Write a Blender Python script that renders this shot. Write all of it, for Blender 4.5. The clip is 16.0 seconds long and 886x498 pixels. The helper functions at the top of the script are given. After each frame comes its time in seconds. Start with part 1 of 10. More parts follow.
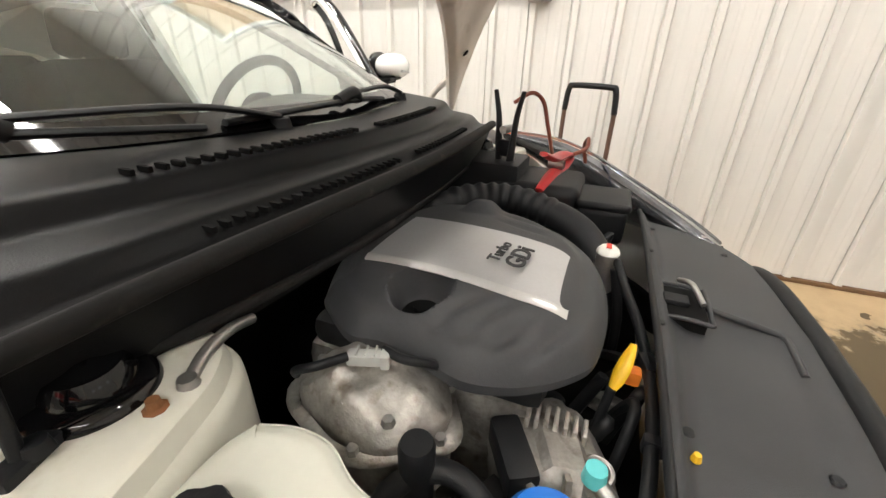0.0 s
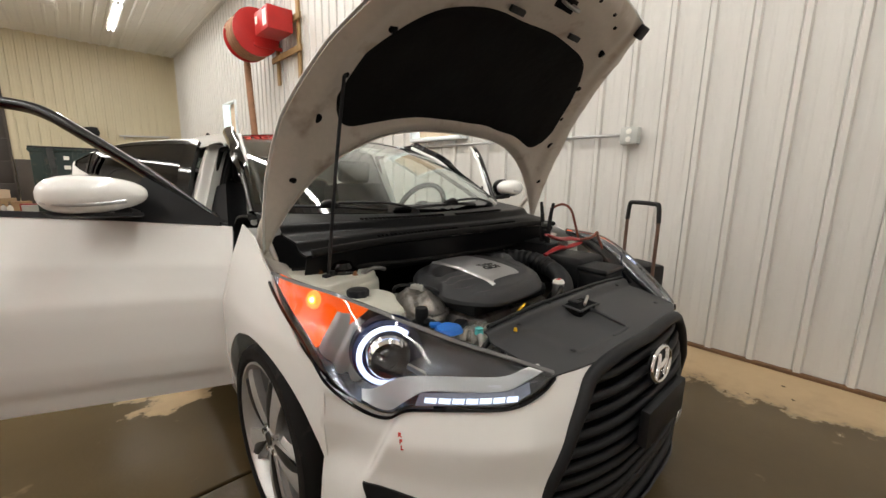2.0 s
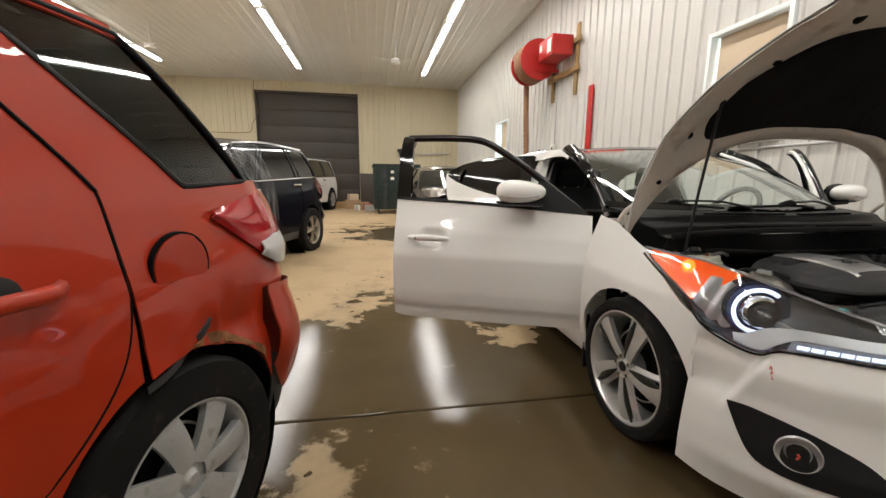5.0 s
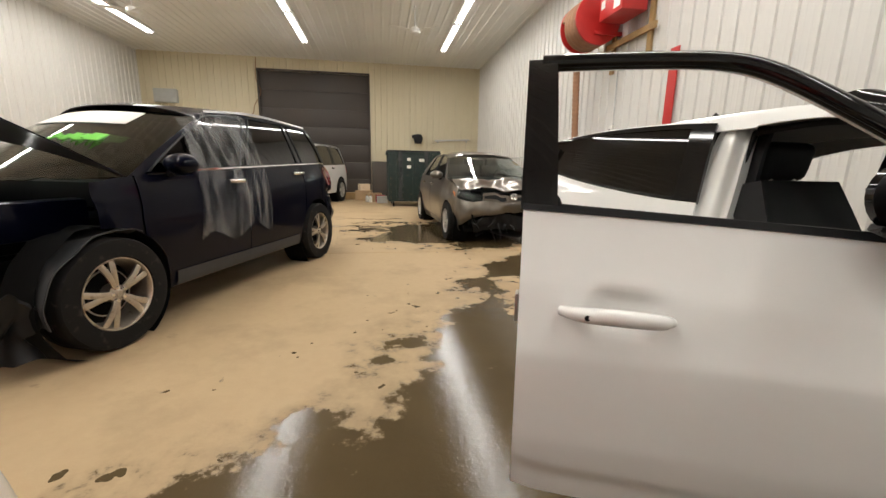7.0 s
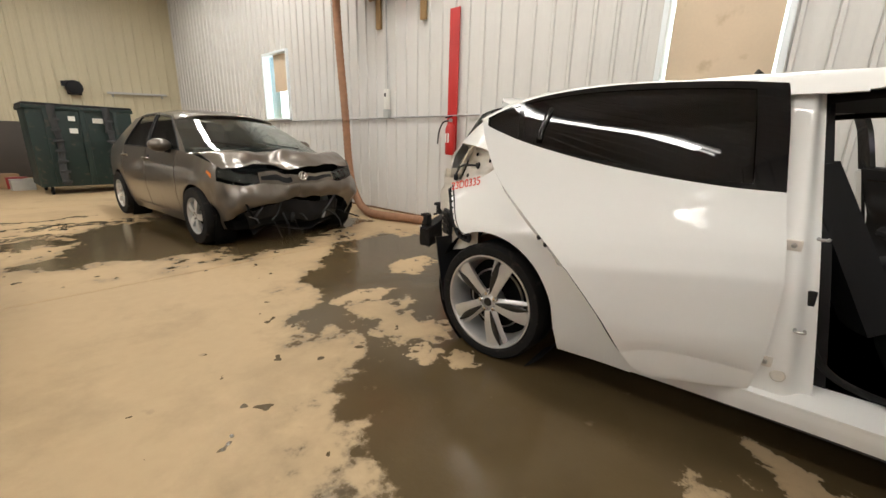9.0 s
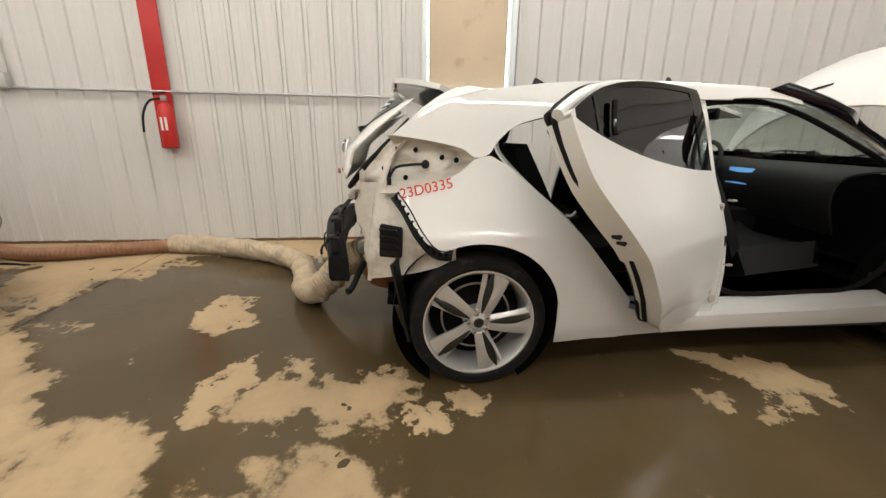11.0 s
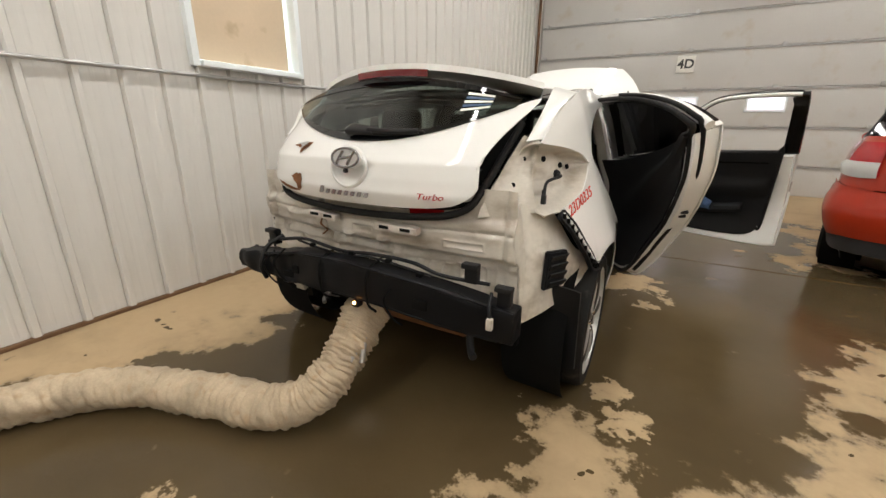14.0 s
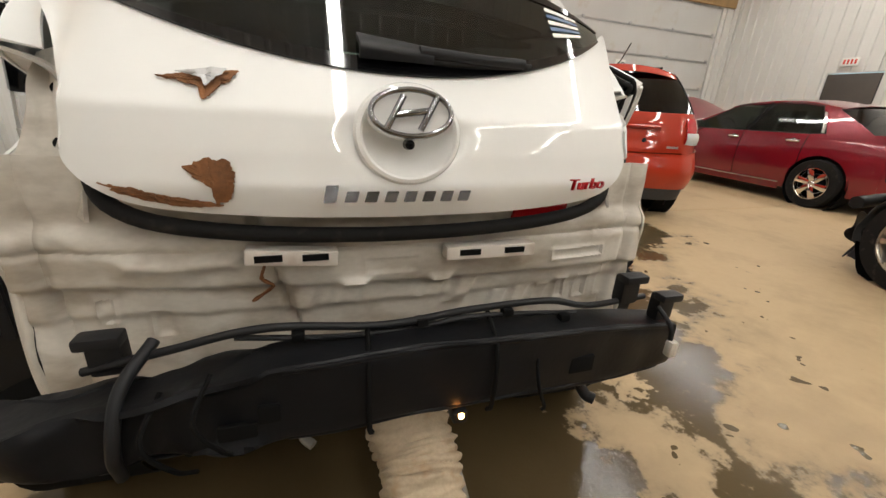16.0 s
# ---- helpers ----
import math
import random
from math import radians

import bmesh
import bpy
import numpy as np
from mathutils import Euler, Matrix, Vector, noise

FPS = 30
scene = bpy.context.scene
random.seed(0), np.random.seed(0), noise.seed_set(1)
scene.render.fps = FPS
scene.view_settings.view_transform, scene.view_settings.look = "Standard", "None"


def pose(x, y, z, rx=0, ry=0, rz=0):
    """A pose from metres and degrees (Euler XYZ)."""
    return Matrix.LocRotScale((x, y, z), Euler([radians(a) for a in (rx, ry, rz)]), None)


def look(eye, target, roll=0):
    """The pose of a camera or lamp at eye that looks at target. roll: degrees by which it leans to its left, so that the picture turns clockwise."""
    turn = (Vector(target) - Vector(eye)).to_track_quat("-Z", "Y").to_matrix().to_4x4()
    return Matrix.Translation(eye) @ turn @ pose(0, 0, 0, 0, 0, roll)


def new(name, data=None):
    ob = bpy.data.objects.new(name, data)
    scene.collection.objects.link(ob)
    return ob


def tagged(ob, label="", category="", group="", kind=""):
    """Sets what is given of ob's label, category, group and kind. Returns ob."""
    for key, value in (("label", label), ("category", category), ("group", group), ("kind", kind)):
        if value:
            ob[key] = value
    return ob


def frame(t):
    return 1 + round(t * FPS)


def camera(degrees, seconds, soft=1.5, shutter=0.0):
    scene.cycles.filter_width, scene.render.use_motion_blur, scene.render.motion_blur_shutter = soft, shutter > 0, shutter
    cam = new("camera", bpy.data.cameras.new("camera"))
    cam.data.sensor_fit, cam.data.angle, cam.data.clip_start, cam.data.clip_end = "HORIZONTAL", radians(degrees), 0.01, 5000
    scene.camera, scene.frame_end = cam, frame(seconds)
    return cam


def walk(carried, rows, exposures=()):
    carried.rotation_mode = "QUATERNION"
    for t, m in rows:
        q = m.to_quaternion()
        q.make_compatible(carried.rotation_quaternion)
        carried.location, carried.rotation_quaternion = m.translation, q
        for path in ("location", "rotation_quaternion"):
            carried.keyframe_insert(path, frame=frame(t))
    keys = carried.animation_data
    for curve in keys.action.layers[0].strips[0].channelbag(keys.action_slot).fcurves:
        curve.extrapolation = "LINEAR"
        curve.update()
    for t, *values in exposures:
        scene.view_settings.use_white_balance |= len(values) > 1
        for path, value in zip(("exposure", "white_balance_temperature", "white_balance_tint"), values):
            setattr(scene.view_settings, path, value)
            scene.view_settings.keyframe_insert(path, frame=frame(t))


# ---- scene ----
EXPOSURES = ((0, 1.02), (0.5, 0.74), (1.0, 0.60), (1.5, 0.42), (2.2, 0.14), (3.2, 0.07), (16, 0.05))
cam = camera(96.9, 16.0)
PATH = [
    (0, (0.732, 1.752, 1.130), (-0.937, 1.081, 0.257), 1.3),
    (0.5, (0.816, 1.92, 1.15), (-0.783, 0.915, 0.494), 1.5),
    (1, (0.938, 2.11, 1.163), (-0.574, 0.897, 0.671), 1.1),
    (1.5, (1.116, 2.342, 1.168), (-0.315, 1.008, 0.751), 1.4),
    (2, (1.244, 2.546, 1.176), (-0.096, 1.108, 0.805), 1.1),
    (2.5, (1.352, 2.75, 1.184), (0.084, 1.244, 0.83), 0.9),
    (3, (1.483, 2.882, 1.188), (0.306, 1.3, 0.853), 0.8),
    (3.5, (1.643, 2.984, 1.189), (0.611, 1.304, 0.853), 0.6),
    (4, (1.772, 3.007, 1.187), (0.936, 1.222, 0.848), 0.6),
    (4.5, (1.895, 2.982, 1.181), (1.296, 1.105, 0.838), 0.6),
    (5, (1.983, 2.838, 1.149), (1.636, 0.899, 0.803), 0.6),
    (5.2, (2.0, 2.74, 1.142), (1.741, 0.787, 0.796), 0.4),
    (7.3, (2.198, 1.114, 1.115), (1.856, -0.814, 0.708), 1.3),
    (7.5, (2.216, 0.966, 1.101), (1.764, -0.937, 0.687), 0.8),
    (8, (2.34, 0.559, 1.092), (1.552, -1.22, 0.63), 0.9),
    (8.5, (2.434, 0.166, 1.087), (1.306, -1.411, 0.595), 0.9),
    (9, (2.498, -0.227, 1.123), (1.043, -1.498, 0.605), 1.5),
    (9.5, (2.586, -0.593, 1.109), (0.884, -1.499, 0.576), 1.8),
    (10, (2.637, -0.94, 1.119), (0.782, -1.455, 0.577), 1.7),
    (10.2, (2.612, -1.089, 1.107), (0.722, -1.451, 0.562), 1.6),
    (12.3, (2.081, -2.531, 1.192), (0.447, -1.522, 0.633), 0.0),
    (12.5, (1.995, -2.648, 1.182), (0.426, -1.54, 0.626), -0.0),
    (13, (1.776, -2.937, 1.21), (0.38, -1.629, 0.627), -0.2),
    (13.5, (1.419, -3.087, 1.17), (0.235, -1.588, 0.577), 0.1),
    (14, (1.067, -3.14, 1.194), (0.138, -1.476, 0.588), 0.6),
    (14.5, (0.723, -3.143, 1.166), (0.104, -1.344, 0.55), 1.1),
    (15, (0.407, -3.019, 1.143), (0.155, -1.141, 0.502), 1.6),
    (15.5, (0.098, -2.824, 1.137), (0.268, -0.945, 0.474), 2.5),
    (16, (-0.165, -2.637, 1.084), (0.456, -0.864, 0.396), 3.5),
]
walk(cam, [(t, look(eye, target, roll)) for t, eye, target, roll in PATH], EXPOSURES)
# ---------------------------------------------------------------- light settings
CEIL = 5.15
LAMP_X = (0.0, 4.5, 9.0)
LAMP = (1.0, 0.975, 0.92)
WATTS = 300.0
SKY = 0.12
# wet and dry patches of the floor: centre and half axes, metres
WET = ((0.55, 0.2, 1.85, 2.25), (0.3, 2.6, 2.4, 1.9), (0.2, -1.9, 1.22, 1.6), (-0.4, -2.9, 1.1, 1.1), (0.6, -5.6, 1.9, 1.5), (2.6, 0.6, 0.7, 0.9), (2.1, -5.9, 1.0, 0.07), (2.4, -6.5, 0.9, 0.05), (2.0, -7.0, 0.9, 0.07), (2.3, -7.6, 0.7, 0.05))
DRY = ((-1.50, -2.2, 0.36, 0.5), (0.90, -1.95, 0.20, 0.32), (0.75, -2.5, 0.14, 0.12), (-0.05, -2.8, 0.18, 0.13), (0.95, 0.05, 0.13, 0.26), (1.08, -1.45, 0.12, 0.10), (-1.95, 2.3, 0.5, 2.2))

# ---------------------------------------------------------------- world and light
world = bpy.data.worlds.new("daylight")
scene.world = world
world.use_nodes = True
sky = world.node_tree.nodes.new("ShaderNodeTexSky")
sky.sky_type, sky.sun_disc = "NISHITA", False
sky.sun_elevation, sky.sun_rotation = radians(38), radians(-80)
world.node_tree.links.new(sky.outputs[0], world.node_tree.nodes["Background"].inputs[0])
world.node_tree.nodes["Background"].inputs[1].default_value = SKY

sun = new("sun", bpy.data.lights.new("sun", "SUN"))
sun.data.energy, sun.data.angle, sun.data.color = 2.0, radians(0.5), (1.0, 0.95, 0.88)
sun.matrix_world = look((-20, 6, 16), (0, 0, 0))


def tube_lamp(x, y0, y1, watts):
    lamp = new("tube_light", bpy.data.lights.new("tube_light", "AREA"))
    lamp.data.shape, lamp.data.size, lamp.data.size_y = "RECTANGLE", 0.16, y1 - y0
    lamp.data.energy, lamp.data.color = watts, LAMP
    lamp.matrix_world = pose(x, (y0 + y1) / 2, CEIL - 0.155)


for lx in LAMP_X:
    tube_lamp(lx, -12.9, 4.8, WATTS)

# ---------------------------------------------------------------- materials
MATS = {}


def M(name, col, rough=0.5, metal=0.0, var=0.12, scale=3.0, fine=60.0, bump=0.0, bscale=120.0, coat=0.0, spec=0.5,
      dark=None, stain=0.0, stain_col=(0.2, 0.15, 0.1), emit=0.0, flake=0.0, trans=0.0, alpha=1.0, stretch=(1, 1, 1), rvar=0.15):
    m = bpy.data.materials.new(name)
    m.use_nodes = True
    nt = m.node_tree
    N, L = nt.nodes, nt.links
    b = N["Principled BSDF"]
    tc = N.new("ShaderNodeTexCoord")
    mp = N.new("ShaderNodeMapping")
    mp.inputs["Scale"].default_value = stretch
    L.new(tc.outputs["Object"], mp.inputs[0])
    n1, n2 = N.new("ShaderNodeTexNoise"), N.new("ShaderNodeTexNoise")
    n1.inputs["Scale"].default_value, n2.inputs["Scale"].default_value = scale, fine
    n1.inputs["Detail"].default_value, n2.inputs["Detail"].default_value = 5, 3
    for n in (n1, n2):
        L.new(mp.outputs[0], n.inputs["Vector"])
    add = N.new("ShaderNodeMath")
    add.operation = "MULTIPLY_ADD"
    L.new(n1.outputs[0], add.inputs[0])
    add.inputs[1].default_value = 0.7
    sc = N.new("ShaderNodeMath")
    sc.operation = "MULTIPLY"
    L.new(n2.outputs[0], sc.inputs[0])
    sc.inputs[1].default_value = 0.3
    L.new(sc.outputs[0], add.inputs[2])
    ramp = N.new("ShaderNodeMapRange")
    ramp.inputs["From Min"].default_value, ramp.inputs["From Max"].default_value = 0.3, 0.7
    L.new(add.outputs[0], ramp.inputs[0])
    mix = N.new("ShaderNodeMix")
    mix.data_type = "RGBA"
    d = dark or tuple(c * (1 - var) for c in col)
    li = tuple(min(1, c * (1 + var * 0.5)) for c in col)
    mix.inputs[6].default_value, mix.inputs[7].default_value = (*d, 1), (*li, 1)
    L.new(ramp.outputs[0], mix.inputs[0])
    out = mix.outputs[2]
    if stain > 0:
        ns = N.new("ShaderNodeTexNoise")
        ns.inputs["Scale"].default_value, ns.inputs["Detail"].default_value = scale * 2.3, 8
        L.new(mp.outputs[0], ns.inputs["Vector"])
        mr = N.new("ShaderNodeMapRange")
        mr.inputs["From Min"].default_value, mr.inputs["From Max"].default_value = 0.62 - stain * 0.25, 0.78
        L.new(ns.outputs[0], mr.inputs[0])
        mx = N.new("ShaderNodeMix")
        mx.data_type = "RGBA"
        L.new(mr.outputs[0], mx.inputs[0])
        L.new(out, mx.inputs[6])
        mx.inputs[7].default_value = (*stain_col, 1)
        out = mx.outputs[2]
    L.new(out, b.inputs["Base Color"])
    rr = N.new("ShaderNodeMapRange")
    rr.inputs["To Min"].default_value, rr.inputs["To Max"].default_value = max(0.02, rough * (1 - rvar)), min(1, rough * (1 + rvar))
    L.new(add.outputs[0], rr.inputs[0])
    L.new(rr.outputs[0], b.inputs["Roughness"])
    b.inputs["Metallic"].default_value = metal
    b.inputs["Specular IOR Level"].default_value = spec
    b.inputs["Coat Weight"].default_value, b.inputs["Coat Roughness"].default_value = coat, 0.018
    if bump > 0:
        nb = N.new("ShaderNodeTexNoise")
        nb.inputs["Scale"].default_value, nb.inputs["Detail"].default_value = bscale, 4
        L.new(mp.outputs[0], nb.inputs["Vector"])
        bp = N.new("ShaderNodeBump")
        bp.inputs["Strength"].default_value, bp.inputs["Distance"].default_value = 1.0, bump
        L.new(nb.outputs[0], bp.inputs["Height"])
        L.new(bp.outputs[0], b.inputs["Normal"])
    if emit > 0:
        b.inputs["Emission Color"].default_value = (*col, 1)
        b.inputs["Emission Strength"].default_value = emit
    MATS[name] = m
    return m


def thin_glass(name, tint, gloss=0.9, rough=0.01):
    m = bpy.data.materials.new(name)
    m.use_nodes = True
    N, L = m.node_tree.nodes, m.node_tree.links
    N.remove(N["Principled BSDF"])
    t, g, mx, fr = N.new("ShaderNodeBsdfTransparent"), N.new("ShaderNodeBsdfGlossy"), N.new("ShaderNodeMixShader"), N.new("ShaderNodeLayerWeight")
    pw, sc = N.new("ShaderNodeMath"), N.new("ShaderNodeMath")
    t.inputs[0].default_value = (*tint, 1)
    g.inputs[0].default_value, g.inputs[1].default_value = (gloss, gloss, gloss, 1), rough
    fr.inputs[0].default_value = 0.5
    pw.operation, sc.operation = "POWER", "MULTIPLY_ADD"
    pw.inputs[1].default_value = 4.5
    sc.inputs[1].default_value, sc.inputs[2].default_value = 0.94, 0.05
    L.new(fr.outputs["Facing"], pw.inputs[0])
    L.new(pw.outputs[0], sc.inputs[0])
    L.new(sc.outputs[0], mx.inputs[0])
    L.new(t.outputs[0], mx.inputs[1])
    L.new(g.outputs[0], mx.inputs[2])
    L.new(mx.outputs[0], N["Material Output"].inputs[0])
    MATS[name] = m
    return m


M("white_paint", (0.83, 0.83, 0.81), 0.5, 0, 0.02, 2, 40, coat=1.0, rvar=0.1, spec=0.2)
M("white_under", (0.62, 0.58, 0.51), 0.5, 0, 0.18, 4, 50, stain=0.35, stain_col=(0.30, 0.25, 0.19), bump=0.0006, bscale=30)
M("white_inner", (0.66, 0.61, 0.55), 0.45, 0, 0.12, 4, 60, stain=0.2, stain_col=(0.35, 0.26, 0.2))
M("black_plastic", (0.010, 0.0105, 0.012), 0.5, 0, 0.35, 6, 150, bump=0.0003, bscale=500, spec=0.3)
M("grey_plastic", (0.046, 0.047, 0.050), 0.55, 0, 0.25, 5, 200, bump=0.0004, bscale=600, spec=0.35)
M("black_gloss", (0.004, 0.004, 0.0045), 0.06, 0, 0.2, 5, 60, coat=0.25, spec=0.35)
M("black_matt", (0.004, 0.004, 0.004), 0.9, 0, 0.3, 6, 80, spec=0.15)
M("felt", (0.008, 0.008, 0.008), 0.95, 0, 0.5, 9, 300, bump=0.004, bscale=25, spec=0.2)
M("rubber", (0.0085, 0.008, 0.0078), 0.75, 0, 0.35, 8, 90, bump=0.0006, bscale=200, stain=0.1, stain_col=(0.05, 0.043, 0.036), spec=0.25)
M("alloy", (0.62, 0.62, 0.61), 0.33, 0.6, 0.12, 12, 140, rvar=0.3)
M("alloy_dark", (0.045, 0.043, 0.04), 0.38, 0.7, 0.25, 12, 140)
M("hubcap", (0.52, 0.53, 0.53), 0.45, 0.3, 0.18, 9, 120, stain=0.15, stain_col=(0.25, 0.22, 0.18))
M("alloy_brown", (0.55, 0.50, 0.43), 0.35, 0.85, 0.25, 9, 120, stain=0.2, stain_col=(0.2, 0.13, 0.08))
M("chrome", (0.85, 0.85, 0.86), 0.06, 1.0, 0.05, 10, 90)
M("steel", (0.45, 0.44, 0.42), 0.4, 0.9, 0.3, 14, 160, bump=0.0008, bscale=60)
M("cast_alu", (0.42, 0.40, 0.37), 0.5, 0.75, 0.4, 18, 160, bump=0.002, bscale=90, stain=0.35, stain_col=(0.13, 0.10, 0.07))
M("silver_trim", (0.55, 0.55, 0.56), 0.35, 0.7, 0.1, 7, 200)
M("rust", (0.24, 0.10, 0.035), 0.8, 0.1, 0.5, 22, 140, bump=0.002, bscale=120)
M("seat", (0.006, 0.006, 0.007), 0.6, 0, 0.3, 10, 300, bump=0.0005, bscale=400, spec=0.3)
M("blue_trim", (0.03, 0.07, 0.16), 0.5, 0, 0.2, 10, 300)
M("white_plastic", (0.66, 0.66, 0.58), 0.4, 0, 0.08, 8, 90)
M("blue_cap", (0.02, 0.17, 0.62), 0.4, 0, 0.12, 14, 90)
M("yellow_plastic", (0.85, 0.50, 0.02), 0.4, 0, 0.15, 14, 90)
M("teal_plastic", (0.12, 0.55, 0.56), 0.4, 0, 0.1, 14, 90)
M("red_plastic", (0.36, 0.018, 0.02), 0.35, 0, 0.25, 12, 90)
M("red_lens", (0.45, 0.008, 0.012), 0.12, 0, 0.2, 12, 90, coat=0.8)
M("brake_lens", (0.16, 0.004, 0.008), 0.15, 0, 0.2, 12, 200, coat=0.8)
M("amber_lens", (0.95, 0.10, 0.002), 0.2, 0, 0.45, 22, 300, coat=0.8, emit=0.75)
M("bulb_amber", (1.0, 0.50, 0.08), 0.3, 0, 0, emit=14)
M("bulb_warm", (1.0, 0.45, 0.12), 0.3, 0, 0, emit=40)
M("badge_chrome", (0.36, 0.36, 0.38), 0.14, 1.0, 0.1, 9, 90)
M("led_white", (0.80, 0.87, 1.0), 0.3, 0, 0, emit=1.1)
M("halo_white", (0.70, 0.78, 1.0), 0.3, 0, 0, emit=1.5)
M("tube_white", (1.0, 0.97, 0.92), 0.4, 0, 0, emit=9)
M("ink_red", (0.70, 0.05, 0.03), 0.6, 0, 0.2, 60, 200)
M("ink_dark", (0.03, 0.03, 0.032), 0.6, 0, 0.1)
M("paper", (0.80, 0.79, 0.74), 0.7, 0, 0.05, 9, 80)
M("green_marker", (0.25, 0.80, 0.12), 0.6, 0, 0.2)
M("orange_paint", (0.42, 0.030, 0.008), 0.45, 0.0, 0.10, 3, 400, coat=0.9, spec=0.2)
M("navy_paint", (0.0015, 0.002, 0.008), 0.3, 0.0, 0.2, 3, 300, coat=0.3, spec=0.05)
M("taupe_paint", (0.15, 0.13, 0.108), 0.32, 0.6, 0.12, 3, 300, coat=0.9, stain=0.1, stain_col=(0.10, 0.08, 0.06))
M("maroon_paint", (0.22, 0.006, 0.018), 0.25, 0.3, 0.15, 3, 300, coat=1.0)
M("suv_white", (0.74, 0.75, 0.76), 0.35, 0, 0.05, 3, 60, coat=0.8)
M("wall_white", (0.67, 0.655, 0.625), 0.36, 0, 0.045, 1.2, 30, stain=0.0, stretch=(1, 1, 0.3))
M("wall_beige", (0.66, 0.59, 0.42), 0.45, 0, 0.06, 1.2, 30, stretch=(1, 1, 0.3))
M("ceiling_white", (0.78, 0.78, 0.76), 0.32, 0, 0.05, 1.0, 30)
M("door_white", (0.56, 0.55, 0.53), 0.45, 0, 0.06, 1.5, 40, stain=0.05, stain_col=(0.5, 0.46, 0.4))
M("door_brown", (0.050, 0.040, 0.034), 0.5, 0, 0.12, 1.2, 40)
M("dado_dark", (0.075, 0.062, 0.052), 0.6, 0, 0.2, 2, 40)
M("wood", (0.42, 0.27, 0.12), 0.7, 0, 0.3, 6, 80, stretch=(1, 1, 0.15), bump=0.0008, bscale=60)
M("wood_dark", (0.16, 0.085, 0.04), 0.8, 0, 0.4, 9, 80)
M("board_beige", (0.66, 0.52, 0.37), 0.6, 0, 0.08, 2, 40, stain=0.08, stain_col=(0.45, 0.33, 0.2))
M("reel_red", (0.50, 0.020, 0.018), 0.4, 0, 0.15, 5, 90)
M("hose_brown", (0.33, 0.17, 0.095), 0.75, 0, 0.25, 12, 120)
M("hose_cloth", (0.50, 0.405, 0.285), 0.9, 0, 0.30, 9, 130, bump=0.003, bscale=45, stain=0.2, stain_col=(0.38, 0.26, 0.15))
M("galvanised", (0.52, 0.52, 0.52), 0.4, 0.8, 0.2, 12, 120)
M("box_grey", (0.48, 0.49, 0.47), 0.5, 0.2, 0.1, 8, 90)
M("beam_yellow", (0.33, 0.22, 0.09), 0.6, 0, 0.3, 5, 90)
M("bin_green", (0.010, 0.026, 0.023), 0.5, 0.1, 0.3, 4, 60, stain=0.15, stain_col=(0.10, 0.07, 0.05))
M("rim_grey", (0.16, 0.16, 0.16), 0.3, 0, 0.15, 8, 90, coat=0.6)
M("pole_brown", (0.16, 0.095, 0.07), 0.4, 0.4, 0.2, 10, 90)
M("cable_copper", (0.22, 0.055, 0.03), 0.45, 0, 0.2, 10, 90)
M("window_white", (0.85, 0.90, 0.92), 0.5, 0, 0.03)
M("tape_blue", (0.20, 0.50, 0.70), 0.5, 0, 0.1)
M("cardboard", (0.40, 0.27, 0.15), 0.8, 0, 0.2, 5, 60)
thin_glass("glass_clear", (0.86, 0.92, 0.90))
thin_glass("glass_dark", (0.11, 0.11, 0.115))
thin_glass("glass_smoke", (0.45, 0.50, 0.48))
thin_glass("glass_lamp", (0.93, 0.95, 0.97))


def sheet_film(name):
    """Crinkled clear film taped over the open window."""
    m = bpy.data.materials.new(name)
    m.use_nodes = True
    N, L = m.node_tree.nodes, m.node_tree.links
    b = N["Principled BSDF"]
    b.inputs["Base Color"].default_value, b.inputs["Roughness"].default_value = (0.75, 0.77, 0.80, 1), 0.18
    nz = N.new("ShaderNodeTexNoise")
    nz.inputs["Scale"].default_value, nz.inputs["Detail"].default_value = 9, 6
    tc, mp = N.new("ShaderNodeTexCoord"), N.new("ShaderNodeMapping")
    mp.inputs["Scale"].default_value = (1, 1.3, 0.28)
    L.new(tc.outputs["Object"], mp.inputs[0])
    L.new(mp.outputs[0], nz.inputs["Vector"])
    mr = N.new("ShaderNodeMapRange")
    mr.inputs["From Min"].default_value, mr.inputs["From Max"].default_value = 0.42, 0.72
    mr.inputs["To Min"].default_value, mr.inputs["To Max"].default_value = 0.01, 0.17
    L.new(nz.outputs[0], mr.inputs[0])
    L.new(mr.outputs[0], b.inputs["Alpha"])
    bp = N.new("ShaderNodeBump")
    bp.inputs["Distance"].default_value = 0.02
    L.new(nz.outputs[0], bp.inputs["Height"])
    L.new(bp.outputs[0], b.inputs["Normal"])
    MATS[name] = m


sheet_film("film")


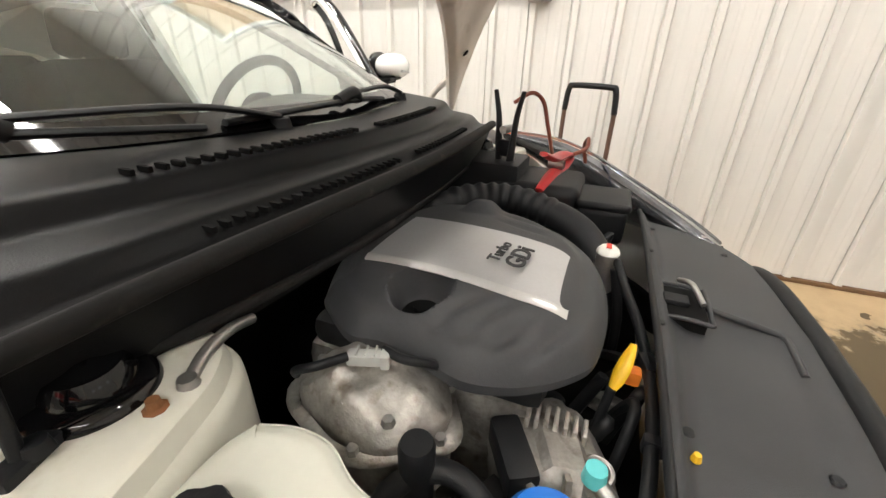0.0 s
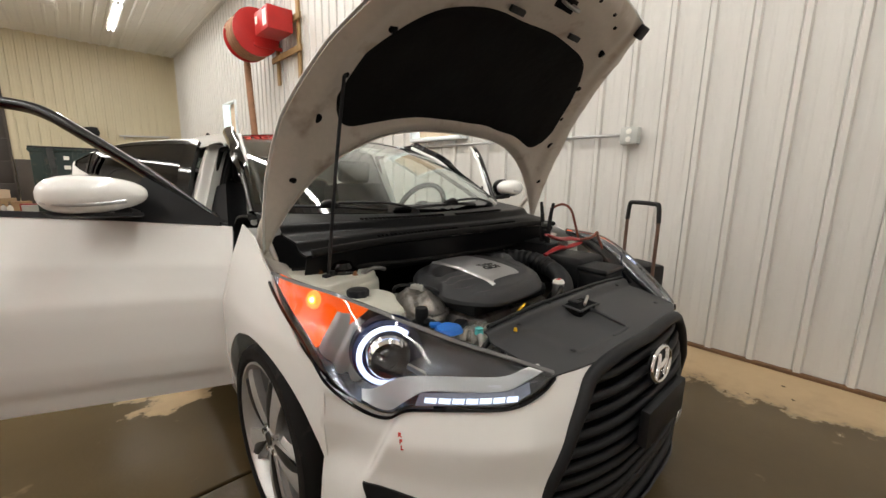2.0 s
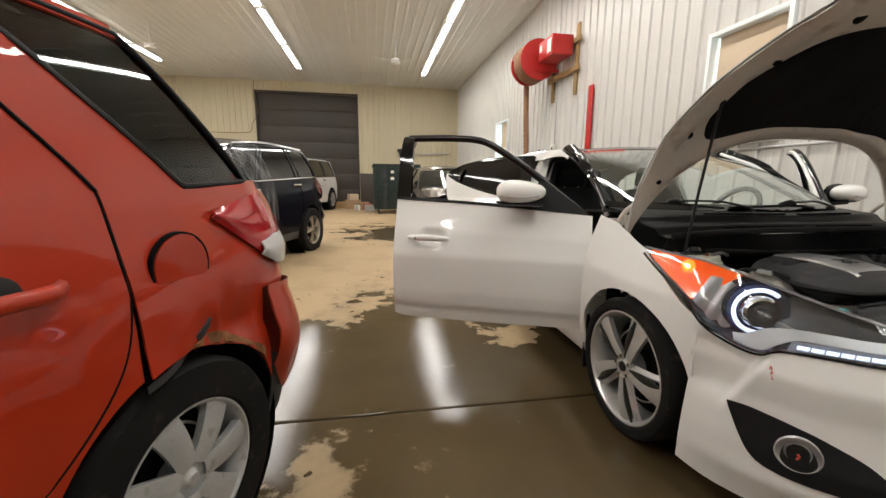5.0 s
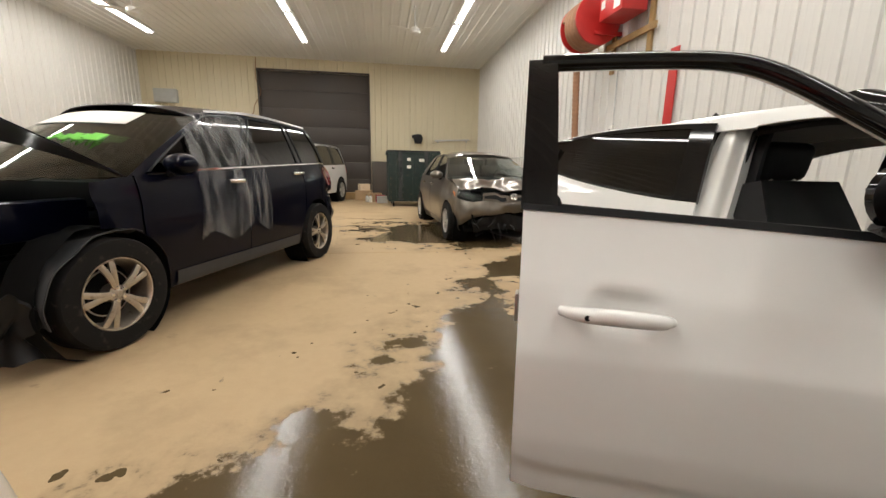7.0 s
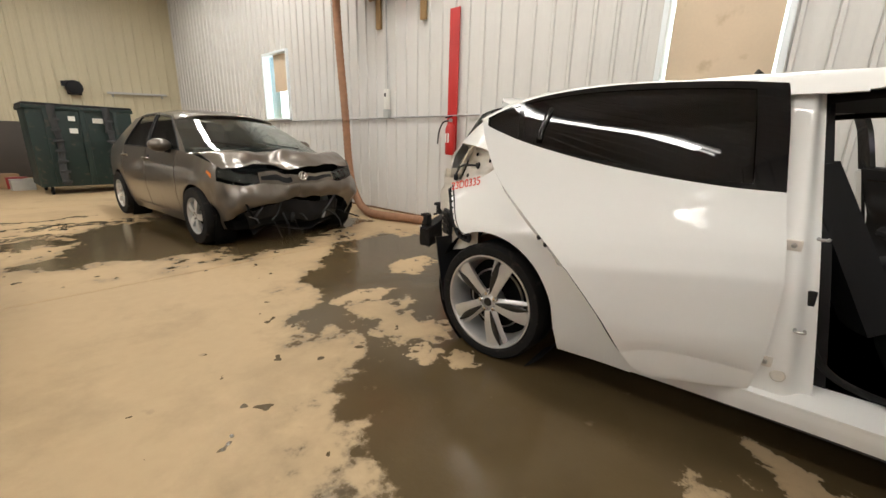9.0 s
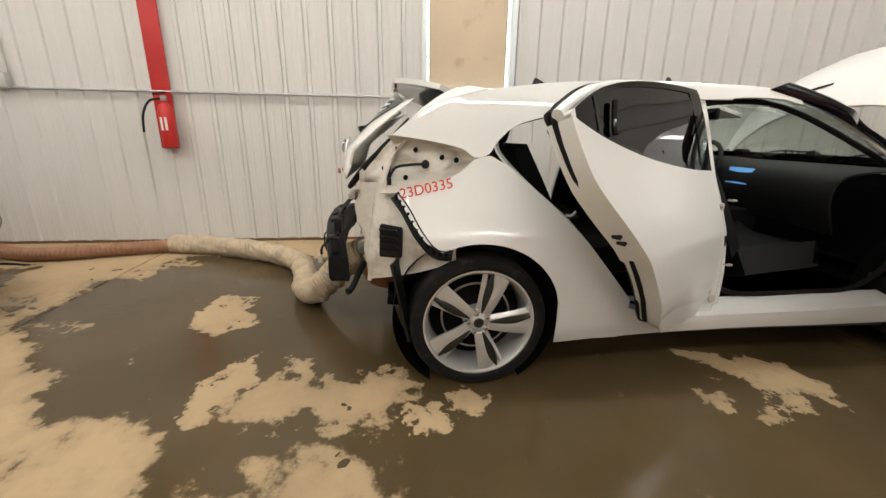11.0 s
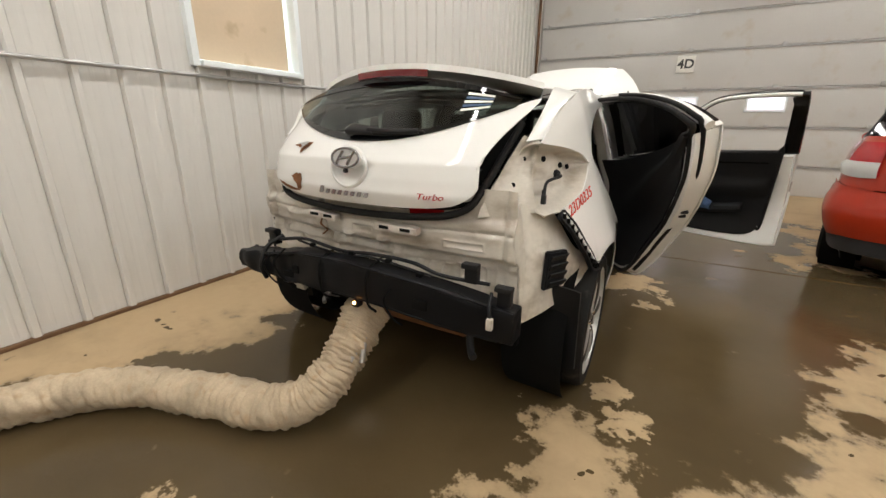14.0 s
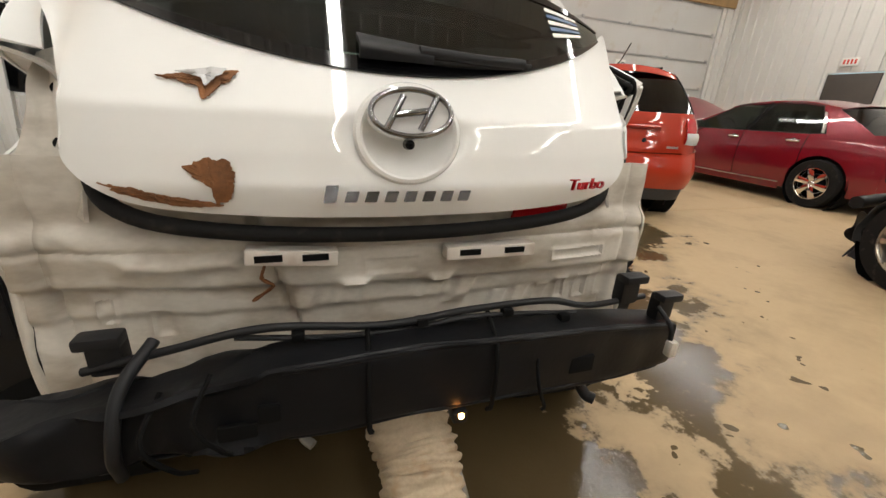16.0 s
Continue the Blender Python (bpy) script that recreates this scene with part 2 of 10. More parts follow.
def concrete():
    """Sanded dry slab with a wet, darker, glossy area that has a ragged edge."""
    m = bpy.data.materials.new("concrete")
    m.use_nodes = True
    N, L = m.node_tree.nodes, m.node_tree.links
    b = N["Principled BSDF"]
    geo = N.new("ShaderNodeNewGeometry")

    def noise_at(scale, detail, rough=0.55):
        n = N.new("ShaderNodeTexNoise")
        n.inputs["Scale"].default_value, n.inputs["Detail"].default_value, n.inputs["Roughness"].default_value = scale, detail, rough
        L.new(geo.outputs["Position"], n.inputs["Vector"])
        return n.outputs[0]

    def math(op, a, b2=None, c=None):
        n = N.new("ShaderNodeMath")
        n.operation = op
        for k, v in enumerate((a, b2, c)):
            if v is None:
                continue
            if isinstance(v, (int, float)):
                n.inputs[k].default_value = v
            else:
                L.new(v, n.inputs[k])
        return n.outputs[0]

    sep = N.new("ShaderNodeSeparateXYZ")
    L.new(geo.outputs["Position"], sep.inputs[0])
    wx_, wy_ = noise_at(1.9, 6, 0.65), noise_at(2.3, 6, 0.65)
    X = math("ADD", sep.outputs[0], math("MULTIPLY", math("SUBTRACT", wx_, 0.5), 1.3))
    Y = math("ADD", sep.outputs[1], math("MULTIPLY", math("SUBTRACT", wy_, 0.5), 1.3))

    def blob(cx, cy, rx, ry):
        u = math("DIVIDE", math("SUBTRACT", X, cx), rx)
        v = math("DIVIDE", math("SUBTRACT", Y, cy), ry)
        return math("SUBTRACT", 1.0, math("SQRT", math("ADD", math("MULTIPLY", u, u), math("MULTIPLY", v, v))))

    field = None
    for cx, cy, rx, ry in WET:
        e = blob(cx, cy, rx, ry)
        field = e if field is None else math("SMOOTH_MAX", field, e, 0.15)
    for cx, cy, rx, ry in DRY:
        e = math("MULTIPLY", blob(cx, cy, rx, ry), -1.0)
        field = math("SMOOTH_MIN", field, math("MULTIPLY", e, 0.42), 0.12)
    n_edge = math("SUBTRACT", noise_at(1.7, 7, 0.62), 0.5)
    n_fine = math("SUBTRACT", noise_at(9.0, 5, 0.6), 0.5)
    f2 = math("ADD", field, math("ADD", math("MULTIPLY", n_edge, 1.15), math("MULTIPLY", n_fine, 0.30)))
    # scattered wet prints near the edge
    prints = math("MULTIPLY", math("GREATER_THAN", noise_at(6.5, 2), 0.685), math("GREATER_THAN", f2, -0.42))
    f2 = math("ADD", f2, math("MULTIPLY", prints, 0.42))
    mr = N.new("ShaderNodeMapRange")
    mr.interpolation_type = "SMOOTHSTEP"
    mr.inputs["From Min"].default_value, mr.inputs["From Max"].default_value = -0.01, 0.11
    L.new(f2, mr.inputs[0])
    wet = mr.outputs[0]
    damp = N.new("ShaderNodeMapRange")
    damp.inputs["From Min"].default_value, damp.inputs["From Max"].default_value = -0.12, 0.25
    L.new(f2, damp.inputs[0])
    dry = N.new("ShaderNodeMix")
    dry.data_type = "RGBA"
    dry.inputs[6].default_value, dry.inputs[7].default_value = (0.375, 0.268, 0.152, 1), (0.52, 0.385, 0.23, 1)
    L.new(math("ADD", math("MULTIPLY", noise_at(0.8, 6), 0.6), math("MULTIPLY", noise_at(14, 4), 0.4)), dry.inputs[0])
    wetc = N.new("ShaderNodeMix")
    wetc.data_type = "RGBA"
    wetc.inputs[6].default_value, wetc.inputs[7].default_value = (0.046, 0.032, 0.015, 1), (0.125, 0.089, 0.045, 1)
    L.new(noise_at(1.1, 6), wetc.inputs[0])
    # dry ground stained by old spills and by damp near the water
    old = N.new("ShaderNodeMapRange")
    old.inputs["From Min"].default_value, old.inputs["From Max"].default_value = 0.50, 0.72
    L.new(noise_at(1.3, 8, 0.68), old.inputs[0])
    stained = N.new("ShaderNodeMix")
    stained.data_type = "RGBA"
    L.new(math("MINIMUM", 0.75, math("ADD", math("MULTIPLY", old.outputs[0], 0.38), math("MULTIPLY", damp.outputs[0], 0.55))), stained.inputs[0])
    L.new(dry.outputs[2], stained.inputs[6])
    stained.inputs[7].default_value = (0.17, 0.122, 0.070, 1)
    mix = N.new("ShaderNodeMix")
    mix.data_type = "RGBA"
    L.new(wet, mix.inputs[0])
    L.new(stained.outputs[2], mix.inputs[6])
    L.new(wetc.outputs[2], mix.inputs[7])
    spots = N.new("ShaderNodeMapRange")
    spots.inputs["From Min"].default_value, spots.inputs["From Max"].default_value = 0.70, 0.76
    L.new(noise_at(5.5, 3), spots.inputs[0])
    mx2 = N.new("ShaderNodeMix")
    mx2.data_type = "RGBA"
    L.new(math("MULTIPLY", spots.outputs[0], 0.55), mx2.inputs[0])
    L.new(mix.outputs[2], mx2.inputs[6])
    mx2.inputs[7].default_value = (0.22, 0.16, 0.10, 1)
    L.new(mx2.outputs[2], b.inputs["Base Color"])
    ro = N.new("ShaderNodeMix")
    ro.data_type = "FLOAT"
    L.new(wet, ro.inputs[0])
    ro.inputs[2].default_value = 0.62
    L.new(math("ADD", 0.03, math("MULTIPLY", noise_at(3.0, 5), 0.13)), ro.inputs[3])
    L.new(ro.outputs[0], b.inputs["Roughness"])
    b.inputs["Specular IOR Level"].default_value = 0.28
    bp = N.new("ShaderNodeBump")
    bp.inputs["Distance"].default_value = 0.003
    bp.inputs["Strength"].default_value = 0.30
    L.new(math("ADD", math("ADD", noise_at(30, 5), math("MULTIPLY", noise_at(85, 3), 0.55)), math("MULTIPLY", noise_at(2.5, 3), 1.6)), bp.inputs["Height"])
    L.new(bp.outputs[0], b.inputs["Normal"])
    MATS["concrete"] = m


M("cowl_black", (0.0055, 0.0055, 0.006), 0.42, 0, 0.35, 6, 150, bump=0.0003, bscale=500, spec=0.16)
M("beam_black", (0.006, 0.0065, 0.008), 0.45, 0, 0.4, 8, 120, spec=0.2, bump=0.0006, bscale=60)
concrete()
M("pane_sky", (0.80, 0.76, 0.88), 0.2, 0, 0.03, emit=1.1)
M("outside_bright", (0.93, 0.97, 1.0), 0.9, 0, 0.02, emit=4.0)
M("lamp_inner", (0.20, 0.205, 0.22), 0.22, 0.75, 0.4, 12, 90)
M("lamp_shelf", (0.60, 0.59, 0.575), 0.34, 0.25, 0.08, 9, 200)
M("lamp_blue", (0.03, 0.035, 0.075), 0.2, 0.4, 0.3, 12, 90)
M("led_base", (0.42, 0.45, 0.56), 0.25, 0.3, 0.15, 40, 200)
M("amber_glow", (1.0, 0.30, 0.02), 0.3, 0, 0.1, emit=1.1)
# grime of the rear panel; darkens the lamp pockets as shade too
M("panel_dirt_shade", (0.64, 0.60, 0.53), 0.36, 0, 0.20, 2.2, 50, stain=0.50, stain_col=(0.27, 0.215, 0.15), bump=0.0004, bscale=40, stretch=(1.2, 1.2, 2.4), coat=0.3)
M("lamp_eye", (0.015, 0.016, 0.02), 0.03, 0, 0.1, coat=1.0)
M("cup_grey", (0.55, 0.55, 0.54), 0.4, 0, 0.05, coat=0.6)
M("headliner", (0.10, 0.10, 0.10), 0.9, 0, 0.1)
M("screen_blue", (0.10, 0.30, 0.60), 0.2, 0, 0.1, emit=0.6)
M("tower_white", (0.66, 0.65, 0.57), 0.4, 0, 0.1, 5, 60, coat=0.3, stain=0.12, stain_col=(0.35, 0.29, 0.2))
M("orange_plug", (0.75, 0.20, 0.02), 0.5, 0, 0.1)

# ---------------------------------------------------------------- shaping helpers
def cr(pts, n):
    """Catmull-Rom curve through the points, n samples."""
    p = np.array(pts, float)
    p = np.vstack([2 * p[0] - p[1], p, 2 * p[-1] - p[-2]])
    k = len(p) - 3
    out = []
    for a in np.linspace(0, k, n):
        i = min(int(a), k - 1)
        t = a - i
        a0, a1, a2, a3 = p[i], p[i + 1], p[i + 2], p[i + 3]
        out.append(0.5 * (2 * a1 + (a2 - a0) * t + (2 * a0 - 5 * a1 + 4 * a2 - a3) * t**2 + (3 * a1 - a0 - 3 * a2 + a3) * t**3))
    return np.array(out)


def sg(x):
    """A soft step from 1 to 0."""
    return 1 / (1 + math.exp(max(-60, min(60, x))))


def line(pts):
    """Piecewise-linear look-up through (x, y) points in rising x, softened."""
    q = np.array(pts, float)
    q = q[np.argsort(q[:, 0])]
    xs = np.linspace(q[0, 0], q[-1, 0], 200)
    ys = np.interp(xs, q[:, 0], q[:, 1])
    for _ in range(3):
        ys[1:-1] = (ys[:-2] + 2 * ys[1:-1] + ys[2:]) / 4
    return lambda v: float(np.interp(v, xs, ys))


def mesh_of(name, verts, faces, mat, smooth=True, angle=35):
    me = bpy.data.meshes.new(name)
    me.from_pydata([tuple(map(float, v)) for v in verts], [], faces)
    me.materials.append(MATS[mat] if isinstance(mat, str) else mat)
    if smooth:
        me.polygons.foreach_set("use_smooth", [True] * len(me.polygons))
        me.set_sharp_from_angle(angle=radians(angle))
    me.update()
    return me


def link(name, me, parent=None, label=""):
    ob = new(name, me)
    if parent is not None:
        ob.parent = parent
    return tagged(ob, label)


def fix_normals(me):
    bm = bmesh.new()
    bm.from_mesh(me)
    bmesh.ops.recalc_face_normals(bm, faces=bm.faces)
    bm.to_mesh(me)
    bm.free()
    return me


def grid(name, fn, nu, nv, mat, parent=None, thick=0.005, label="", flip=False, us=None):
    """A sheet fn(u, v) with real thickness on its inner side."""
    U = us if us is not None else np.linspace(0, 1, nu)
    nu = len(U)
    V = np.linspace(0, 1, nv)
    A = np.array([[fn(u, v) for v in V] for u in U], float)
    du, dv = np.gradient(A, axis=0), np.gradient(A, axis=1)
    nr = np.cross(du, dv)
    nr /= np.linalg.norm(nr, axis=2, keepdims=True) + 1e-12
    if flip:
        nr = -nr
    B = A - nr * thick
    verts = np.concatenate([A.reshape(-1, 3), B.reshape(-1, 3)])
    o = nu * nv
    ix = lambda i, j: i * nv + j
    faces = []
    for i in range(nu - 1):
        for j in range(nv - 1):
            q = [ix(i, j), ix(i + 1, j), ix(i + 1, j + 1), ix(i, j + 1)]
            faces.append(q if not flip else q[::-1])
            r = [x + o for x in q]
            faces.append(r[::-1] if not flip else r)
    rim = [ix(i, 0) for i in range(nu)] + [ix(nu - 1, j) for j in range(1, nv)] + [ix(i, nv - 1) for i in range(nu - 2, -1, -1)] + [ix(0, j) for j in range(nv - 2, 0, -1)]
    for a, b in zip(rim, rim[1:] + rim[:1]):
        q = [a, a + o, b + o, b]
        faces.append(q if not flip else q[::-1])
    return link(name, mesh_of(name, verts, faces, mat), parent, label)


def between(lo, up, n=60):
    """fn(u, v) for the plane region between two curves of (a, b) points."""
    A, B = cr(lo, n), cr(up, n)
    tt = np.linspace(0, 1, n)

    def at(u, v):
        a = np.array([np.interp(u, tt, A[:, k]) for k in range(A.shape[1])])
        b = np.array([np.interp(u, tt, B[:, k]) for k in range(B.shape[1])])
        return a + (b - a) * v
    return at


def block(name, c, size, mat, parent=None, bevel=0.006, rot=(0, 0, 0), label="", seg=2, taper=None):
    """A bevelled box; taper shrinks its top."""
    bm = bmesh.new()
    bmesh.ops.create_cube(bm, size=1)
    for v in bm.verts:
        k = 1.0
        if taper and v.co.z > 0:
            k = taper
        v.co = Vector((v.co.x * size[0] * k, v.co.y * size[1] * k, v.co.z * size[2]))
    if bevel > 0:
        bmesh.ops.bevel(bm, geom=bm.edges[:], offset=min(bevel, min(size) * 0.45), segments=seg, affect="EDGES", profile=0.6)
    bm.transform(pose(*c, *rot))
    me = bpy.data.meshes.new(name)
    bm.to_mesh(me)
    bm.free()
    me.materials.append(MATS[mat])
    me.polygons.foreach_set("use_smooth", [True] * len(me.polygons))
    me.set_sharp_from_angle(angle=radians(40))
    return link(name, me, parent, label)


def sweep(name, pts, r, mat, parent=None, n=40, sides=12, label="", rad=None, flat=1.0, raw=False):
    """A tube along a smooth path; rad(u, a) scales its radius."""
    C = cr(pts, n) if not raw else np.array(pts, float)
    n = len(C)
    T = np.gradient(C, axis=0)
    T /= np.linalg.norm(T, axis=1, keepdims=True) + 1e-12
    ref = np.array([0, 0, 1.0]) if abs(T[0, 2]) < 0.9 else np.array([1.0, 0, 0])
    verts = []
    nrm = np.cross(T[0], ref)
    nrm /= np.linalg.norm(nrm)
    for i in range(n):
        nrm = nrm - T[i] * (nrm @ T[i])
        nrm /= np.linalg.norm(nrm) + 1e-12
        bn = np.cross(T[i], nrm)
        for k in range(sides):
            a = 2 * math.pi * k / sides
            rr = r * (rad(i / (n - 1), a) if rad else 1)
            verts.append(C[i] + nrm * math.cos(a) * rr + bn * math.sin(a) * rr * flat)
    faces = [[i * sides + k, i * sides + (k + 1) % sides, (i + 1) * sides + (k + 1) % sides, (i + 1) * sides + k] for i in range(n - 1) for k in range(sides)]
    faces += [list(range(sides))[::-1], [(n - 1) * sides + k for k in range(sides)]]
    return link(name, fix_normals(mesh_of(name, verts, faces, mat, angle=60)), parent, label)


def lathe(name, prof, mat, parent=None, m=None, n=48, label="", arc=(0, 360), wob=None):
    """Turns (radius, height) points about the local z axis."""
    verts, faces = [], []
    k = len(prof)
    full = arc[1] - arc[0] >= 360
    steps = n if full else n + 1
    for i in range(steps):
        a = radians(arc[0] + (arc[1] - arc[0]) * i / n)
        for r, z in prof:
            rr = r * (wob(a, z) if wob else 1)
            verts.append((rr * math.cos(a), rr * math.sin(a), z))
    for i in range(n):
        j = (i + 1) % steps
        for q in range(k - 1):
            faces.append([i * k + q, j * k + q, j * k + q + 1, i * k + q + 1])
    me = mesh_of(name, verts, faces, mat)
    bm = bmesh.new()
    bm.from_mesh(me)
    bmesh.ops.remove_doubles(bm, verts=bm.verts, dist=1e-5)
    bmesh.ops.recalc_face_normals(bm, faces=bm.faces)
    bm.to_mesh(me)
    bm.free()
    if m is not None:
        me.transform(m)
    return link(name, me, parent, label)


def plate(name, outline, depth, mat, m, parent=None, label="", bevel=0.0):
    """A flat outline (x, y) given depth along local z, placed by the matrix m."""
    bm = bmesh.new()
    vs = [bm.verts.new((x, y, 0)) for x, y in outline]
    f = bm.faces.new(vs)
    r = bmesh.ops.extrude_face_region(bm, geom=[f])
    bmesh.ops.translate(bm, verts=[g for g in r["geom"] if isinstance(g, bmesh.types.BMVert)], vec=(0, 0, depth))
    bmesh.ops.recalc_face_normals(bm, faces=bm.faces)
    if bevel:
        bmesh.ops.bevel(bm, geom=bm.edges[:], offset=bevel, segments=2, affect="EDGES")
    bm.transform(m)
    me = bpy.data.meshes.new(name)
    bm.to_mesh(me)
    bm.free()
    me.materials.append(MATS[mat])
    me.polygons.foreach_set("use_smooth", [True] * len(me.polygons))
    me.set_sharp_from_angle(angle=radians(35))
    return link(name, me, parent, label)


def words(name, text, size, mat, m, parent=None, label="", depth=0.001, shear=0.0, bold=0.0):
    cu = bpy.data.curves.new(name, "FONT")
    cu.body, cu.size, cu.extrude, cu.align_x, cu.align_y, cu.shear, cu.offset = text, size, depth, "CENTER", "CENTER", shear, bold
    tmp = bpy.data.objects.new(name, cu)
    me = bpy.data.meshes.new_from_object(tmp)
    bpy.data.objects.remove(tmp)
    bpy.data.curves.remove(cu)
    me.materials.clear()
    me.materials.append(MATS[mat])
    me.transform(m)
    return link(name, me, parent, label)


def face_frame(p, normal, up=(0, 0, 1)):
    """A pose at p whose local z points along normal and whose y is upward."""
    z = Vector(normal).normalized()
    x = Vector(up).cross(z).normalized()
    y = z.cross(x)
    return Matrix.Translation(p) @ Matrix((x, y, z)).transposed().to_4x4()


def thing(name, label, category, m=None, group="", kind=""):
    ob = new(name)
    ob.empty_display_size = 0.1
    if m is not None:
        ob.matrix_basis = m
    return tagged(ob, label, category, group, kind)


def ellipse(rx, ry, n=32):
    return [(rx * math.cos(2 * math.pi * k / n), ry * math.sin(2 * math.pi * k / n)) for k in range(n)]

# ---------------------------------------------------------------- the building
WX, EX, NY, SY = -1.90, 10.75, 6.22, -15.35
RIB = 0.2352


def rib_profile(a0, a1, phase, deep=0.024):
    """Offsets along a wall: trapezoid ribs with two low swages between them."""
    pts = {a0: 0.0, a1: 0.0}
    k = math.ceil((a0 - phase) / RIB) - 1
    while phase + k * RIB < a1 + RIB:
        c = phase + k * RIB
        for da, h in ((-0.031, 0), (-0.030, -0.009), (-0.024, -0.009), (-0.023, 0), (-0.015, deep), (0.014, deep), (0.024, 0), (0.066, 0), (0.074, 0.0018), (0.086, 0.0018), (0.094, 0),
                      (0.142, 0), (0.150, 0.0018), (0.162, 0.0018), (0.170, 0)):
            if a0 < c + da < a1:
                pts[round(c + da, 4)] = h
        k += 1
    return sorted(pts.items())


def ribbed(name, axis, at, out, spans, phase, mat, label, back=0.12):
    """Ribbed sheet panels: spans of (a0, a1, z0, z1); axis is the way along the wall."""
    verts, faces = [], []
    for a0, a1, z0, z1 in spans:
        pr = rib_profile(a0, a1, phase)
        o = len(verts)
        for a, h in pr:
            for z in (z0, z1):
                verts.append((at + out * h, a, z) if axis == "y" else (a, at + out * h, z))
        for i in range(len(pr) - 1):
            faces.append([o + 2 * i, o + 2 * i + 2, o + 2 * i + 3, o + 2 * i + 1])
        b = len(verts)
        for a in (a0, a1):
            for z in (z0, z1):
                verts.append((at - out * back, a, z) if axis == "y" else (a, at - out * back, z))
        e = o + 2 * (len(pr) - 1)
        faces += [[b, b + 2, b + 3, b + 1], [o, b, b + 1, o + 1], [e, b + 2, b + 3, e + 1], [o, e, b + 2, b], [o + 1, e + 1, b + 3, b + 1]]
    me = fix_normals(mesh_of(name, verts, faces, mat, smooth=False))
    return link(name, me, None, label)


def hole_spans(a0, a1, z0, z1, holes):
    """Rectangles that fill a wall round its openings."""
    spans, a = [], a0
    for h0, h1, b, t in sorted(holes):
        spans.append((a, h0, z0, z1))
        if b > z0:
            spans.append((h0, h1, z0, b))
        if t < z1:
            spans.append((h0, h1, t, z1))
        a = h1
    return spans + [(a, a1, z0, z1)]


WINDOWS = ((-1.42, -0.46, 1.56, 2.82), (-9.45, -8.36, 1.53, 2.90))
wall = ribbed("wall_west", "y", WX, 1, hole_spans(SY - 0.1, NY + 0.1, 0.0, CEIL + 0.3, WINDOWS), 1.928, "wall_white", "")
tagged(wall, "white ribbed sheet metal wall with two windows", "wall", kind="structure")
GDOOR = (2.56, 6.68, 0.0, 4.68)
wall = ribbed("wall_south", "x", SY, 1, hole_spans(WX, EX, 0.0, CEIL + 0.3, (GDOOR,)), 0.0, "wall_beige", "")
tagged(wall, "cream ribbed metal end wall round a brown door", "wall", kind="structure")
EXIT = (2.75, 3.72, 0.0, 2.22)
wall = ribbed("wall_east", "y", EX, -1, hole_spans(SY - 0.1, NY + 0.1, 0.0, CEIL + 0.3, (EXIT,)), 0.05, "wall_white", "")
tagged(wall, "white ribbed sheet metal side wall with a dark door", "wall", kind="structure")
D4 = ((-1.78, 4.02, 0.0, 3.84), (4.52, 10.2, 0.0, 3.84))
wall = ribbed("wall_north", "x", NY, -1, hole_spans(WX, EX, 0.0, CEIL + 0.3, D4), 0.0, "wall_white", "")
tagged(wall, "white metal wall around two overhead doors", "wall", kind="structure")


def ceiling():
    verts, faces = [], []
    a, pr = WX - 0.1, []
    while a < EX + 0.1:
        pr += [(a, 0), (a + 0.16, 0), (a + 0.18, -0.022), (a + 0.22, -0.022), (a + 0.24, 0)]
        a += 0.2414
    for x, h in pr:
        verts += [(x, SY - 0.1, CEIL + h), (x, NY + 0.1, CEIL + h), ]
    faces = [[2 * i, 2 * i + 1, 2 * i + 3, 2 * i + 2] for i in range(len(pr) - 1)]
    o = len(verts)
    for x in (pr[0][0], pr[-1][0]):
        verts += [(x, SY - 0.1, CEIL + 0.2), (x, NY + 0.1, CEIL + 0.2)]
    faces.append([o, o + 2, o + 3, o + 1])
    ob = link("ceiling", mesh_of("ceiling", verts, faces, "ceiling_white", smooth=False))
    tagged(ob, "white ribbed metal ceiling with rows of tubes", "ceiling", kind="structure")


ceiling()
floor = block("floor", ((WX + EX) / 2, (SY + NY) / 2, -0.12), (EX - WX + 0.4, NY - SY + 0.4, 0.16), "concrete", bevel=0)
tagged(floor, "sandy concrete floor, wet and dark around the cars", "floor", kind="structure")
edges = [SY - 0.1, -13.9, -8.93, -3.95, 1.03, NY + 0.1]
for y0, y1 in zip(edges, edges[1:]):
    block("slab", ((WX + EX) / 2, (y0 + y1) / 2, -0.025), (EX - WX, y1 - y0 - 0.012, 0.05), "concrete", floor, bevel=0.006, seg=1)
base = block("baseboard", (WX + 0.004, (SY + NY) / 2, 0.012), (0.05, NY - SY, 0.024), "wood_dark", bevel=0.004)
tagged(base, "dark wooden sill along the foot of the wall", "baseboard", kind="structure")


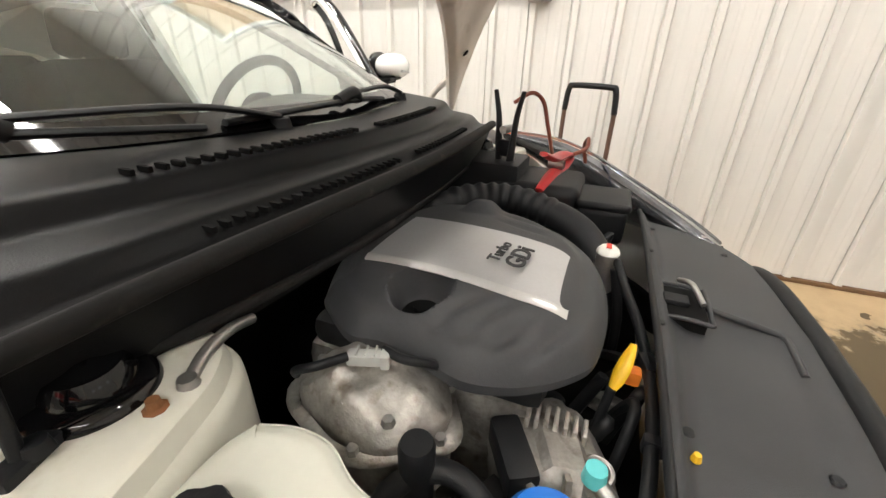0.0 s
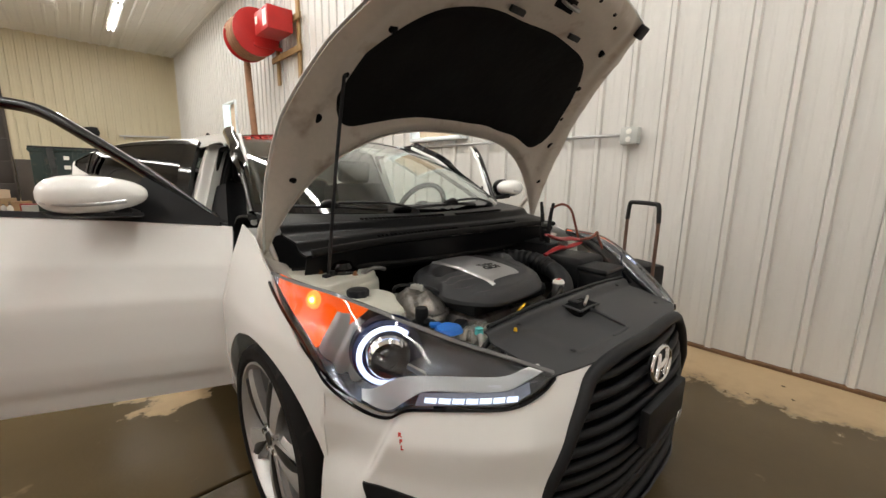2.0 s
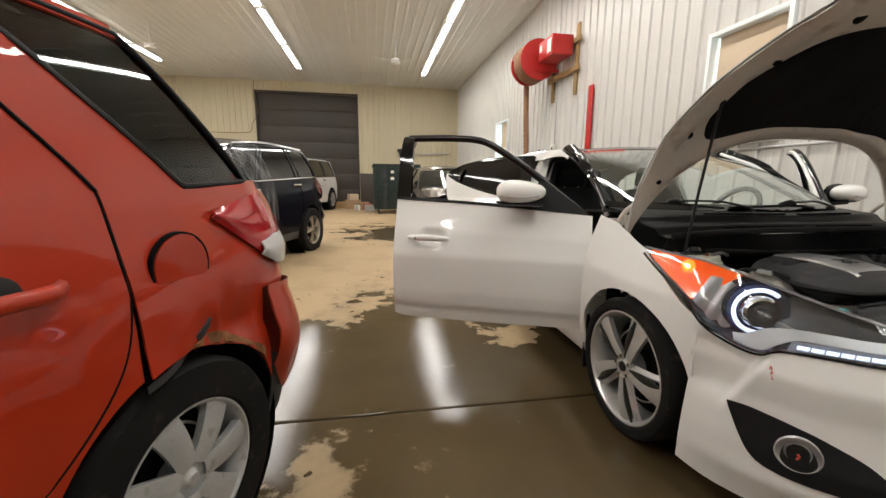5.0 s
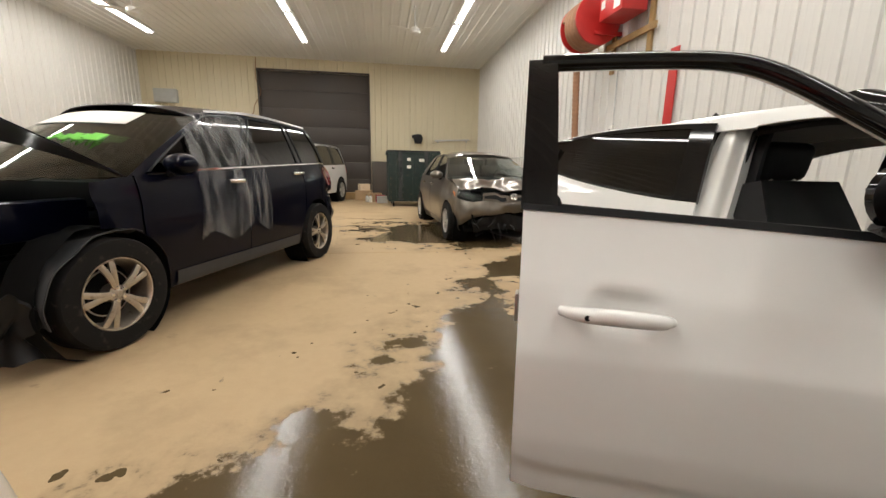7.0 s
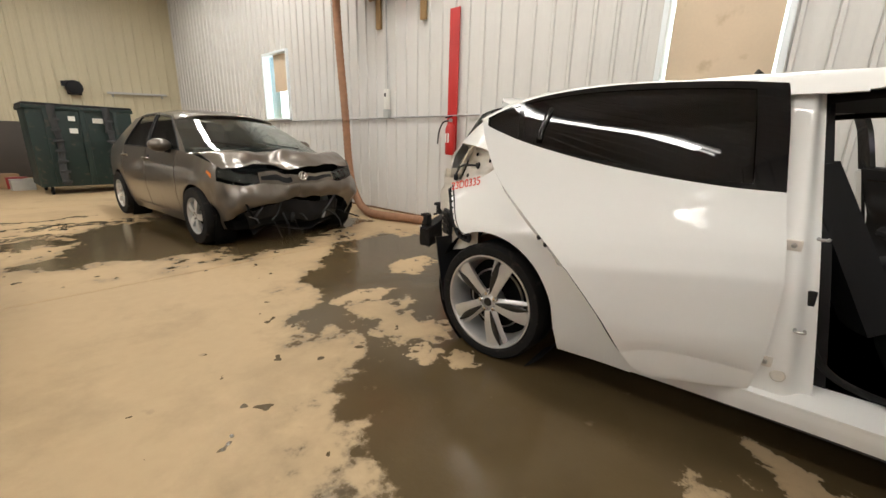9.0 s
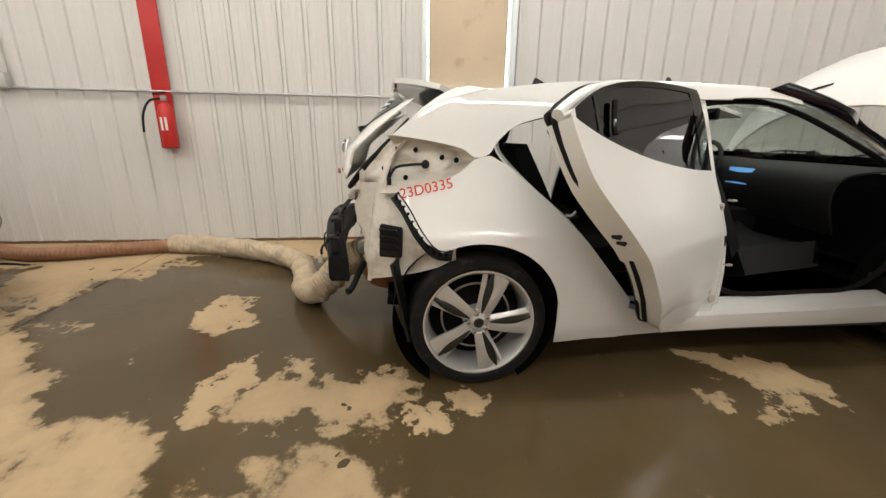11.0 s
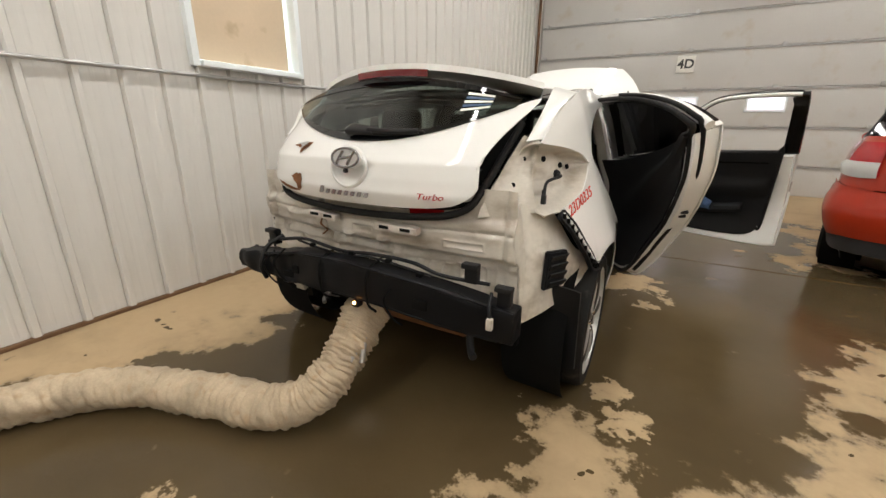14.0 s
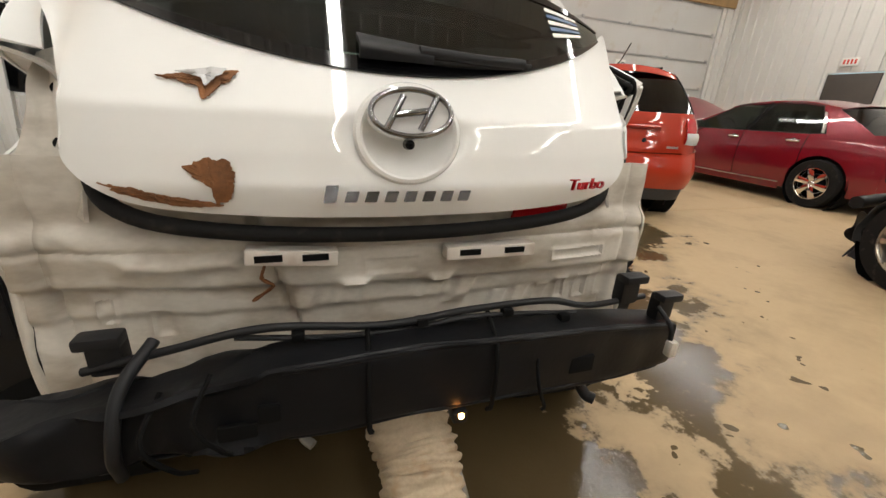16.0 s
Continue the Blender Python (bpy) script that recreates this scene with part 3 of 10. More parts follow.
def window(name, y0, y1, z0, z1, board, label):
    w = thing(name, label, "window", kind="structure")
    for nm, c, s in (("window_frame", (WX - 0.03, y0 + 0.025, (z0 + z1) / 2), (0.16, 0.05, z1 - z0)), ("window_frame", (WX - 0.03, y1 - 0.025, (z0 + z1) / 2), (0.16, 0.05, z1 - z0)),
                     ("window_frame", (WX - 0.03, (y0 + y1) / 2, z1 - 0.025), (0.16, y1 - y0 - 0.102, 0.05)), ("window_sill", (WX - 0.02, (y0 + y1) / 2, z0 + 0.02), (0.2, y1 - y0 - 0.102, 0.04))):
        block(nm, c, s, "window_white", w, bevel=0.008)
    pane = block("pane", (WX - 0.09, (y0 + y1) / 2, (z0 + z1) / 2), (0.006, y1 - y0 - 0.1, z1 - z0 - 0.1), "glass_clear", w, bevel=0)
    pane.visible_shadow = False
    b0, b1, c0 = board
    block("board", (WX - 0.06, (b0 + b1) / 2, (c0 + z1 - 0.05) / 2), (0.02, b1 - b0, z1 - 0.05 - c0), "board_beige", w, bevel=0.003, label="beige board fixed behind the window")
    return w


window("window_1", *WINDOWS[0], (-1.345, -0.535, WINDOWS[0][2] + 0.06), "white-framed window mostly covered by a beige board")
window("window_2", *WINDOWS[1], (-9.10, -8.42, 2.12), "white-framed window half covered by a beige board")


def overhead_door(name, x0, x1, label, wins, sign):
    d = thing(name, label, "overhead door", kind="structure")
    joints = [0.0, 0.53, 1.20, 1.87, 2.55, 3.18, 3.84]
    for z0, z1 in zip(joints, joints[1:]):
        block("panel", ((x0 + x1) / 2, NY + 0.05, (z0 + z1) / 2), (x1 - x0, 0.05, z1 - z0 - 0.014), "door_white", d, bevel=0.006)
        block("rail", ((x0 + x1) / 2, NY + 0.012, z1 - 0.02), (x1 - x0 - 0.04, 0.022, 0.022), "galvanised", d, bevel=0.004)
        for k in range(5):
            hx = x0 + 0.12 + (x1 - x0 - 0.24) * k / 4
            block("hinge", (hx, NY + 0.008, z1 + 0.012), (0.07, 0.03, 0.075), "galvanised", d, bevel=0.006)
    block("header", ((x0 + x1) / 2, NY + 0.10, 1.9), (x1 - x0 + 0.2, 0.02, 3.9), "door_white", d, bevel=0)
    for wx in wins:
        w = block("window", (wx + 0.28, NY + 0.02, 1.60), (0.60, 0.03, 0.29), "window_white", d, bevel=0.02)
        block("pane", (wx + 0.28, NY + 0.004, 1.60), (0.52, 0.006, 0.21), "pane_sky", w, bevel=0.01)
    sx, sz, tx = sign
    s = block("sign", (sx, NY + 0.0, sz), (0.30, 0.008, 0.29), "paper", None, bevel=0.002)
    tagged(s, "white square sign with black bay number on door", "sign")
    words("lettering", tx, 0.22, "ink_dark", face_frame((sx, NY - 0.006, sz), (0, -1, 0)), s, bold=0.006)
    return d


overhead_door("door_1", -1.76, 4.0, "white sectional overhead door with small windows", (-1.05, 0.80, 2.15), (1.07, 2.32, "4D"))
overhead_door("door_2", 4.54, 10.18, "white sectional overhead door on two bays", (7.9, 9.2), (7.29, 2.25, "4C"))
post = block("steel_post", (4.27, NY - 0.06, 2.1), (0.14, 0.12, 4.2), "door_white", bevel=0.01)
tagged(post, "steel door post with rusty yellow edge strip", "post", kind="structure")
block("edge_strip", (4.32, NY - 0.135, 2.1), (0.07, 0.03, 4.2), "beam_yellow", post, bevel=0.005)
jamb = block("trim", (-1.82, NY - 0.02, 1.95), (0.05, 0.05, 3.9), "wood_dark", bevel=0.006)
tagged(jamb, "brown door jamb in the wall corner", "trim", kind="structure")
lintel = block("trim_beam", (7.4, NY - 0.03, 3.99), (6.3, 0.06, 0.28), "wood", bevel=0.008)
tagged(lintel, "brown wooden lintel over the overhead door", "trim", kind="structure")

bd = thing("door_3", "dark brown sectional door in the cream end wall", "overhead door", kind="structure")
for k in range(7):
    z0, z1 = 4.68 * k / 7, 4.68 * (k + 1) / 7
    block("panel", ((GDOOR[0] + GDOOR[1]) / 2, SY - 0.05, (z0 + z1) / 2), (GDOOR[1] - GDOOR[0] - 0.04, 0.04, z1 - z0 - 0.003), "door_brown", bd, bevel=0.006)
for x in (GDOOR[0], GDOOR[1]):
    block("jamb", (x, SY + 0.03, 2.35), (0.06, 0.07, 4.72), "dado_dark", bd, bevel=0.006)
block("head", ((GDOOR[0] + GDOOR[1]) / 2, SY + 0.03, 4.71), (GDOOR[1] - GDOOR[0] + 0.06, 0.07, 0.06), "dado_dark", bd, bevel=0.006)
for x0, x1 in ((WX + 0.03, GDOOR[0] - 0.05), (GDOOR[1] + 0.05, EX - 0.03)):
    dd = block("trim_dado", ((x0 + x1) / 2, SY + 0.025, 0.7), (x1 - x0, 0.04, 1.4), "dado_dark", bevel=0.006)
    tagged(dd, "dark brown dado along the cream end wall", "dado", kind="structure")
ed = thing("door_4", "dark service door in the white wall", "door", kind="structure")
block("leaf", (EX + 0.02, 3.235, 1.1), (0.05, 0.93, 2.18), "dado_dark", ed, bevel=0.008)
block("handle", (EX - 0.03, 2.9, 1.0), (0.04, 0.12, 0.03), "steel", ed, bevel=0.008)
ex = block("exit_sign", (EX - 0.05, 3.35, 2.42), (0.04, 0.30, 0.16), "paper", bevel=0.006)
tagged(ex, "small white sign with red letters above door", "sign")
for k in range(4):
    block("bar", (EX - 0.073, 3.25 + 0.065 * k, 2.42), (0.004, 0.035, 0.09), "ink_red", ex, bevel=0)


def light_row(x):
    for k in range(7):
        y0 = -12.9 + k * 2.62
        f = thing("tube_fixture", "white twin-tube fluorescent fixture on the ceiling", "ceiling light", group="ceiling lights")
        block("housing", (x, y0 + 1.25, CEIL - 0.055), (0.26, 2.48, 0.06), "ceiling_white", f, bevel=0.012)
        for dx in (-0.05, 0.05):
            sweep("tube", [(x + dx, y0 + 0.06, CEIL - 0.11), (x + dx, y0 + 1.25, CEIL - 0.11), (x + dx, y0 + 2.44, CEIL - 0.11)], 0.02, "tube_white", f, n=3, sides=8)


for lx in LAMP_X:
    light_row(lx)


def fan(x, y):
    f = thing("ceiling_fan", "white three-bladed ceiling fan at rest", "ceiling fan", group="ceiling fans")
    sweep("rod", [(x, y, CEIL - 0.02), (x, y, CEIL - 0.25), (x, y, CEIL - 0.55)], 0.02, "ceiling_white", f, n=4, sides=8)
    lathe("motor", [(0, 0.09), (0.09, 0.08), (0.13, 0.03), (0.13, -0.05), (0.06, -0.09), (0, -0.09)], "ceiling_white", f, pose(x, y, CEIL - 0.60), n=24)
    for k in range(3):
        me = pose(x, y, CEIL - 0.60, 0, 0, 20 + 120 * k)
        b = block("blade", (0.42, 0, 0), (0.60, 0.13, 0.012), "ceiling_white", f, bevel=0.004, rot=(8, 0, 0))
        b.data.transform(me)


fan(1.25, -9.5)
fan(7.7, -9.5)

pipe = sweep("conduit", [(WX + 0.035, -15.2, 1.50), (WX + 0.035, -8, 1.50), (WX + 0.035, 1.20, 1.50)], 0.013, "galvanised", n=6, sides=8)
tagged(pipe, "thin galvanised conduit along the white wall", "conduit")
out = thing("outlet_box", "grey metal socket box with two outlets on wall", "outlet")
block("box", (WX + 0.05, 1.26, 1.49), (0.075, 0.13, 0.125), "box_grey", out, bevel=0.012)
for dz in (-0.028, 0.028):
    lathe("socket", [(0, 0.006), (0.019, 0.006), (0.021, 0)], "paper", out, face_frame((WX + 0.087, 1.26, 1.49 + dz), (1, 0, 0)), n=20)
sw = thing("switch_box", "cream switch box with conduit on the wall", "switch")
block("box", (WX + 0.05, -5.28, 1.78), (0.07, 0.09, 0.30), "paper", sw, bevel=0.012)
block("cover", (WX + 0.05, -5.28, 1.56), (0.07, 0.12, 0.13), "box_grey", sw, bevel=0.01)
block("switch", (WX + 0.092, -5.28, 1.84), (0.02, 0.03, 0.05), "grey_plastic", sw, bevel=0.004)
sweep("conduit", [(WX + 0.03, -5.28, 1.9), (WX + 0.03, -5.30, 2.8), (WX + 0.03, -5.32, CEIL - 0.02)], 0.011, "galvanised", sw, n=5, sides=8)

bar = block("red_bar", (WX + 0.035, -3.93, 1.90), (0.02, 0.165, 1.86), "reel_red", bevel=0.004)
tagged(bar, "tall red painted marker board on the wall", "marker board")
fe = thing("fire_extinguisher", "red fire extinguisher hanging on the red board", "fire extinguisher")
fm = pose(WX + 0.14, -3.87, 0.98)
lathe("cylinder", [(0, 0), (0.06, 0.0), (0.068, 0.02), (0.068, 0.34), (0.05, 0.39), (0.025, 0.41), (0.025, 0.43), (0, 0.43)], "reel_red", fe, fm, n=28)
block("valve", (WX + 0.14, -3.87, 1.43), (0.03, 0.05, 0.05), "steel", fe, bevel=0.006)
block("lever", (WX + 0.14, -3.90, 1.475), (0.02, 0.12, 0.015), "black_plastic", fe, bevel=0.004, rot=(8, 0, 0))
sweep("hose", [(WX + 0.14, -3.9, 1.43), (WX + 0.15, -4.0, 1.40), (WX + 0.15, -4.07, 1.28), (WX + 0.15, -4.09, 1.12)], 0.011, "black_plastic", fe, n=14, sides=8)
block("label", (WX + 0.205, -3.87, 1.20), (0.004, 0.06, 0.12), "paper", fe, bevel=0)

# hose reel on two planks
for y, z0, z1 in ((-4.50, 2.78, 4.05), (-5.46, 2.80, 3.92)):
    pk = block("plank", (WX + 0.045, y, (z0 + z1) / 2), (0.04, 0.10, z1 - z0), "wood", bevel=0.004)
    tagged(pk, "bare pine plank screwed upright to the wall", "plank", group="reel planks")
for z in (3.25, 3.75):
    pk = block("plank", (WX + 0.085, -4.98, z), (0.04, 1.3, 0.10), "wood", bevel=0.004)
    tagged(pk, "bare pine rail between the two planks", "plank", group="reel rails")
reel = thing("hose_reel", "red exhaust hose reel with brown hose on wall", "hose reel")
rm = pose(-1.45, -5.62, 3.62, 90, 0, 0)
lathe("drum", [(0, 0.32), (0.30, 0.32), (0.40, 0.30), (0.40, 0.27), (0.27, 0.26), (0.27, -0.26), (0.40, -0.27), (0.40, -0.30), (0.30, -0.32), (0, -0.32)], "reel_red", reel, rm, n=48)
coil = [(-1.45 + 0.34 * math.cos(a), -5.84 + 0.44 * a / 25.1, 3.62 + 0.34 * math.sin(a)) for a in np.linspace(0.2, 25.1, 130)]
sweep("wound_hose", coil, 0.062, "hose_brown", reel, n=260, sides=10)
block("motor_box", (-1.55, -4.80, 3.66), (0.42, 0.62, 0.36), "reel_red", reel, bevel=0.02)
block("label", (-1.336, -4.62, 3.66), (0.006, 0.16, 0.24), "paper", reel, bevel=0)
block("label", (-1.336, -5.0, 3.70), (0.006, 0.10, 0.12), "paper", reel, bevel=0)
block("bracket", (-1.62, -5.3, 3.40), (0.5, 0.06, 0.06), "reel_red", reel, bevel=0.01)


def ring_wob(n):
    return lambda u, a: 1 + 0.07 * math.sin(2 * math.pi * n * u)


hose = sweep("exhaust_hose", [(-1.44, -5.98, 3.60), (-1.47, -5.98, 2.7), (-1.50, -5.92, 1.6), (-1.50, -5.85, 0.7), (-1.45, -5.62, 0.25), (-1.33, -5.2, 0.07), (-1.26, -4.75, 0.065), (-1.38, -4.3, 0.065), (-1.50, -3.75, 0.07)],
             0.06, "hose_brown", n=420, sides=14, rad=ring_wob(105))
tagged(hose, "ribbed brown exhaust extraction hose hanging to floor", "hose")


def cloth(u, a):
    ca, sa = math.cos(a), math.sin(a)
    ph = 62 * u + 0.9 * noise.noise(Vector((u * 30, ca * 0.9, sa * 0.9))) + 0.5 * math.sin(a + 14 * u)
    fold_ = abs(math.sin(math.pi * ph)) ** 0.7
    q = noise.noise(Vector((u * 40, ca * 1.3, sa * 1.3)))
    q2 = noise.noise(Vector((u * 150, ca * 2.6, sa * 2.6 + 7)))
    q3 = noise.noise(Vector((u * 9, ca * 0.8, sa * 0.8 + 3)))
    return 0.94 + 0.15 * (fold_ - 0.5) * (0.45 + 0.9 * abs(q)) + 0.13 * q + 0.07 * q2 + 0.12 * q3


sleeve = sweep("hose_sleeve", [(-1.48, -3.85, 0.085), (-1.40, -3.50, 0.085), (-1.22, -3.06, 0.09), (-1.05, -2.78, 0.09), (-0.82, -2.54, 0.09), (-0.50, -2.40, 0.085), (-0.22, -2.34, 0.09), (-0.06, -2.25, 0.13), (0.01, -2.15, 0.22), (0.025, -2.05, 0.32), (0.02, -1.94, 0.40)],
               0.090, "hose_cloth", n=760, sides=48, rad=cloth)
sweep("cuff", [(0.026, -2.03, 0.335), (0.025, -2.00, 0.36), (0.022, -1.96, 0.39), (0.02, -1.925, 0.405)], 0.092, "hose_cloth", sleeve, n=40, sides=40, rad=lambda u, a: cloth(0.5 + 0.1 * u, a) + 0.08 * u * math.sin(7 * a))
tagged(sleeve, "wrinkled beige cloth sleeve over the exhaust hose", "hose")
clamp = thing("hose_clamp", "steel spring clamp gripping the hose at tailpipe", "clamp")
sweep("jaw", [(0.075, -2.02, 0.40), (0.10, -2.06, 0.34), (0.115, -2.10, 0.27)], 0.011, "steel", clamp, n=12, sides=8)
sweep("jaw", [(0.07, -2.04, 0.37), (0.085, -2.09, 0.32), (0.09, -2.14, 0.29)], 0.010, "steel", clamp, n=12, sides=8)

# ---------------------------------------------------------------- body surface shared by all cars
class Band:
    """A car's side as one band: a plan line from the nose round to the tail, leaning in by height."""

    def __init__(self, plan, inset, nose_inset=None, blend=(0.55, 1.25)):
        c = cr(plan, 240)
        c[:, 0] = np.maximum(c[:, 0], 0)
        s = np.r_[0, np.cumsum(np.linalg.norm(np.diff(c, axis=0), axis=1))]
        t = np.gradient(c, axis=0)
        t /= np.linalg.norm(t, axis=1, keepdims=True)
        self.c, self.s, self.nx, self.ny = c, s, -t[:, 1], t[:, 0]
        self.side, self.nose, self.blend = line(inset), line(nose_inset or inset), blend

    def sy(self, y):
        return float(np.interp(-y, -self.c[:, 1], self.s))

    def sx(self, x):
        k = len(self.c) // 3
        return float(np.interp(x, self.c[:k, 0], self.s[:k]))

    def at(self, s, z, off=0.0, sd=1):
        k = min(max((s - self.blend[0]) / (self.blend[1] - self.blend[0]), 0), 1)
        k = k * k * (3 - 2 * k)
        d = off - (self.nose(z) * (1 - k) + self.side(z) * k)
        x, y, nx, ny = (float(np.interp(s, self.s, q)) for q in (self.c[:, 0], self.c[:, 1], self.nx, self.ny))
        return np.array((sd * (x + nx * d), y + ny * d, z))

    def patch(self, name, lo, up, mat, parent, sd=1, off=0.0, thick=0.006, nu=40, nv=14, label="", m=None):
        """Panel between two curves of (s, z)."""
        f = between(lo, up, 80)

        def fn(u, v):
            s, z = f(u, v)
            o = off(u, v) if callable(off) else off
            return self.at(s, z, o, sd)
        ob = grid(name, fn, nu, nv, mat, parent, thick, label, flip=(sd > 0))
        if m is not None:
            ob.data.transform(m)
        return ob


def arch(y, yc, zc, r, sill):
    d = r * r - (y - yc) ** 2
    return max(sill, zc + math.sqrt(d)) if d > 0 else sill


def wheel(parent, x, y, r, w, style, sd, steer=0.0, label=""):
    """Tyre, rim and spokes; the outer face looks along +x when sd is 1."""
    wh = thing("wheel", label, "")
    wh.parent = parent
    wh.matrix_basis = pose(x, y, r) @ pose(0, 0, 0, 0, 90 * sd, 0) @ pose(0, 0, 0, 0, 0, 14)
    rr = r * (0.80 if style["low"] else 0.64)
    h = w / 2
    lathe("tyre", [(rr, -h * 0.9), (rr * 1.05, -h), (r * 0.96, -h * 0.98), (r, -h * 0.78), (r, -h * 0.30), (r * 0.985, -h * 0.27), (r, -h * 0.24), (r, h * 0.24), (r * 0.985, h * 0.27), (r, h * 0.30), (r, h * 0.78),
                   (r * 0.96, h * 0.98), (r * 0.86, h * 1.02), (rr * 1.05, h), (rr, h * 0.86)], "rubber", wh, n=72)
    lathe("rim", [(rr * 0.9, -h * 0.8), (rr * 0.94, 0), (rr * 0.95, h * 0.6), (rr * 1.0, h * 0.82), (rr * 1.015, h * 0.95), (rr * 0.985, h * 0.95), (rr * 0.93, h * 0.78), (rr * 0.90, h * 0.3), (rr * 0.86, -h * 0.7), (rr * 0.9, -h * 0.8)],
          style["mat"], wh, n=64)
    lathe("brake_disc", [(0, h * 0.1), (rr * 0.66, h * 0.1), (rr * 0.66, h * -0.02), (0, h * -0.02)], "steel", wh, n=40)
    # black dish over the disc paints the shade seen between the spokes
    lathe("dust_shield", [(rr * 0.20, h * 0.14), (rr * 0.60, h * 0.14), (rr * 0.86, h * -0.30)], "black_matt", wh, n=32)
    lathe("hub", [(0, h * 0.86), (rr * 0.10, h * 0.86), (rr * 0.13, h * 0.8), (rr * 0.24, h * 0.74), (rr * 0.26, h * 0.2), (0, h * 0.2)], style["mat"], wh, n=32)
    lathe("cap", [(0, h * 0.93), (rr * 0.08, h * 0.92), (rr * 0.095, h * 0.86)], style.get("cap", "chrome"), wh, n=24)
    n = style["n"]
    for k in range(n):
        a = 360 * k / n
        zf = lambda q: h * (0.76 + 0.14 * math.sin(math.pi * q * 0.9))

        def spoke(nm, a0, a1, w0, w1, mat, zo=0.0, dz=0.028, leaf=False):
            pts_l, pts_r = [], []
            for q in np.linspace(0.2, 0.97, 8):
                t = (q - 0.2) / 0.77
                ang = radians(a + a0 + (a1 - a0) * t)
                hw = (w0 + (w1 - w0) * t) * r if not leaf else max(0.004, (w0 + (w1 - w0) * t) * math.sin(math.pi * min(1, 0.06 + 0.94 * t)) ** 0.8) * r
                cx, cy = rr * q * math.cos(ang), rr * q * math.sin(ang)
                px, py = -math.sin(ang), math.cos(ang)
                pts_l.append((cx - px * hw, cy - py * hw, zf(q) + zo))
                pts_r.append((cx + px * hw, cy + py * hw, zf(q) + zo))
            f = lambda u, v: np.array([np.interp(u, np.linspace(0, 1, 8), [p[i] for p in pts_l]) * (1 - v) + np.interp(u, np.linspace(0, 1, 8), [p[i] for p in pts_r]) * v for i in range(3)]) + np.array((0, 0, 0.006 * math.sin(math.pi * v)))
            return grid(nm, f, 9, 4, mat, wh, dz)
        if style["kind"] == "twist":
            spoke("spoke", -5, -3, 0.085, 0.115, style["mat"])
            spoke("spoke_edge", 16, 15, 0.018, 0.024, style["mat"], -0.006)
            spoke("spoke_insert", 8, 9, 0.050, 0.075, "alloy_dark", 0.003, 0.010, True)
            nb = a + 36
        elif style["kind"] == "pair":
            spoke("spoke", -4, -10, 0.05, 0.055, style["mat"])
            spoke("spoke", 4, 10, 0.05, 0.055, style["mat"])
            nb = a
        else:
            spoke("spoke", 0, 4, 0.09, 0.13, style["mat"])
            nb = a + 180 / n
        if n <= 5:
            ang = radians(nb)
            lathe("lug_nut", [(0, 0.020), (0.010, 0.019), (0.012, 0.006), (0.015, 0.006), (0.016, 0.0)], "chrome", wh, pose(rr * 0.185 * math.cos(ang), rr * 0.185 * math.sin(ang), h * 0.74), n=8)
    return wh


# ---------------------------------------------------------------- the white hatchback
car = thing("white_hatchback", "white three-door hatchback, hood and doors open, rear bumper removed", "car")
PLAN = [(0, 2.205), (0.25, 2.19), (0.45, 2.125), (0.62, 2.01), (0.75, 1.85), (0.83, 1.68), (0.875, 1.5), (0.895, 1.3), (0.885, 1.0), (0.868, 0.6), (0.86, 0.2), (0.862, -0.2),
        (0.875, -0.7), (0.897, -1.15), (0.893, -1.35), (0.85, -1.6), (0.775, -1.8), (0.69, -1.90), (0.5, -1.97), (0.25, -2.0), (0, -2.01)]
INSET = [(0.10, 0.12), (0.15, 0.09), (0.25, 0.045), (0.35, 0.02), (0.5, 0.0), (0.65, 0.0), (0.715, 0.004), (0.75, 0.016), (0.84, 0.045), (0.93, 0.08), (1.0, 0.105), (1.1, 0.135), (1.2, 0.165), (1.3, 0.20), (1.38, 0.245), (1.44, 0.32)]
NOSE = [(0.10, 0.14), (0.15, 0.08), (0.2, 0.03), (0.3, 0.0), (0.5, 0.0), (0.62, 0.025), (0.70, 0.055), (0.78, 0.12), (0.9, 0.24), (1.4, 0.5)]
hb = Band(PLAN, INSET, NOSE)
SY_, SX_ = hb.sy, hb.sx
RW = 0.315
AF, AR = 1.325, -1.325


def yz(pts):
    return [(SY_(y), z) for y, z in pts]


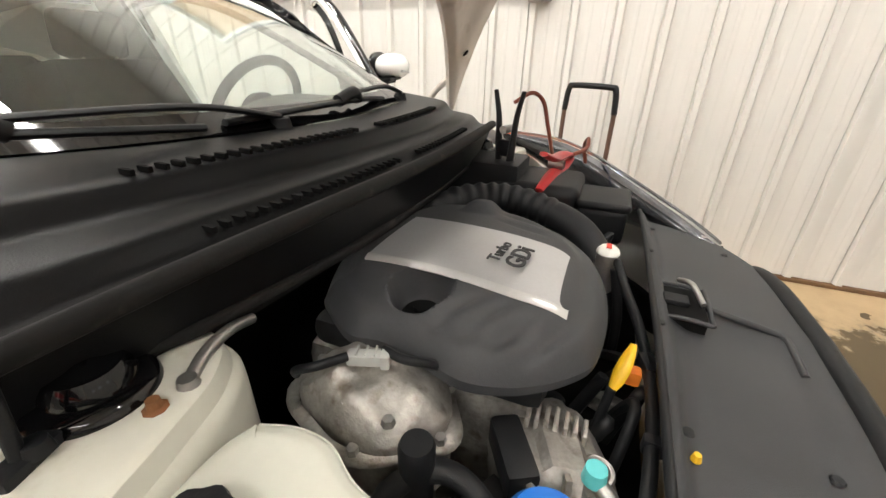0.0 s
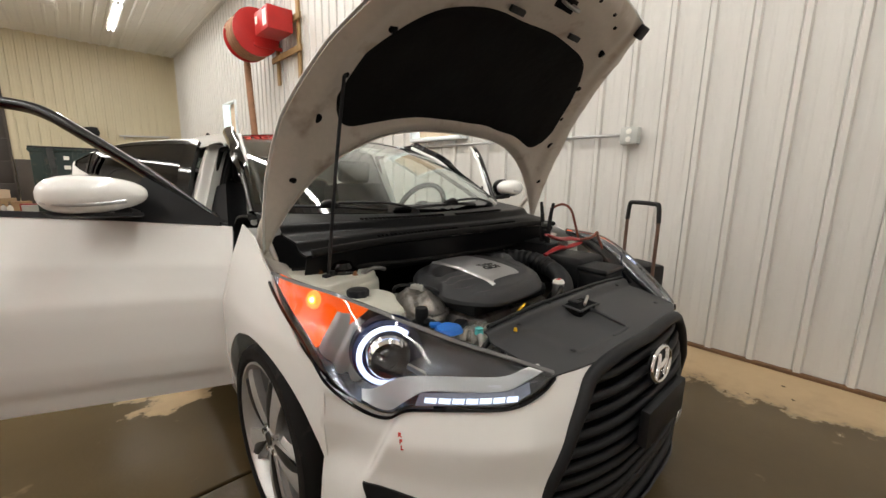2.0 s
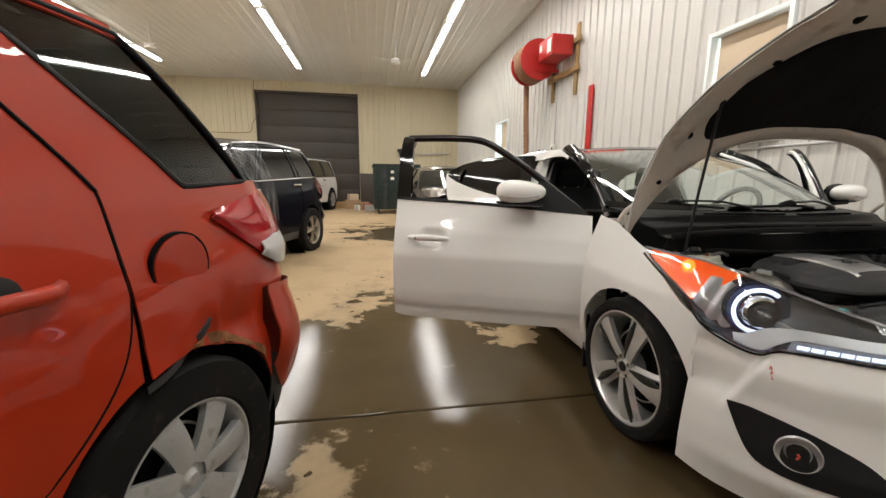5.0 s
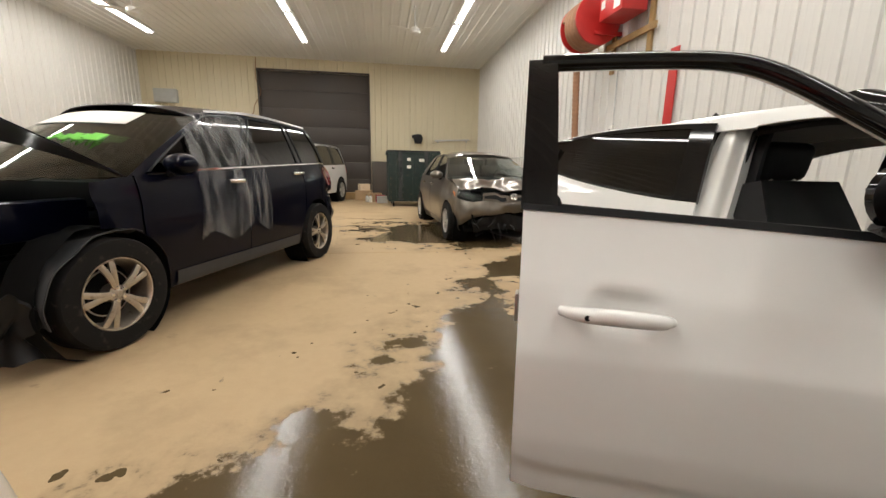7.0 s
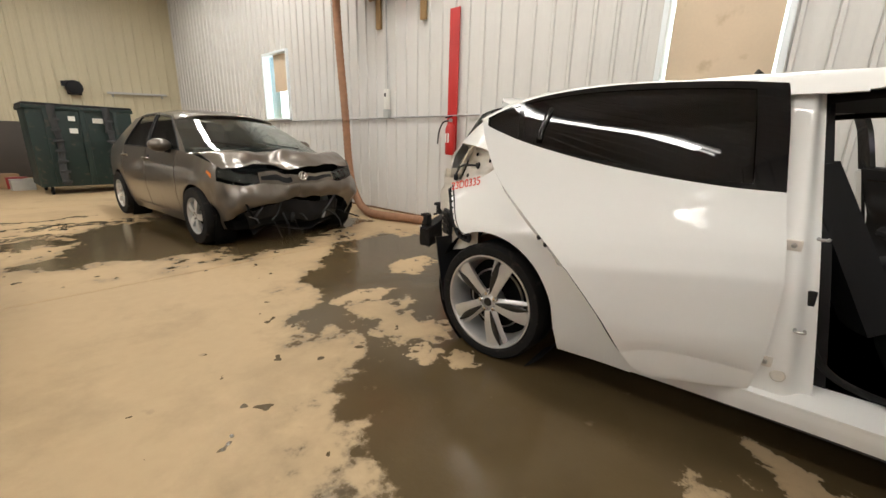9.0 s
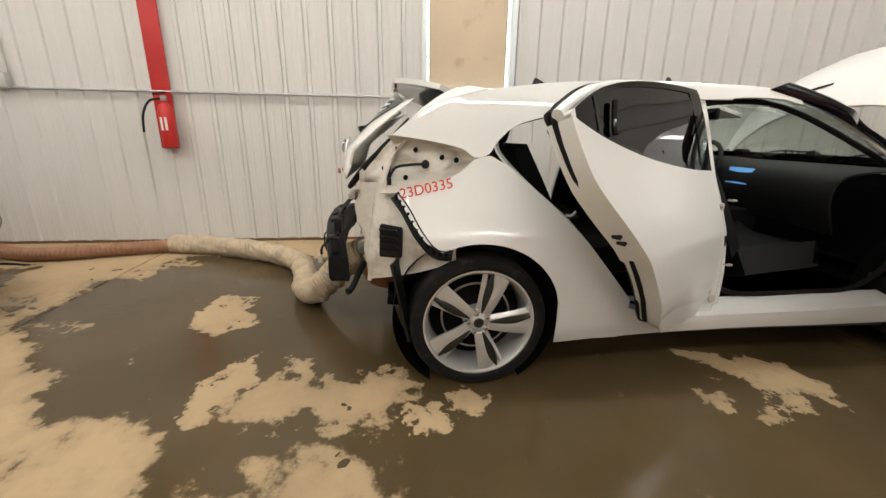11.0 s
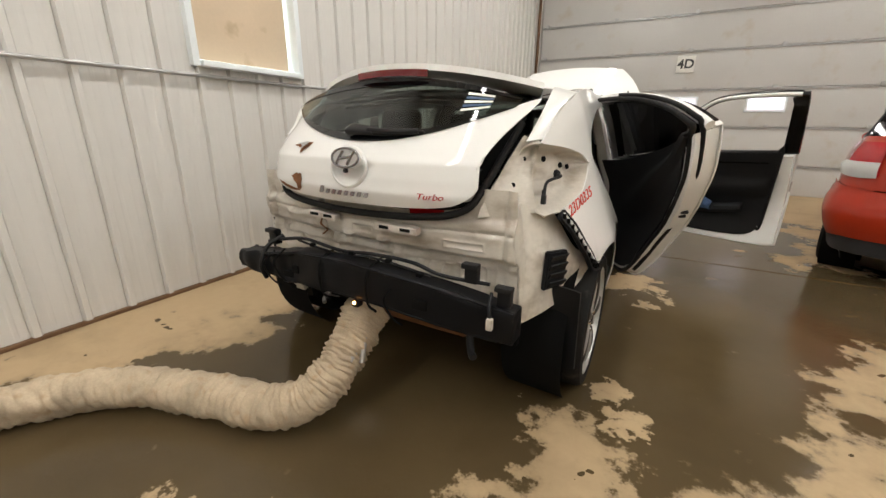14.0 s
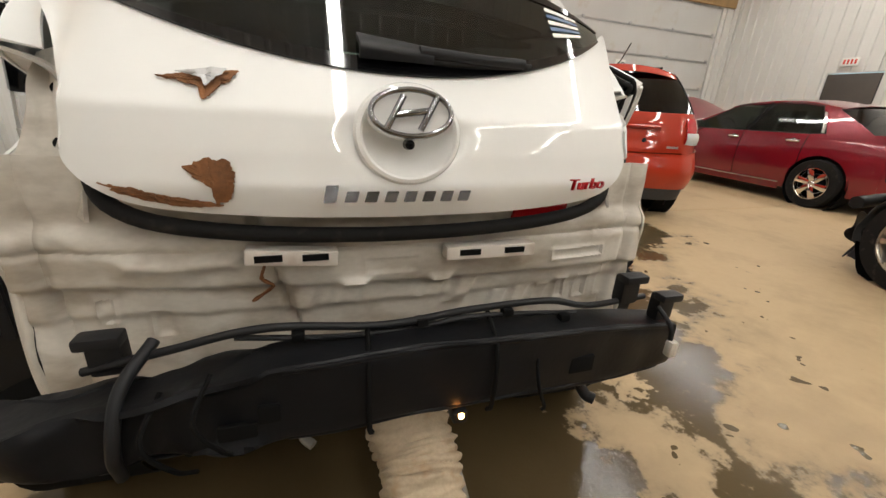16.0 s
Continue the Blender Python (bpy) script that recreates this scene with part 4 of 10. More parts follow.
GO = [(0.0, 0.705), (0.2, 0.705), (0.325, 0.682), (0.375, 0.63), (0.43, 0.53), (0.47, 0.44), (0.485, 0.39), (0.47, 0.34), (0.40, 0.25), (0.34, 0.215), (0.2, 0.20), (0.0, 0.197)]
wid = line([(0.17, 0.22), (0.20, 0.32), (0.25, 0.40), (0.34, 0.47), (0.39, 0.485), (0.44, 0.47), (0.53, 0.43), (0.63, 0.375), (0.682, 0.325), (0.72, 0.30)])
for sd in (1, -1):
    # front fender, from the door to the bumper seam, over the arch
    ys = np.linspace(0.93, 1.67, 36)
    top = line([(0.93, 0.975), (1.1, 0.952), (1.25, 0.905), (1.37, 0.866), (1.5, 0.778), (1.62, 0.69), (1.67, 0.66)])
    hb.patch("front_fender", [(SY_(y), arch(y, AF, 0.322, 0.352, 0.21)) for y in ys], [(SY_(y), top(y)) for y in ys], "white_paint", car, sd, nu=60, nv=16)
    # the front bumper's corner
    lo = [(SX_(0.36), 0.19), (0.50, 0.145), (0.65, 0.108), (0.793, 0.096), (0.966, 0.10), (1.083, 0.122)]
    up = [(SX_(0.36), 0.70), (0.47, 0.69), (0.51, 0.650), (0.586, 0.630), (0.714, 0.628), (0.835, 0.620), (0.885, 0.597), (0.961, 0.604), (1.03, 0.632), (1.083, 0.66)]
    fill = line([(0.05, 0.17), (0.10, 0.15), (0.15, 0.115), (0.25, 0.065), (0.35, 0.03), (0.45, 0.006), (0.5, 0.0), (0.8, 0.0)])

    def crease(s, z):
        k = min(1, max(0, (s - 0.38) / 0.16))
        o = 0.022 * math.exp(-(abs(z - 0.545) / 0.085) ** 1.3) * k + fill(z) * (0.25 + 0.75 * k)
        # facet that folds back towards the wheel
        d = s - (0.872 + (0.590 - z) * 0.47)
        return o - 0.040 * sg(-d * 260) * sg((z - 0.612) * 120) * sg((0.425 - z) * 60) * sg((s - 1.06) * 40)
    bf_ = between(lo, up, 80)

    def bumper(u, v):
        s, z = bf_(u, v)
        s += (1 - u) ** 2 * (SX_(max(0.2, wid(z) + 0.006)) - SX_(0.36))
        return hb.at(s, z, crease(s, z), sd)
    grid("front_bumper", bumper, 90, 44, "white_paint", car, 0.006, flip=(sd > 0))
    hb.patch("bumper_lip", [(SX_(0.0), 0.115), (SX_(0.2), 0.115), (SX_(0.35), 0.12), (SX_(0.45), 0.13), (SX_(0.5), 0.14)],
             [(SX_(0.0), 0.20), (SX_(0.2), 0.20), (SX_(0.35), 0.19), (SX_(0.45), 0.17), (SX_(0.5), 0.155)], "grey_plastic", car, sd, off=lambda u, v: 0.075 - 0.04 * v, nu=40, nv=6)
    # fog lamp niche
    bz = between([(0.951, 0.412), (0.908, 0.33), (0.86, 0.266), (0.79, 0.245), (0.698, 0.244), (0.602, 0.250), (0.521, 0.262)],
                 [(0.951, 0.418), (0.90, 0.422), (0.841, 0.417), (0.77, 0.405), (0.704, 0.389), (0.603, 0.346), (0.521, 0.265)], 60)

    def bezel(u, v, lift=0.005):
        q = bz(u, v)
        return hb.at(q[0], q[1], crease(q[0], q[1]) + lift, sd)
    grid("fog_bezel", bezel, 44, 18, "black_plastic", car, 0.03, flip=(sd < 0), label="black fog lamp surround")
    c = hb.at(0.76, 0.332, crease(0.76, 0.332) + 0.004, sd)
    n_f = hb.at(0.76, 0.332, 0.15, sd) - c
    ff = face_frame(c, n_f)
    fl = lathe("fog_lamp", [(0.056, 0.0), (0.058, 0.010), (0.055, 0.013), (0.050, 0.006), (0.03, -0.006), (0, -0.010)], "alloy", car, ff, n=36)
    lathe("reflector", [(0.028, 0.000), (0.031, 0.006), (0.034, 0.000)], "silver_trim", fl, ff, n=30)
    lathe("lens", [(0, 0.024), (0.03, 0.021), (0.053, 0.014)], "glass_lamp", fl, ff, n=30)
    if sd > 0:
        # red crayon marks on the bumper and the lamp
        sweep("crayon_mark", [ff @ Vector((-0.002, 0.010, 0.026)), ff @ Vector((0.003, 0.002, 0.0265)), ff @ Vector((-0.003, -0.008, 0.026))], 0.0028, "ink_red", fl, n=8, sides=6)
        for k, ch in enumerate("RFL"):
            s_, z_ = 0.852 - 0.004 * k, 0.570 - 0.014 * k
            p_ = hb.at(s_, z_, crease(s_, z_) + 0.002, sd)
            words("lettering", ch, 0.015, "ink_red", face_frame(p_, hb.at(s_, z_, crease(s_, z_) + 0.1, sd) - p_), car, "red crayon letter", bold=0.0003)
    # seam between fender and bumper
    sweep("bumper_seam", [hb.at(s_, z_, 0.001, sd) for s_, z_ in ((1.045, 0.642), (1.07, 0.655), (1.088, 0.650), (1.096, 0.62), (1.098, 0.57))], 0.0022, "black_matt", car, n=24, sides=6)
    # rocker sill and body side below the doors
    hb.patch("sill", yz([(0.96, 0.215), (0.5, 0.20), (0.0, 0.20), (-0.5, 0.19), (-0.93, 0.17)]), yz([(0.96, 0.33), (0.5, 0.30), (0.0, 0.29), (-0.4, 0.30), (-0.62, 0.36), (-0.93, 0.395)]), "white_paint", car, sd,
             off=lambda u, v: 0.012 * (1 - v), nu=50, nv=8)
    hb.patch("sill_skirt", yz([(0.94, 0.165), (0.3, 0.165), (-0.4, 0.165), (-0.90, 0.155)]), yz([(0.94, 0.212), (0.3, 0.198), (-0.4, 0.19), (-0.90, 0.172)]), "grey_plastic", car, sd, off=-0.02, nu=30, nv=4)
    # quarter panel below the window, round the arch to the bumper's cut edge
    ys = np.linspace(-0.60, -1.70, 50)
    cut = line([(-1.47, 0.66), (-1.56, 0.69), (-1.63, 0.78), (-1.70, 0.885)])
    low = lambda y: cut(y) if y < -1.52 else arch(y, AR, 0.325, 0.372, 0.18)
    upq = line([(-0.60, 0.40), (-0.73, 0.55), (-0.86, 0.70), (-1.05, 0.88), (-1.20, 1.01), (-1.29, 1.055), (-1.365, 1.040), (-1.42, 0.99), (-1.50, 0.945), (-1.70, 0.90)])
    flare = lambda u, v: 0.012 * (1 - v) ** 2
    hb.patch("quarter_panel", [(SY_(y), low(y)) for y in ys], [(SY_(y), max(upq(y), low(y) + 0.012)) for y in ys], "white_paint", car, sd, off=flare, nu=80, nv=20)
    # rear pillar between the door opening, the lamp hole and the roof
    lop = [(-0.10, 1.315), (-0.40, 1.31), (-0.69, 1.285), (-0.95, 1.235), (-1.15, 1.185), (-1.25, 1.115), (-1.30, 1.060), (-1.365, 1.046), (-1.43, 1.082), (-1.58, 1.112), (-1.74, 1.13)]
    upp = [(-0.10, 1.385), (-0.40, 1.392), (-0.69, 1.385), (-0.95, 1.368), (-1.15, 1.345), (-1.30, 1.325), (-1.40, 1.305), (-1.52, 1.27), (-1.64, 1.215), (-1.76, 1.135)]
    hb.patch("rear_pillar", yz(lop), yz(upp), "white_paint", car, sd, nu=70, nv=12)
    # roof rail over the front door
    hb.patch("roof_rail", yz([(0.26, 1.300), (0.15, 1.325), (0.0, 1.328), (-0.12, 1.320)]), yz([(0.26, 1.352), (0.15, 1.372), (0.0, 1.384), (-0.12, 1.387)]), "white_paint", car, sd, nu=20, nv=6)
    # lamp pocket, pressed in; its dirty colour also carries the pocket's shade
    hb.patch("lamp_pocket", yz([(-1.365, 1.038), (-1.42, 0.988), (-1.50, 0.943), (-1.66, 0.90), (-1.80, 0.885)]), yz([(-1.365, 1.048), (-1.43, 1.084), (-1.55, 1.108), (-1.70, 1.13), (-1.80, 1.13)]), "panel_dirt_shade", car, sd,
             off=lambda u, v: -0.006 - 0.085 * (1 - (2 * v - 1) ** 6) * min(1, 3.2 * u) + 0.016 * sg((math.hypot((u - 0.55) / 0.16, (v - 0.5) / 0.3) - 1) * 12) + 0.008 * noise.noise(Vector((7 * u, 5 * v, 1))), nu=60, nv=30)
    # inner corner behind the missing bumper
    hb.patch("corner_panel", yz([(-1.44, 0.60), (-1.60, 0.545), (-1.74, 0.505), (-1.885, 0.465)]), yz([(-1.44, 0.70), (-1.56, 0.72), (-1.70, 0.90), (-1.885, 0.92)]), "white_under", car, sd,
             off=lambda u, v: -0.040 - 0.035 * u - 0.010 * math.sin(8 * v) * math.sin(4 * u), nu=40, nv=24)
    # black clip strip along the cut
    cs = cr([(-1.455, 0.640), (-1.53, 0.655), (-1.60, 0.735), (-1.66, 0.825), (-1.715, 0.885)], 24)
    ct = np.gradient(cs, axis=0)
    ct /= np.linalg.norm(ct, axis=1, keepdims=True)
    side_ = lambda k: [(SY_(p[0] + t[1] * k), p[1] - t[0] * k) for p, t in zip(cs, ct)]
    strip_ = hb.patch("clip_strip", side_(-0.021), side_(0.021), "black_plastic", car, sd, off=lambda u, v: 0.002 + 0.010 * (abs(2 * v - 1) > 0.7), thick=0.014, nu=48, nv=9, label="black bumper clip strip")
    for k in range(2, 23, 2):
        p, t = cs[k], ct[k]
        block("clip", tuple(hb.at(SY_(p[0]), p[1], 0.006, sd)), (0.012, 0.012, 0.020), "black_matt", strip_, bevel=0.003)
    # mud flap and arch liner
    lathe("arch_liner", [(0.385, -0.16), (0.392, 0.10)], "black_matt", car, pose(sd * 0.72, AR, 0.325, 0, 90, 0), n=40)
    lathe("arch_liner", [(0.352, -0.16), (0.354, 0.02)] if sd > 0 else [(0.354, -0.02), (0.352, 0.16)], "black_matt", car, pose(sd * 0.72, AF, 0.325, 0, 90, 0), n=40)
    grid("mud_flap", lambda u, v: np.array((sd * (0.62 + 0.24 * u), -1.655 - 0.07 * v + 0.03 * math.sin(3 * u), 0.20 + 0.40 * v + 0.03 * (1 - v) * (2 * u - 1) ** 2)), 12, 12, "black_plastic", car, 0.010)
    grid("mud_flap", lambda u, v: np.array((sd * (0.66 + 0.19 * u), 0.955 - 0.02 * v, 0.13 + 0.30 * v)), 6, 6, "black_plastic", car, 0.008)
    TWIST = dict(kind="twist", n=5, mat="alloy", low=True, cap="alloy_dark")
    wheel(car, sd * 0.775, AF, RW, 0.215, TWIST, sd, label="silver five-spoke alloy wheel with dark inserts")
    wheel(car, sd * 0.775, AR, RW, 0.215, TWIST, sd, label="silver five-spoke alloy wheel with dark inserts")


# headlamps
def headlamp(sd):
    hl = thing("headlight", "large swept headlight with lit ring and strip", "")
    hl.parent = car
    up = [(SY_(1.37), 0.876), (1.20, 0.871), (1.10, 0.862), (0.98, 0.836), (0.90, 0.814), (0.835, 0.797), (0.725, 0.768), (0.60, 0.739), (0.52, 0.717), (0.462, 0.700)]
    lo = [(SY_(1.375), 0.852), (1.15, 0.734), (1.062, 0.651), (0.961, 0.609), (0.888, 0.600), (0.835, 0.625), (0.714, 0.633), (0.586, 0.635), (0.505, 0.662), (0.462, 0.690)]
    dish = lambda u, v: -0.008 - 0.080 * math.sin(math.pi * min(1, max(0, u))) ** 0.6 * math.sin(math.pi * v) ** 0.5
    hb.patch("housing", lo, up, "lamp_inner", hl, sd, off=dish, nu=70, nv=24, label="dark chrome lamp bowl")
    hb.patch("lens", lo, up, "glass_lamp", hl, sd, off=0.006, thick=0.003, nu=60, nv=14, label="clear lens")
    hb.patch("rim_top", [(s, z - 0.002) for s, z in up], [(s, z + 0.005) for s, z in up], "rim_grey", hl, sd, off=0.006, nu=50, nv=3)
    hb.patch("rim_bottom", [(s, z - 0.003) for s, z in lo], [(s, z + 0.003) for s, z in lo], "black_gloss", hl, sd, off=0.008, nu=60, nv=3)
    f = between(lo, up, 80)
    # amber part at the back; an emissive dome round its bulb imitates the glow
    A = [tuple(f(u, 0.05)) for u in (0.012, 0.05, 0.09, 0.135)]
    B = [tuple(f(u, 0.97)) for u in (0.012, 0.11, 0.21, 0.32)]
    hb.patch("turn_signal", A, B, "amber_lens", hl, sd, off=lambda u, v: -0.014 - 0.02 * u * math.sin(math.pi * v), nu=24, nv=12, label="lit amber turn signal")
    fb = face_frame(hb.at(1.175, 0.836, -0.010, sd), (sd, 0.35, 0.25))
    bw = lathe("signal_bowl", [(0.006, 0.002), (0.016, 0.005), (0.023, 0.002), (0.026, -0.004)], "amber_glow", hl, fb, n=24)
    lathe("bulb", [(0, 0.010), (0.006, 0.008), (0.009, 0)], "bulb_amber", bw, fb, n=16)
    # chrome bowl between the signal and the projector
    hb.patch("reflector", [(1.118, 0.722), (1.075, 0.680), (1.045, 0.655), (1.00, 0.640)], [(1.085, 0.815), (1.035, 0.810), (1.01, 0.790), (0.99, 0.765)], "alloy", hl, sd,
             off=lambda u, v: -0.020 - 0.030 * u + 0.006 * math.sin(16 * u), nu=24, nv=10)
    c = hb.at(0.928, 0.724, -0.048, sd)
    d = np.array((sd * 0.50, 0.86, 0.02))
    ff = face_frame(c, d)
    pj = lathe("projector", [(0.054, -0.03), (0.055, 0.020), (0.050, 0.024), (0.050, 0.036), (0.052, 0.040), (0.046, 0.050), (0.040, 0.038), (0.037, 0.030)], "chrome", hl, ff, n=40, label="chrome projector barrel")
    lathe("projector_lens", [(0, 0.052), (0.02, 0.049), (0.034, 0.038), (0.038, 0.028)], "lamp_eye", pj, ff, n=32)
    lathe("shroud", [(0.056, 0.0), (0.090, 0.006), (0.098, -0.02)], "lamp_blue", hl, ff, n=40, label="blue-black bowl round the ring")
    lathe("halo", [(0.066, 0.018), (0.072, 0.027), (0.080, 0.020), (0.072, 0.014), (0.066, 0.018)], "halo_white", hl, ff, n=40, arc=(50, 285) if sd > 0 else (-105, 130), label="lit white ring")
    # bright shelf that sweeps under the projector, and the lit cells below it
    hb.patch("shelf", [(0.965, 0.622), (0.925, 0.612), (0.885, 0.612), (0.845, 0.640), (0.80, 0.662), (0.714, 0.664), (0.60, 0.664), (0.535, 0.683), (0.485, 0.700)],
             [(0.975, 0.640), (0.94, 0.648), (0.905, 0.668), (0.865, 0.684), (0.80, 0.690), (0.714, 0.690), (0.60, 0.688), (0.54, 0.700), (0.49, 0.708)], "lamp_shelf", hl, sd, off=lambda u, v: -0.006 - 0.016 * v, nu=40, nv=8, label="satin silver shelf")
    hb.patch("led_tray", [(0.825, 0.629), (0.714, 0.636), (0.59, 0.638), (0.53, 0.656)], [(0.815, 0.660), (0.714, 0.664), (0.60, 0.664), (0.53, 0.680)], "led_base", hl, sd, off=-0.008, nu=24, nv=4)
    for k in range(7):
        s0 = 0.803 - 0.0345 * k
        z0 = 0.641 + 0.0005 * k
        hb.patch("led_cell", [(s0, z0 - 0.002), (s0 - 0.015, z0 - 0.002), (s0 - 0.030, z0 - 0.002)], [(s0 - 0.003, z0 + 0.010), (s0 - 0.018, z0 + 0.010), (s0 - 0.033, z0 + 0.010)], "led_white", hl, sd, off=-0.004, thick=0.003, nu=4, nv=3)
    return hl


headlamp(1)
headlamp(-1)

# grille
gr = thing("grille", "black slatted grille with chrome badge and plate holder", "")
gr.parent = car


def g3(x, z, off):
    return hb.at(SX_(abs(x)), z, off, 1 if x >= 0 else -1)


loop = cr(GO, 60)
ring = [g3(x, z, 0.004) for x, z in loop] + [g3(-x, z, 0.004) for x, z in loop[::-1][1:-1]]
sweep("grille_frame", ring + ring[:2], 0.019, "black_plastic", gr, sides=10, raw=True)
for k in range(11):
    z = 0.238 + 0.0415 * k
    w = wid(z)
    sweep("slat", [g3(w * q, z, -0.018) for q in np.linspace(-1, 1, 17)], 0.0125, "black_plastic", gr, n=17, sides=8, raw=True, flat=1.0)
grid("mesh_back", lambda u, v: g3((2 * u - 1) * wid(0.21 + 0.48 * v), 0.21 + 0.48 * v, -0.075), 24, 14, "black_matt", gr, 0.004)
block("plate_holder", (0, 2.212, 0.485), (0.31, 0.03, 0.115), "black_plastic", gr, bevel=0.012)


def badge(parent, m, rx, ry, mat="chrome", w=0.007):
    b = thing("badge", "chrome oval badge", "")
    b.parent = parent
    sweep("ring", [m @ Vector((x, y, 0.004)) for x, y in ellipse(rx, ry, 40) + ellipse(rx, ry, 40)[:2]], w, mat, b, sides=8, raw=True)
    k = 0.62
    for s in (-1, 1):
        sweep("stroke", [m @ Vector((s * rx * 0.42 - 0.22 * rx, -ry * 0.72, 0.004)), m @ Vector((s * rx * 0.42, 0, 0.006)), m @ Vector((s * rx * 0.42 + 0.22 * rx, ry * 0.72, 0.004))], w * 1.25, mat, b, n=10, sides=8)
    sweep("stroke", [m @ Vector((-rx * 0.42, -ry * 0.12, 0.005)), m @ Vector((0, 0.0, 0.007)), m @ Vector((rx * 0.42, ry * 0.12, 0.005))], w * 1.2, mat, b, n=10, sides=8)
    return b


bf = badge(gr, face_frame((0, 2.186, 0.625), (0, 1, 0.12)), 0.075, 0.05)
lathe("badge_back", [(0, 0.0), (0.9, 0.0), (1.0, -0.3)], "grey_plastic", gr, face_frame((0, 2.186, 0.625), (0, 1, 0.12)) @ Matrix.Diagonal((0.076, 0.052, 0.02, 1)), n=36)

# radiator shroud between the grille and the engine
def shroud(u, v):
    x = (2 * u - 1) * (0.455 - 0.01 * v)
    y = 1.872 + v * (hb.at(SX_(min(abs(x), 0.47)), 0.70, 0)[1] - 1.874)
    z = 0.768 - 0.024 * (1 - sg((v - 0.10) * 60)) - 0.034 * v ** 1.5 - 0.016 * max(0, (abs(x) - 0.16) / 0.28) ** 1.5
    # step down on the far side of the latch, and the long pressed field beside it
    z -= 0.012 * (1 - sg((v - 0.18) * 50)) * math.exp(-((x - 0.17) / 0.14) ** 6) * sg((v - 0.80) * 50)
    return np.array((x, y, z))


sh = grid("radiator_cover", shroud, 70, 50, "grey_plastic", car, 0.006, label="dark grey plastic radiator cover")
sweep("cover_edge", [shroud(u, 0.02) + np.array((0, -0.005, 0.006)) for u in np.linspace(0.02, 0.98, 20)], 0.006, "black_plastic", car, n=40, sides=8)
# black block stands in for the shaded opening of the latch recess
block("latch", (0.030, 1.925, 0.732), (0.105, 0.075, 0.045), "black_matt", car, bevel=0.01)
for p_, q_ in (((-0.030, 1.885), (-0.030, 1.968)), ((0.088, 1.885), (0.088, 1.965)), ((-0.03, 1.968), (0.088, 1.966))):
    sweep("recess_rim", [(p_[0], p_[1], 0.752), ((p_[0] + q_[0]) / 2, (p_[1] + q_[1]) / 2, 0.754), (q_[0], q_[1], 0.750)], 0.004, "grey_plastic", car, n=8, sides=8)
block("latch_catch", (0.035, 1.915, 0.757), (0.030, 0.040, 0.012), "black_plastic", car, bevel=0.004)
sweep("latch_hook", [(-0.03, 1.925, 0.765), (0.0, 1.94, 0.775), (0.045, 1.955, 0.762)], 0.005, "steel", car, n=12, sides=8)
sweep("cover_ridge", [(0.02, 1.965, 0.744), (0.024, 2.01, 0.738), (0.020, 2.06, 0.726), (0.022, 2.088, 0.718), (0.06, 2.092, 0.715), (0.115, 2.090, 0.713)], 0.006, "grey_plastic", car, n=30, sides=8)
for x, y in ((0.33, 1.90), (-0.33, 1.90), (0.30, 2.06), (-0.30, 2.06), (0.14, 1.88), (-0.14, 1.88)):
    lathe("clip", [(0, 0.003), (0.006, 0.0025), (0.008, 0)], "black_plastic", car, pose(x, y, shroud((x / 0.45 + 1) / 2, (y - 1.872) / 0.28)[2] + 0.001), n=12)
lathe("clip", [(0, 0.010), (0.004, 0.009), (0.006, 0)], "yellow_plastic", car, pose(0.356, 1.907, 0.737), n=10)

# hood, open: local (x, distance from the hinge, normal)
HA = 48.5
HC, HS = math.cos(radians(HA)), math.sin(radians(HA))


def hood_pt(x, d, n):
    crown = -0.050 * (x / 0.8) ** 2 - 0.025 * (abs(x) / 0.8) ** 4 + 0.160 * math.sin(math.pi * min(1, max(0, d / 1.16)) ** 0.9)
    n = n + crown
    return np.array((x, 1.095 + d * HC - n * HS, 0.945 + d * HS + n * HC))


hw = line([(-0.05, 0.79), (0.1, 0.80), (0.25, 0.80), (0.45, 0.782), (0.7, 0.705), (0.9, 0.615), (1.05, 0.53), (1.16, 0.46)])
rear_d = lambda q: 0.0 + 0.42 * (1 - abs(q) ** 3.2)
front_d = lambda q: 1.165 - 0.05 * q * q


def hood_uv(u, v, inset=0.0):
    q = 2 * u - 1
    d0, d1 = rear_d(q) + inset, front_d(q) - inset
    d = d0 + (d1 - d0) * v
    return q * (hw(d) - inset), d


hd = thing("hood", "white hood standing open on its prop rod", "")
hd.parent = car
grid("outer_skin", lambda u, v: hood_pt(*hood_uv(u, v), 0.0), 50, 36, "white_paint", hd, 0.004, flip=False)


def inner_skin(u, v):
    x, d = hood_uv(u, v, 0.008)
    q, edge = abs(2 * u - 1), min(v, 1 - v) * 2
    e = min(1, min(1 - q, edge) / 0.10)
    deep = -0.014 - 0.022 * e
    pad = sg(-(0.80 - q) * 16) * sg(-(v - 0.09) * 24) * sg(-(0.73 - v) * 24)
    deep += 0.018 * pad
    deep += 0.006 * math.exp(-((v - 0.86) / 0.03) ** 2) * math.cos(9 * q) + 0.008 * math.exp(-((q - 0.84) / 0.05) ** 2)
    return hood_pt(x, d, deep)


grid("inner_panel", inner_skin, 90, 70, "white_inner", hd, 0.004, flip=True, label="dusty white pressed inner panel")
grid("edge_rim", lambda u, v: hood_pt(*hood_uv(u, 0.0 if v < 0 else 0.0, 0.004 * v), -0.016 * v), 40, 3, "white_inner", hd, 0.003)


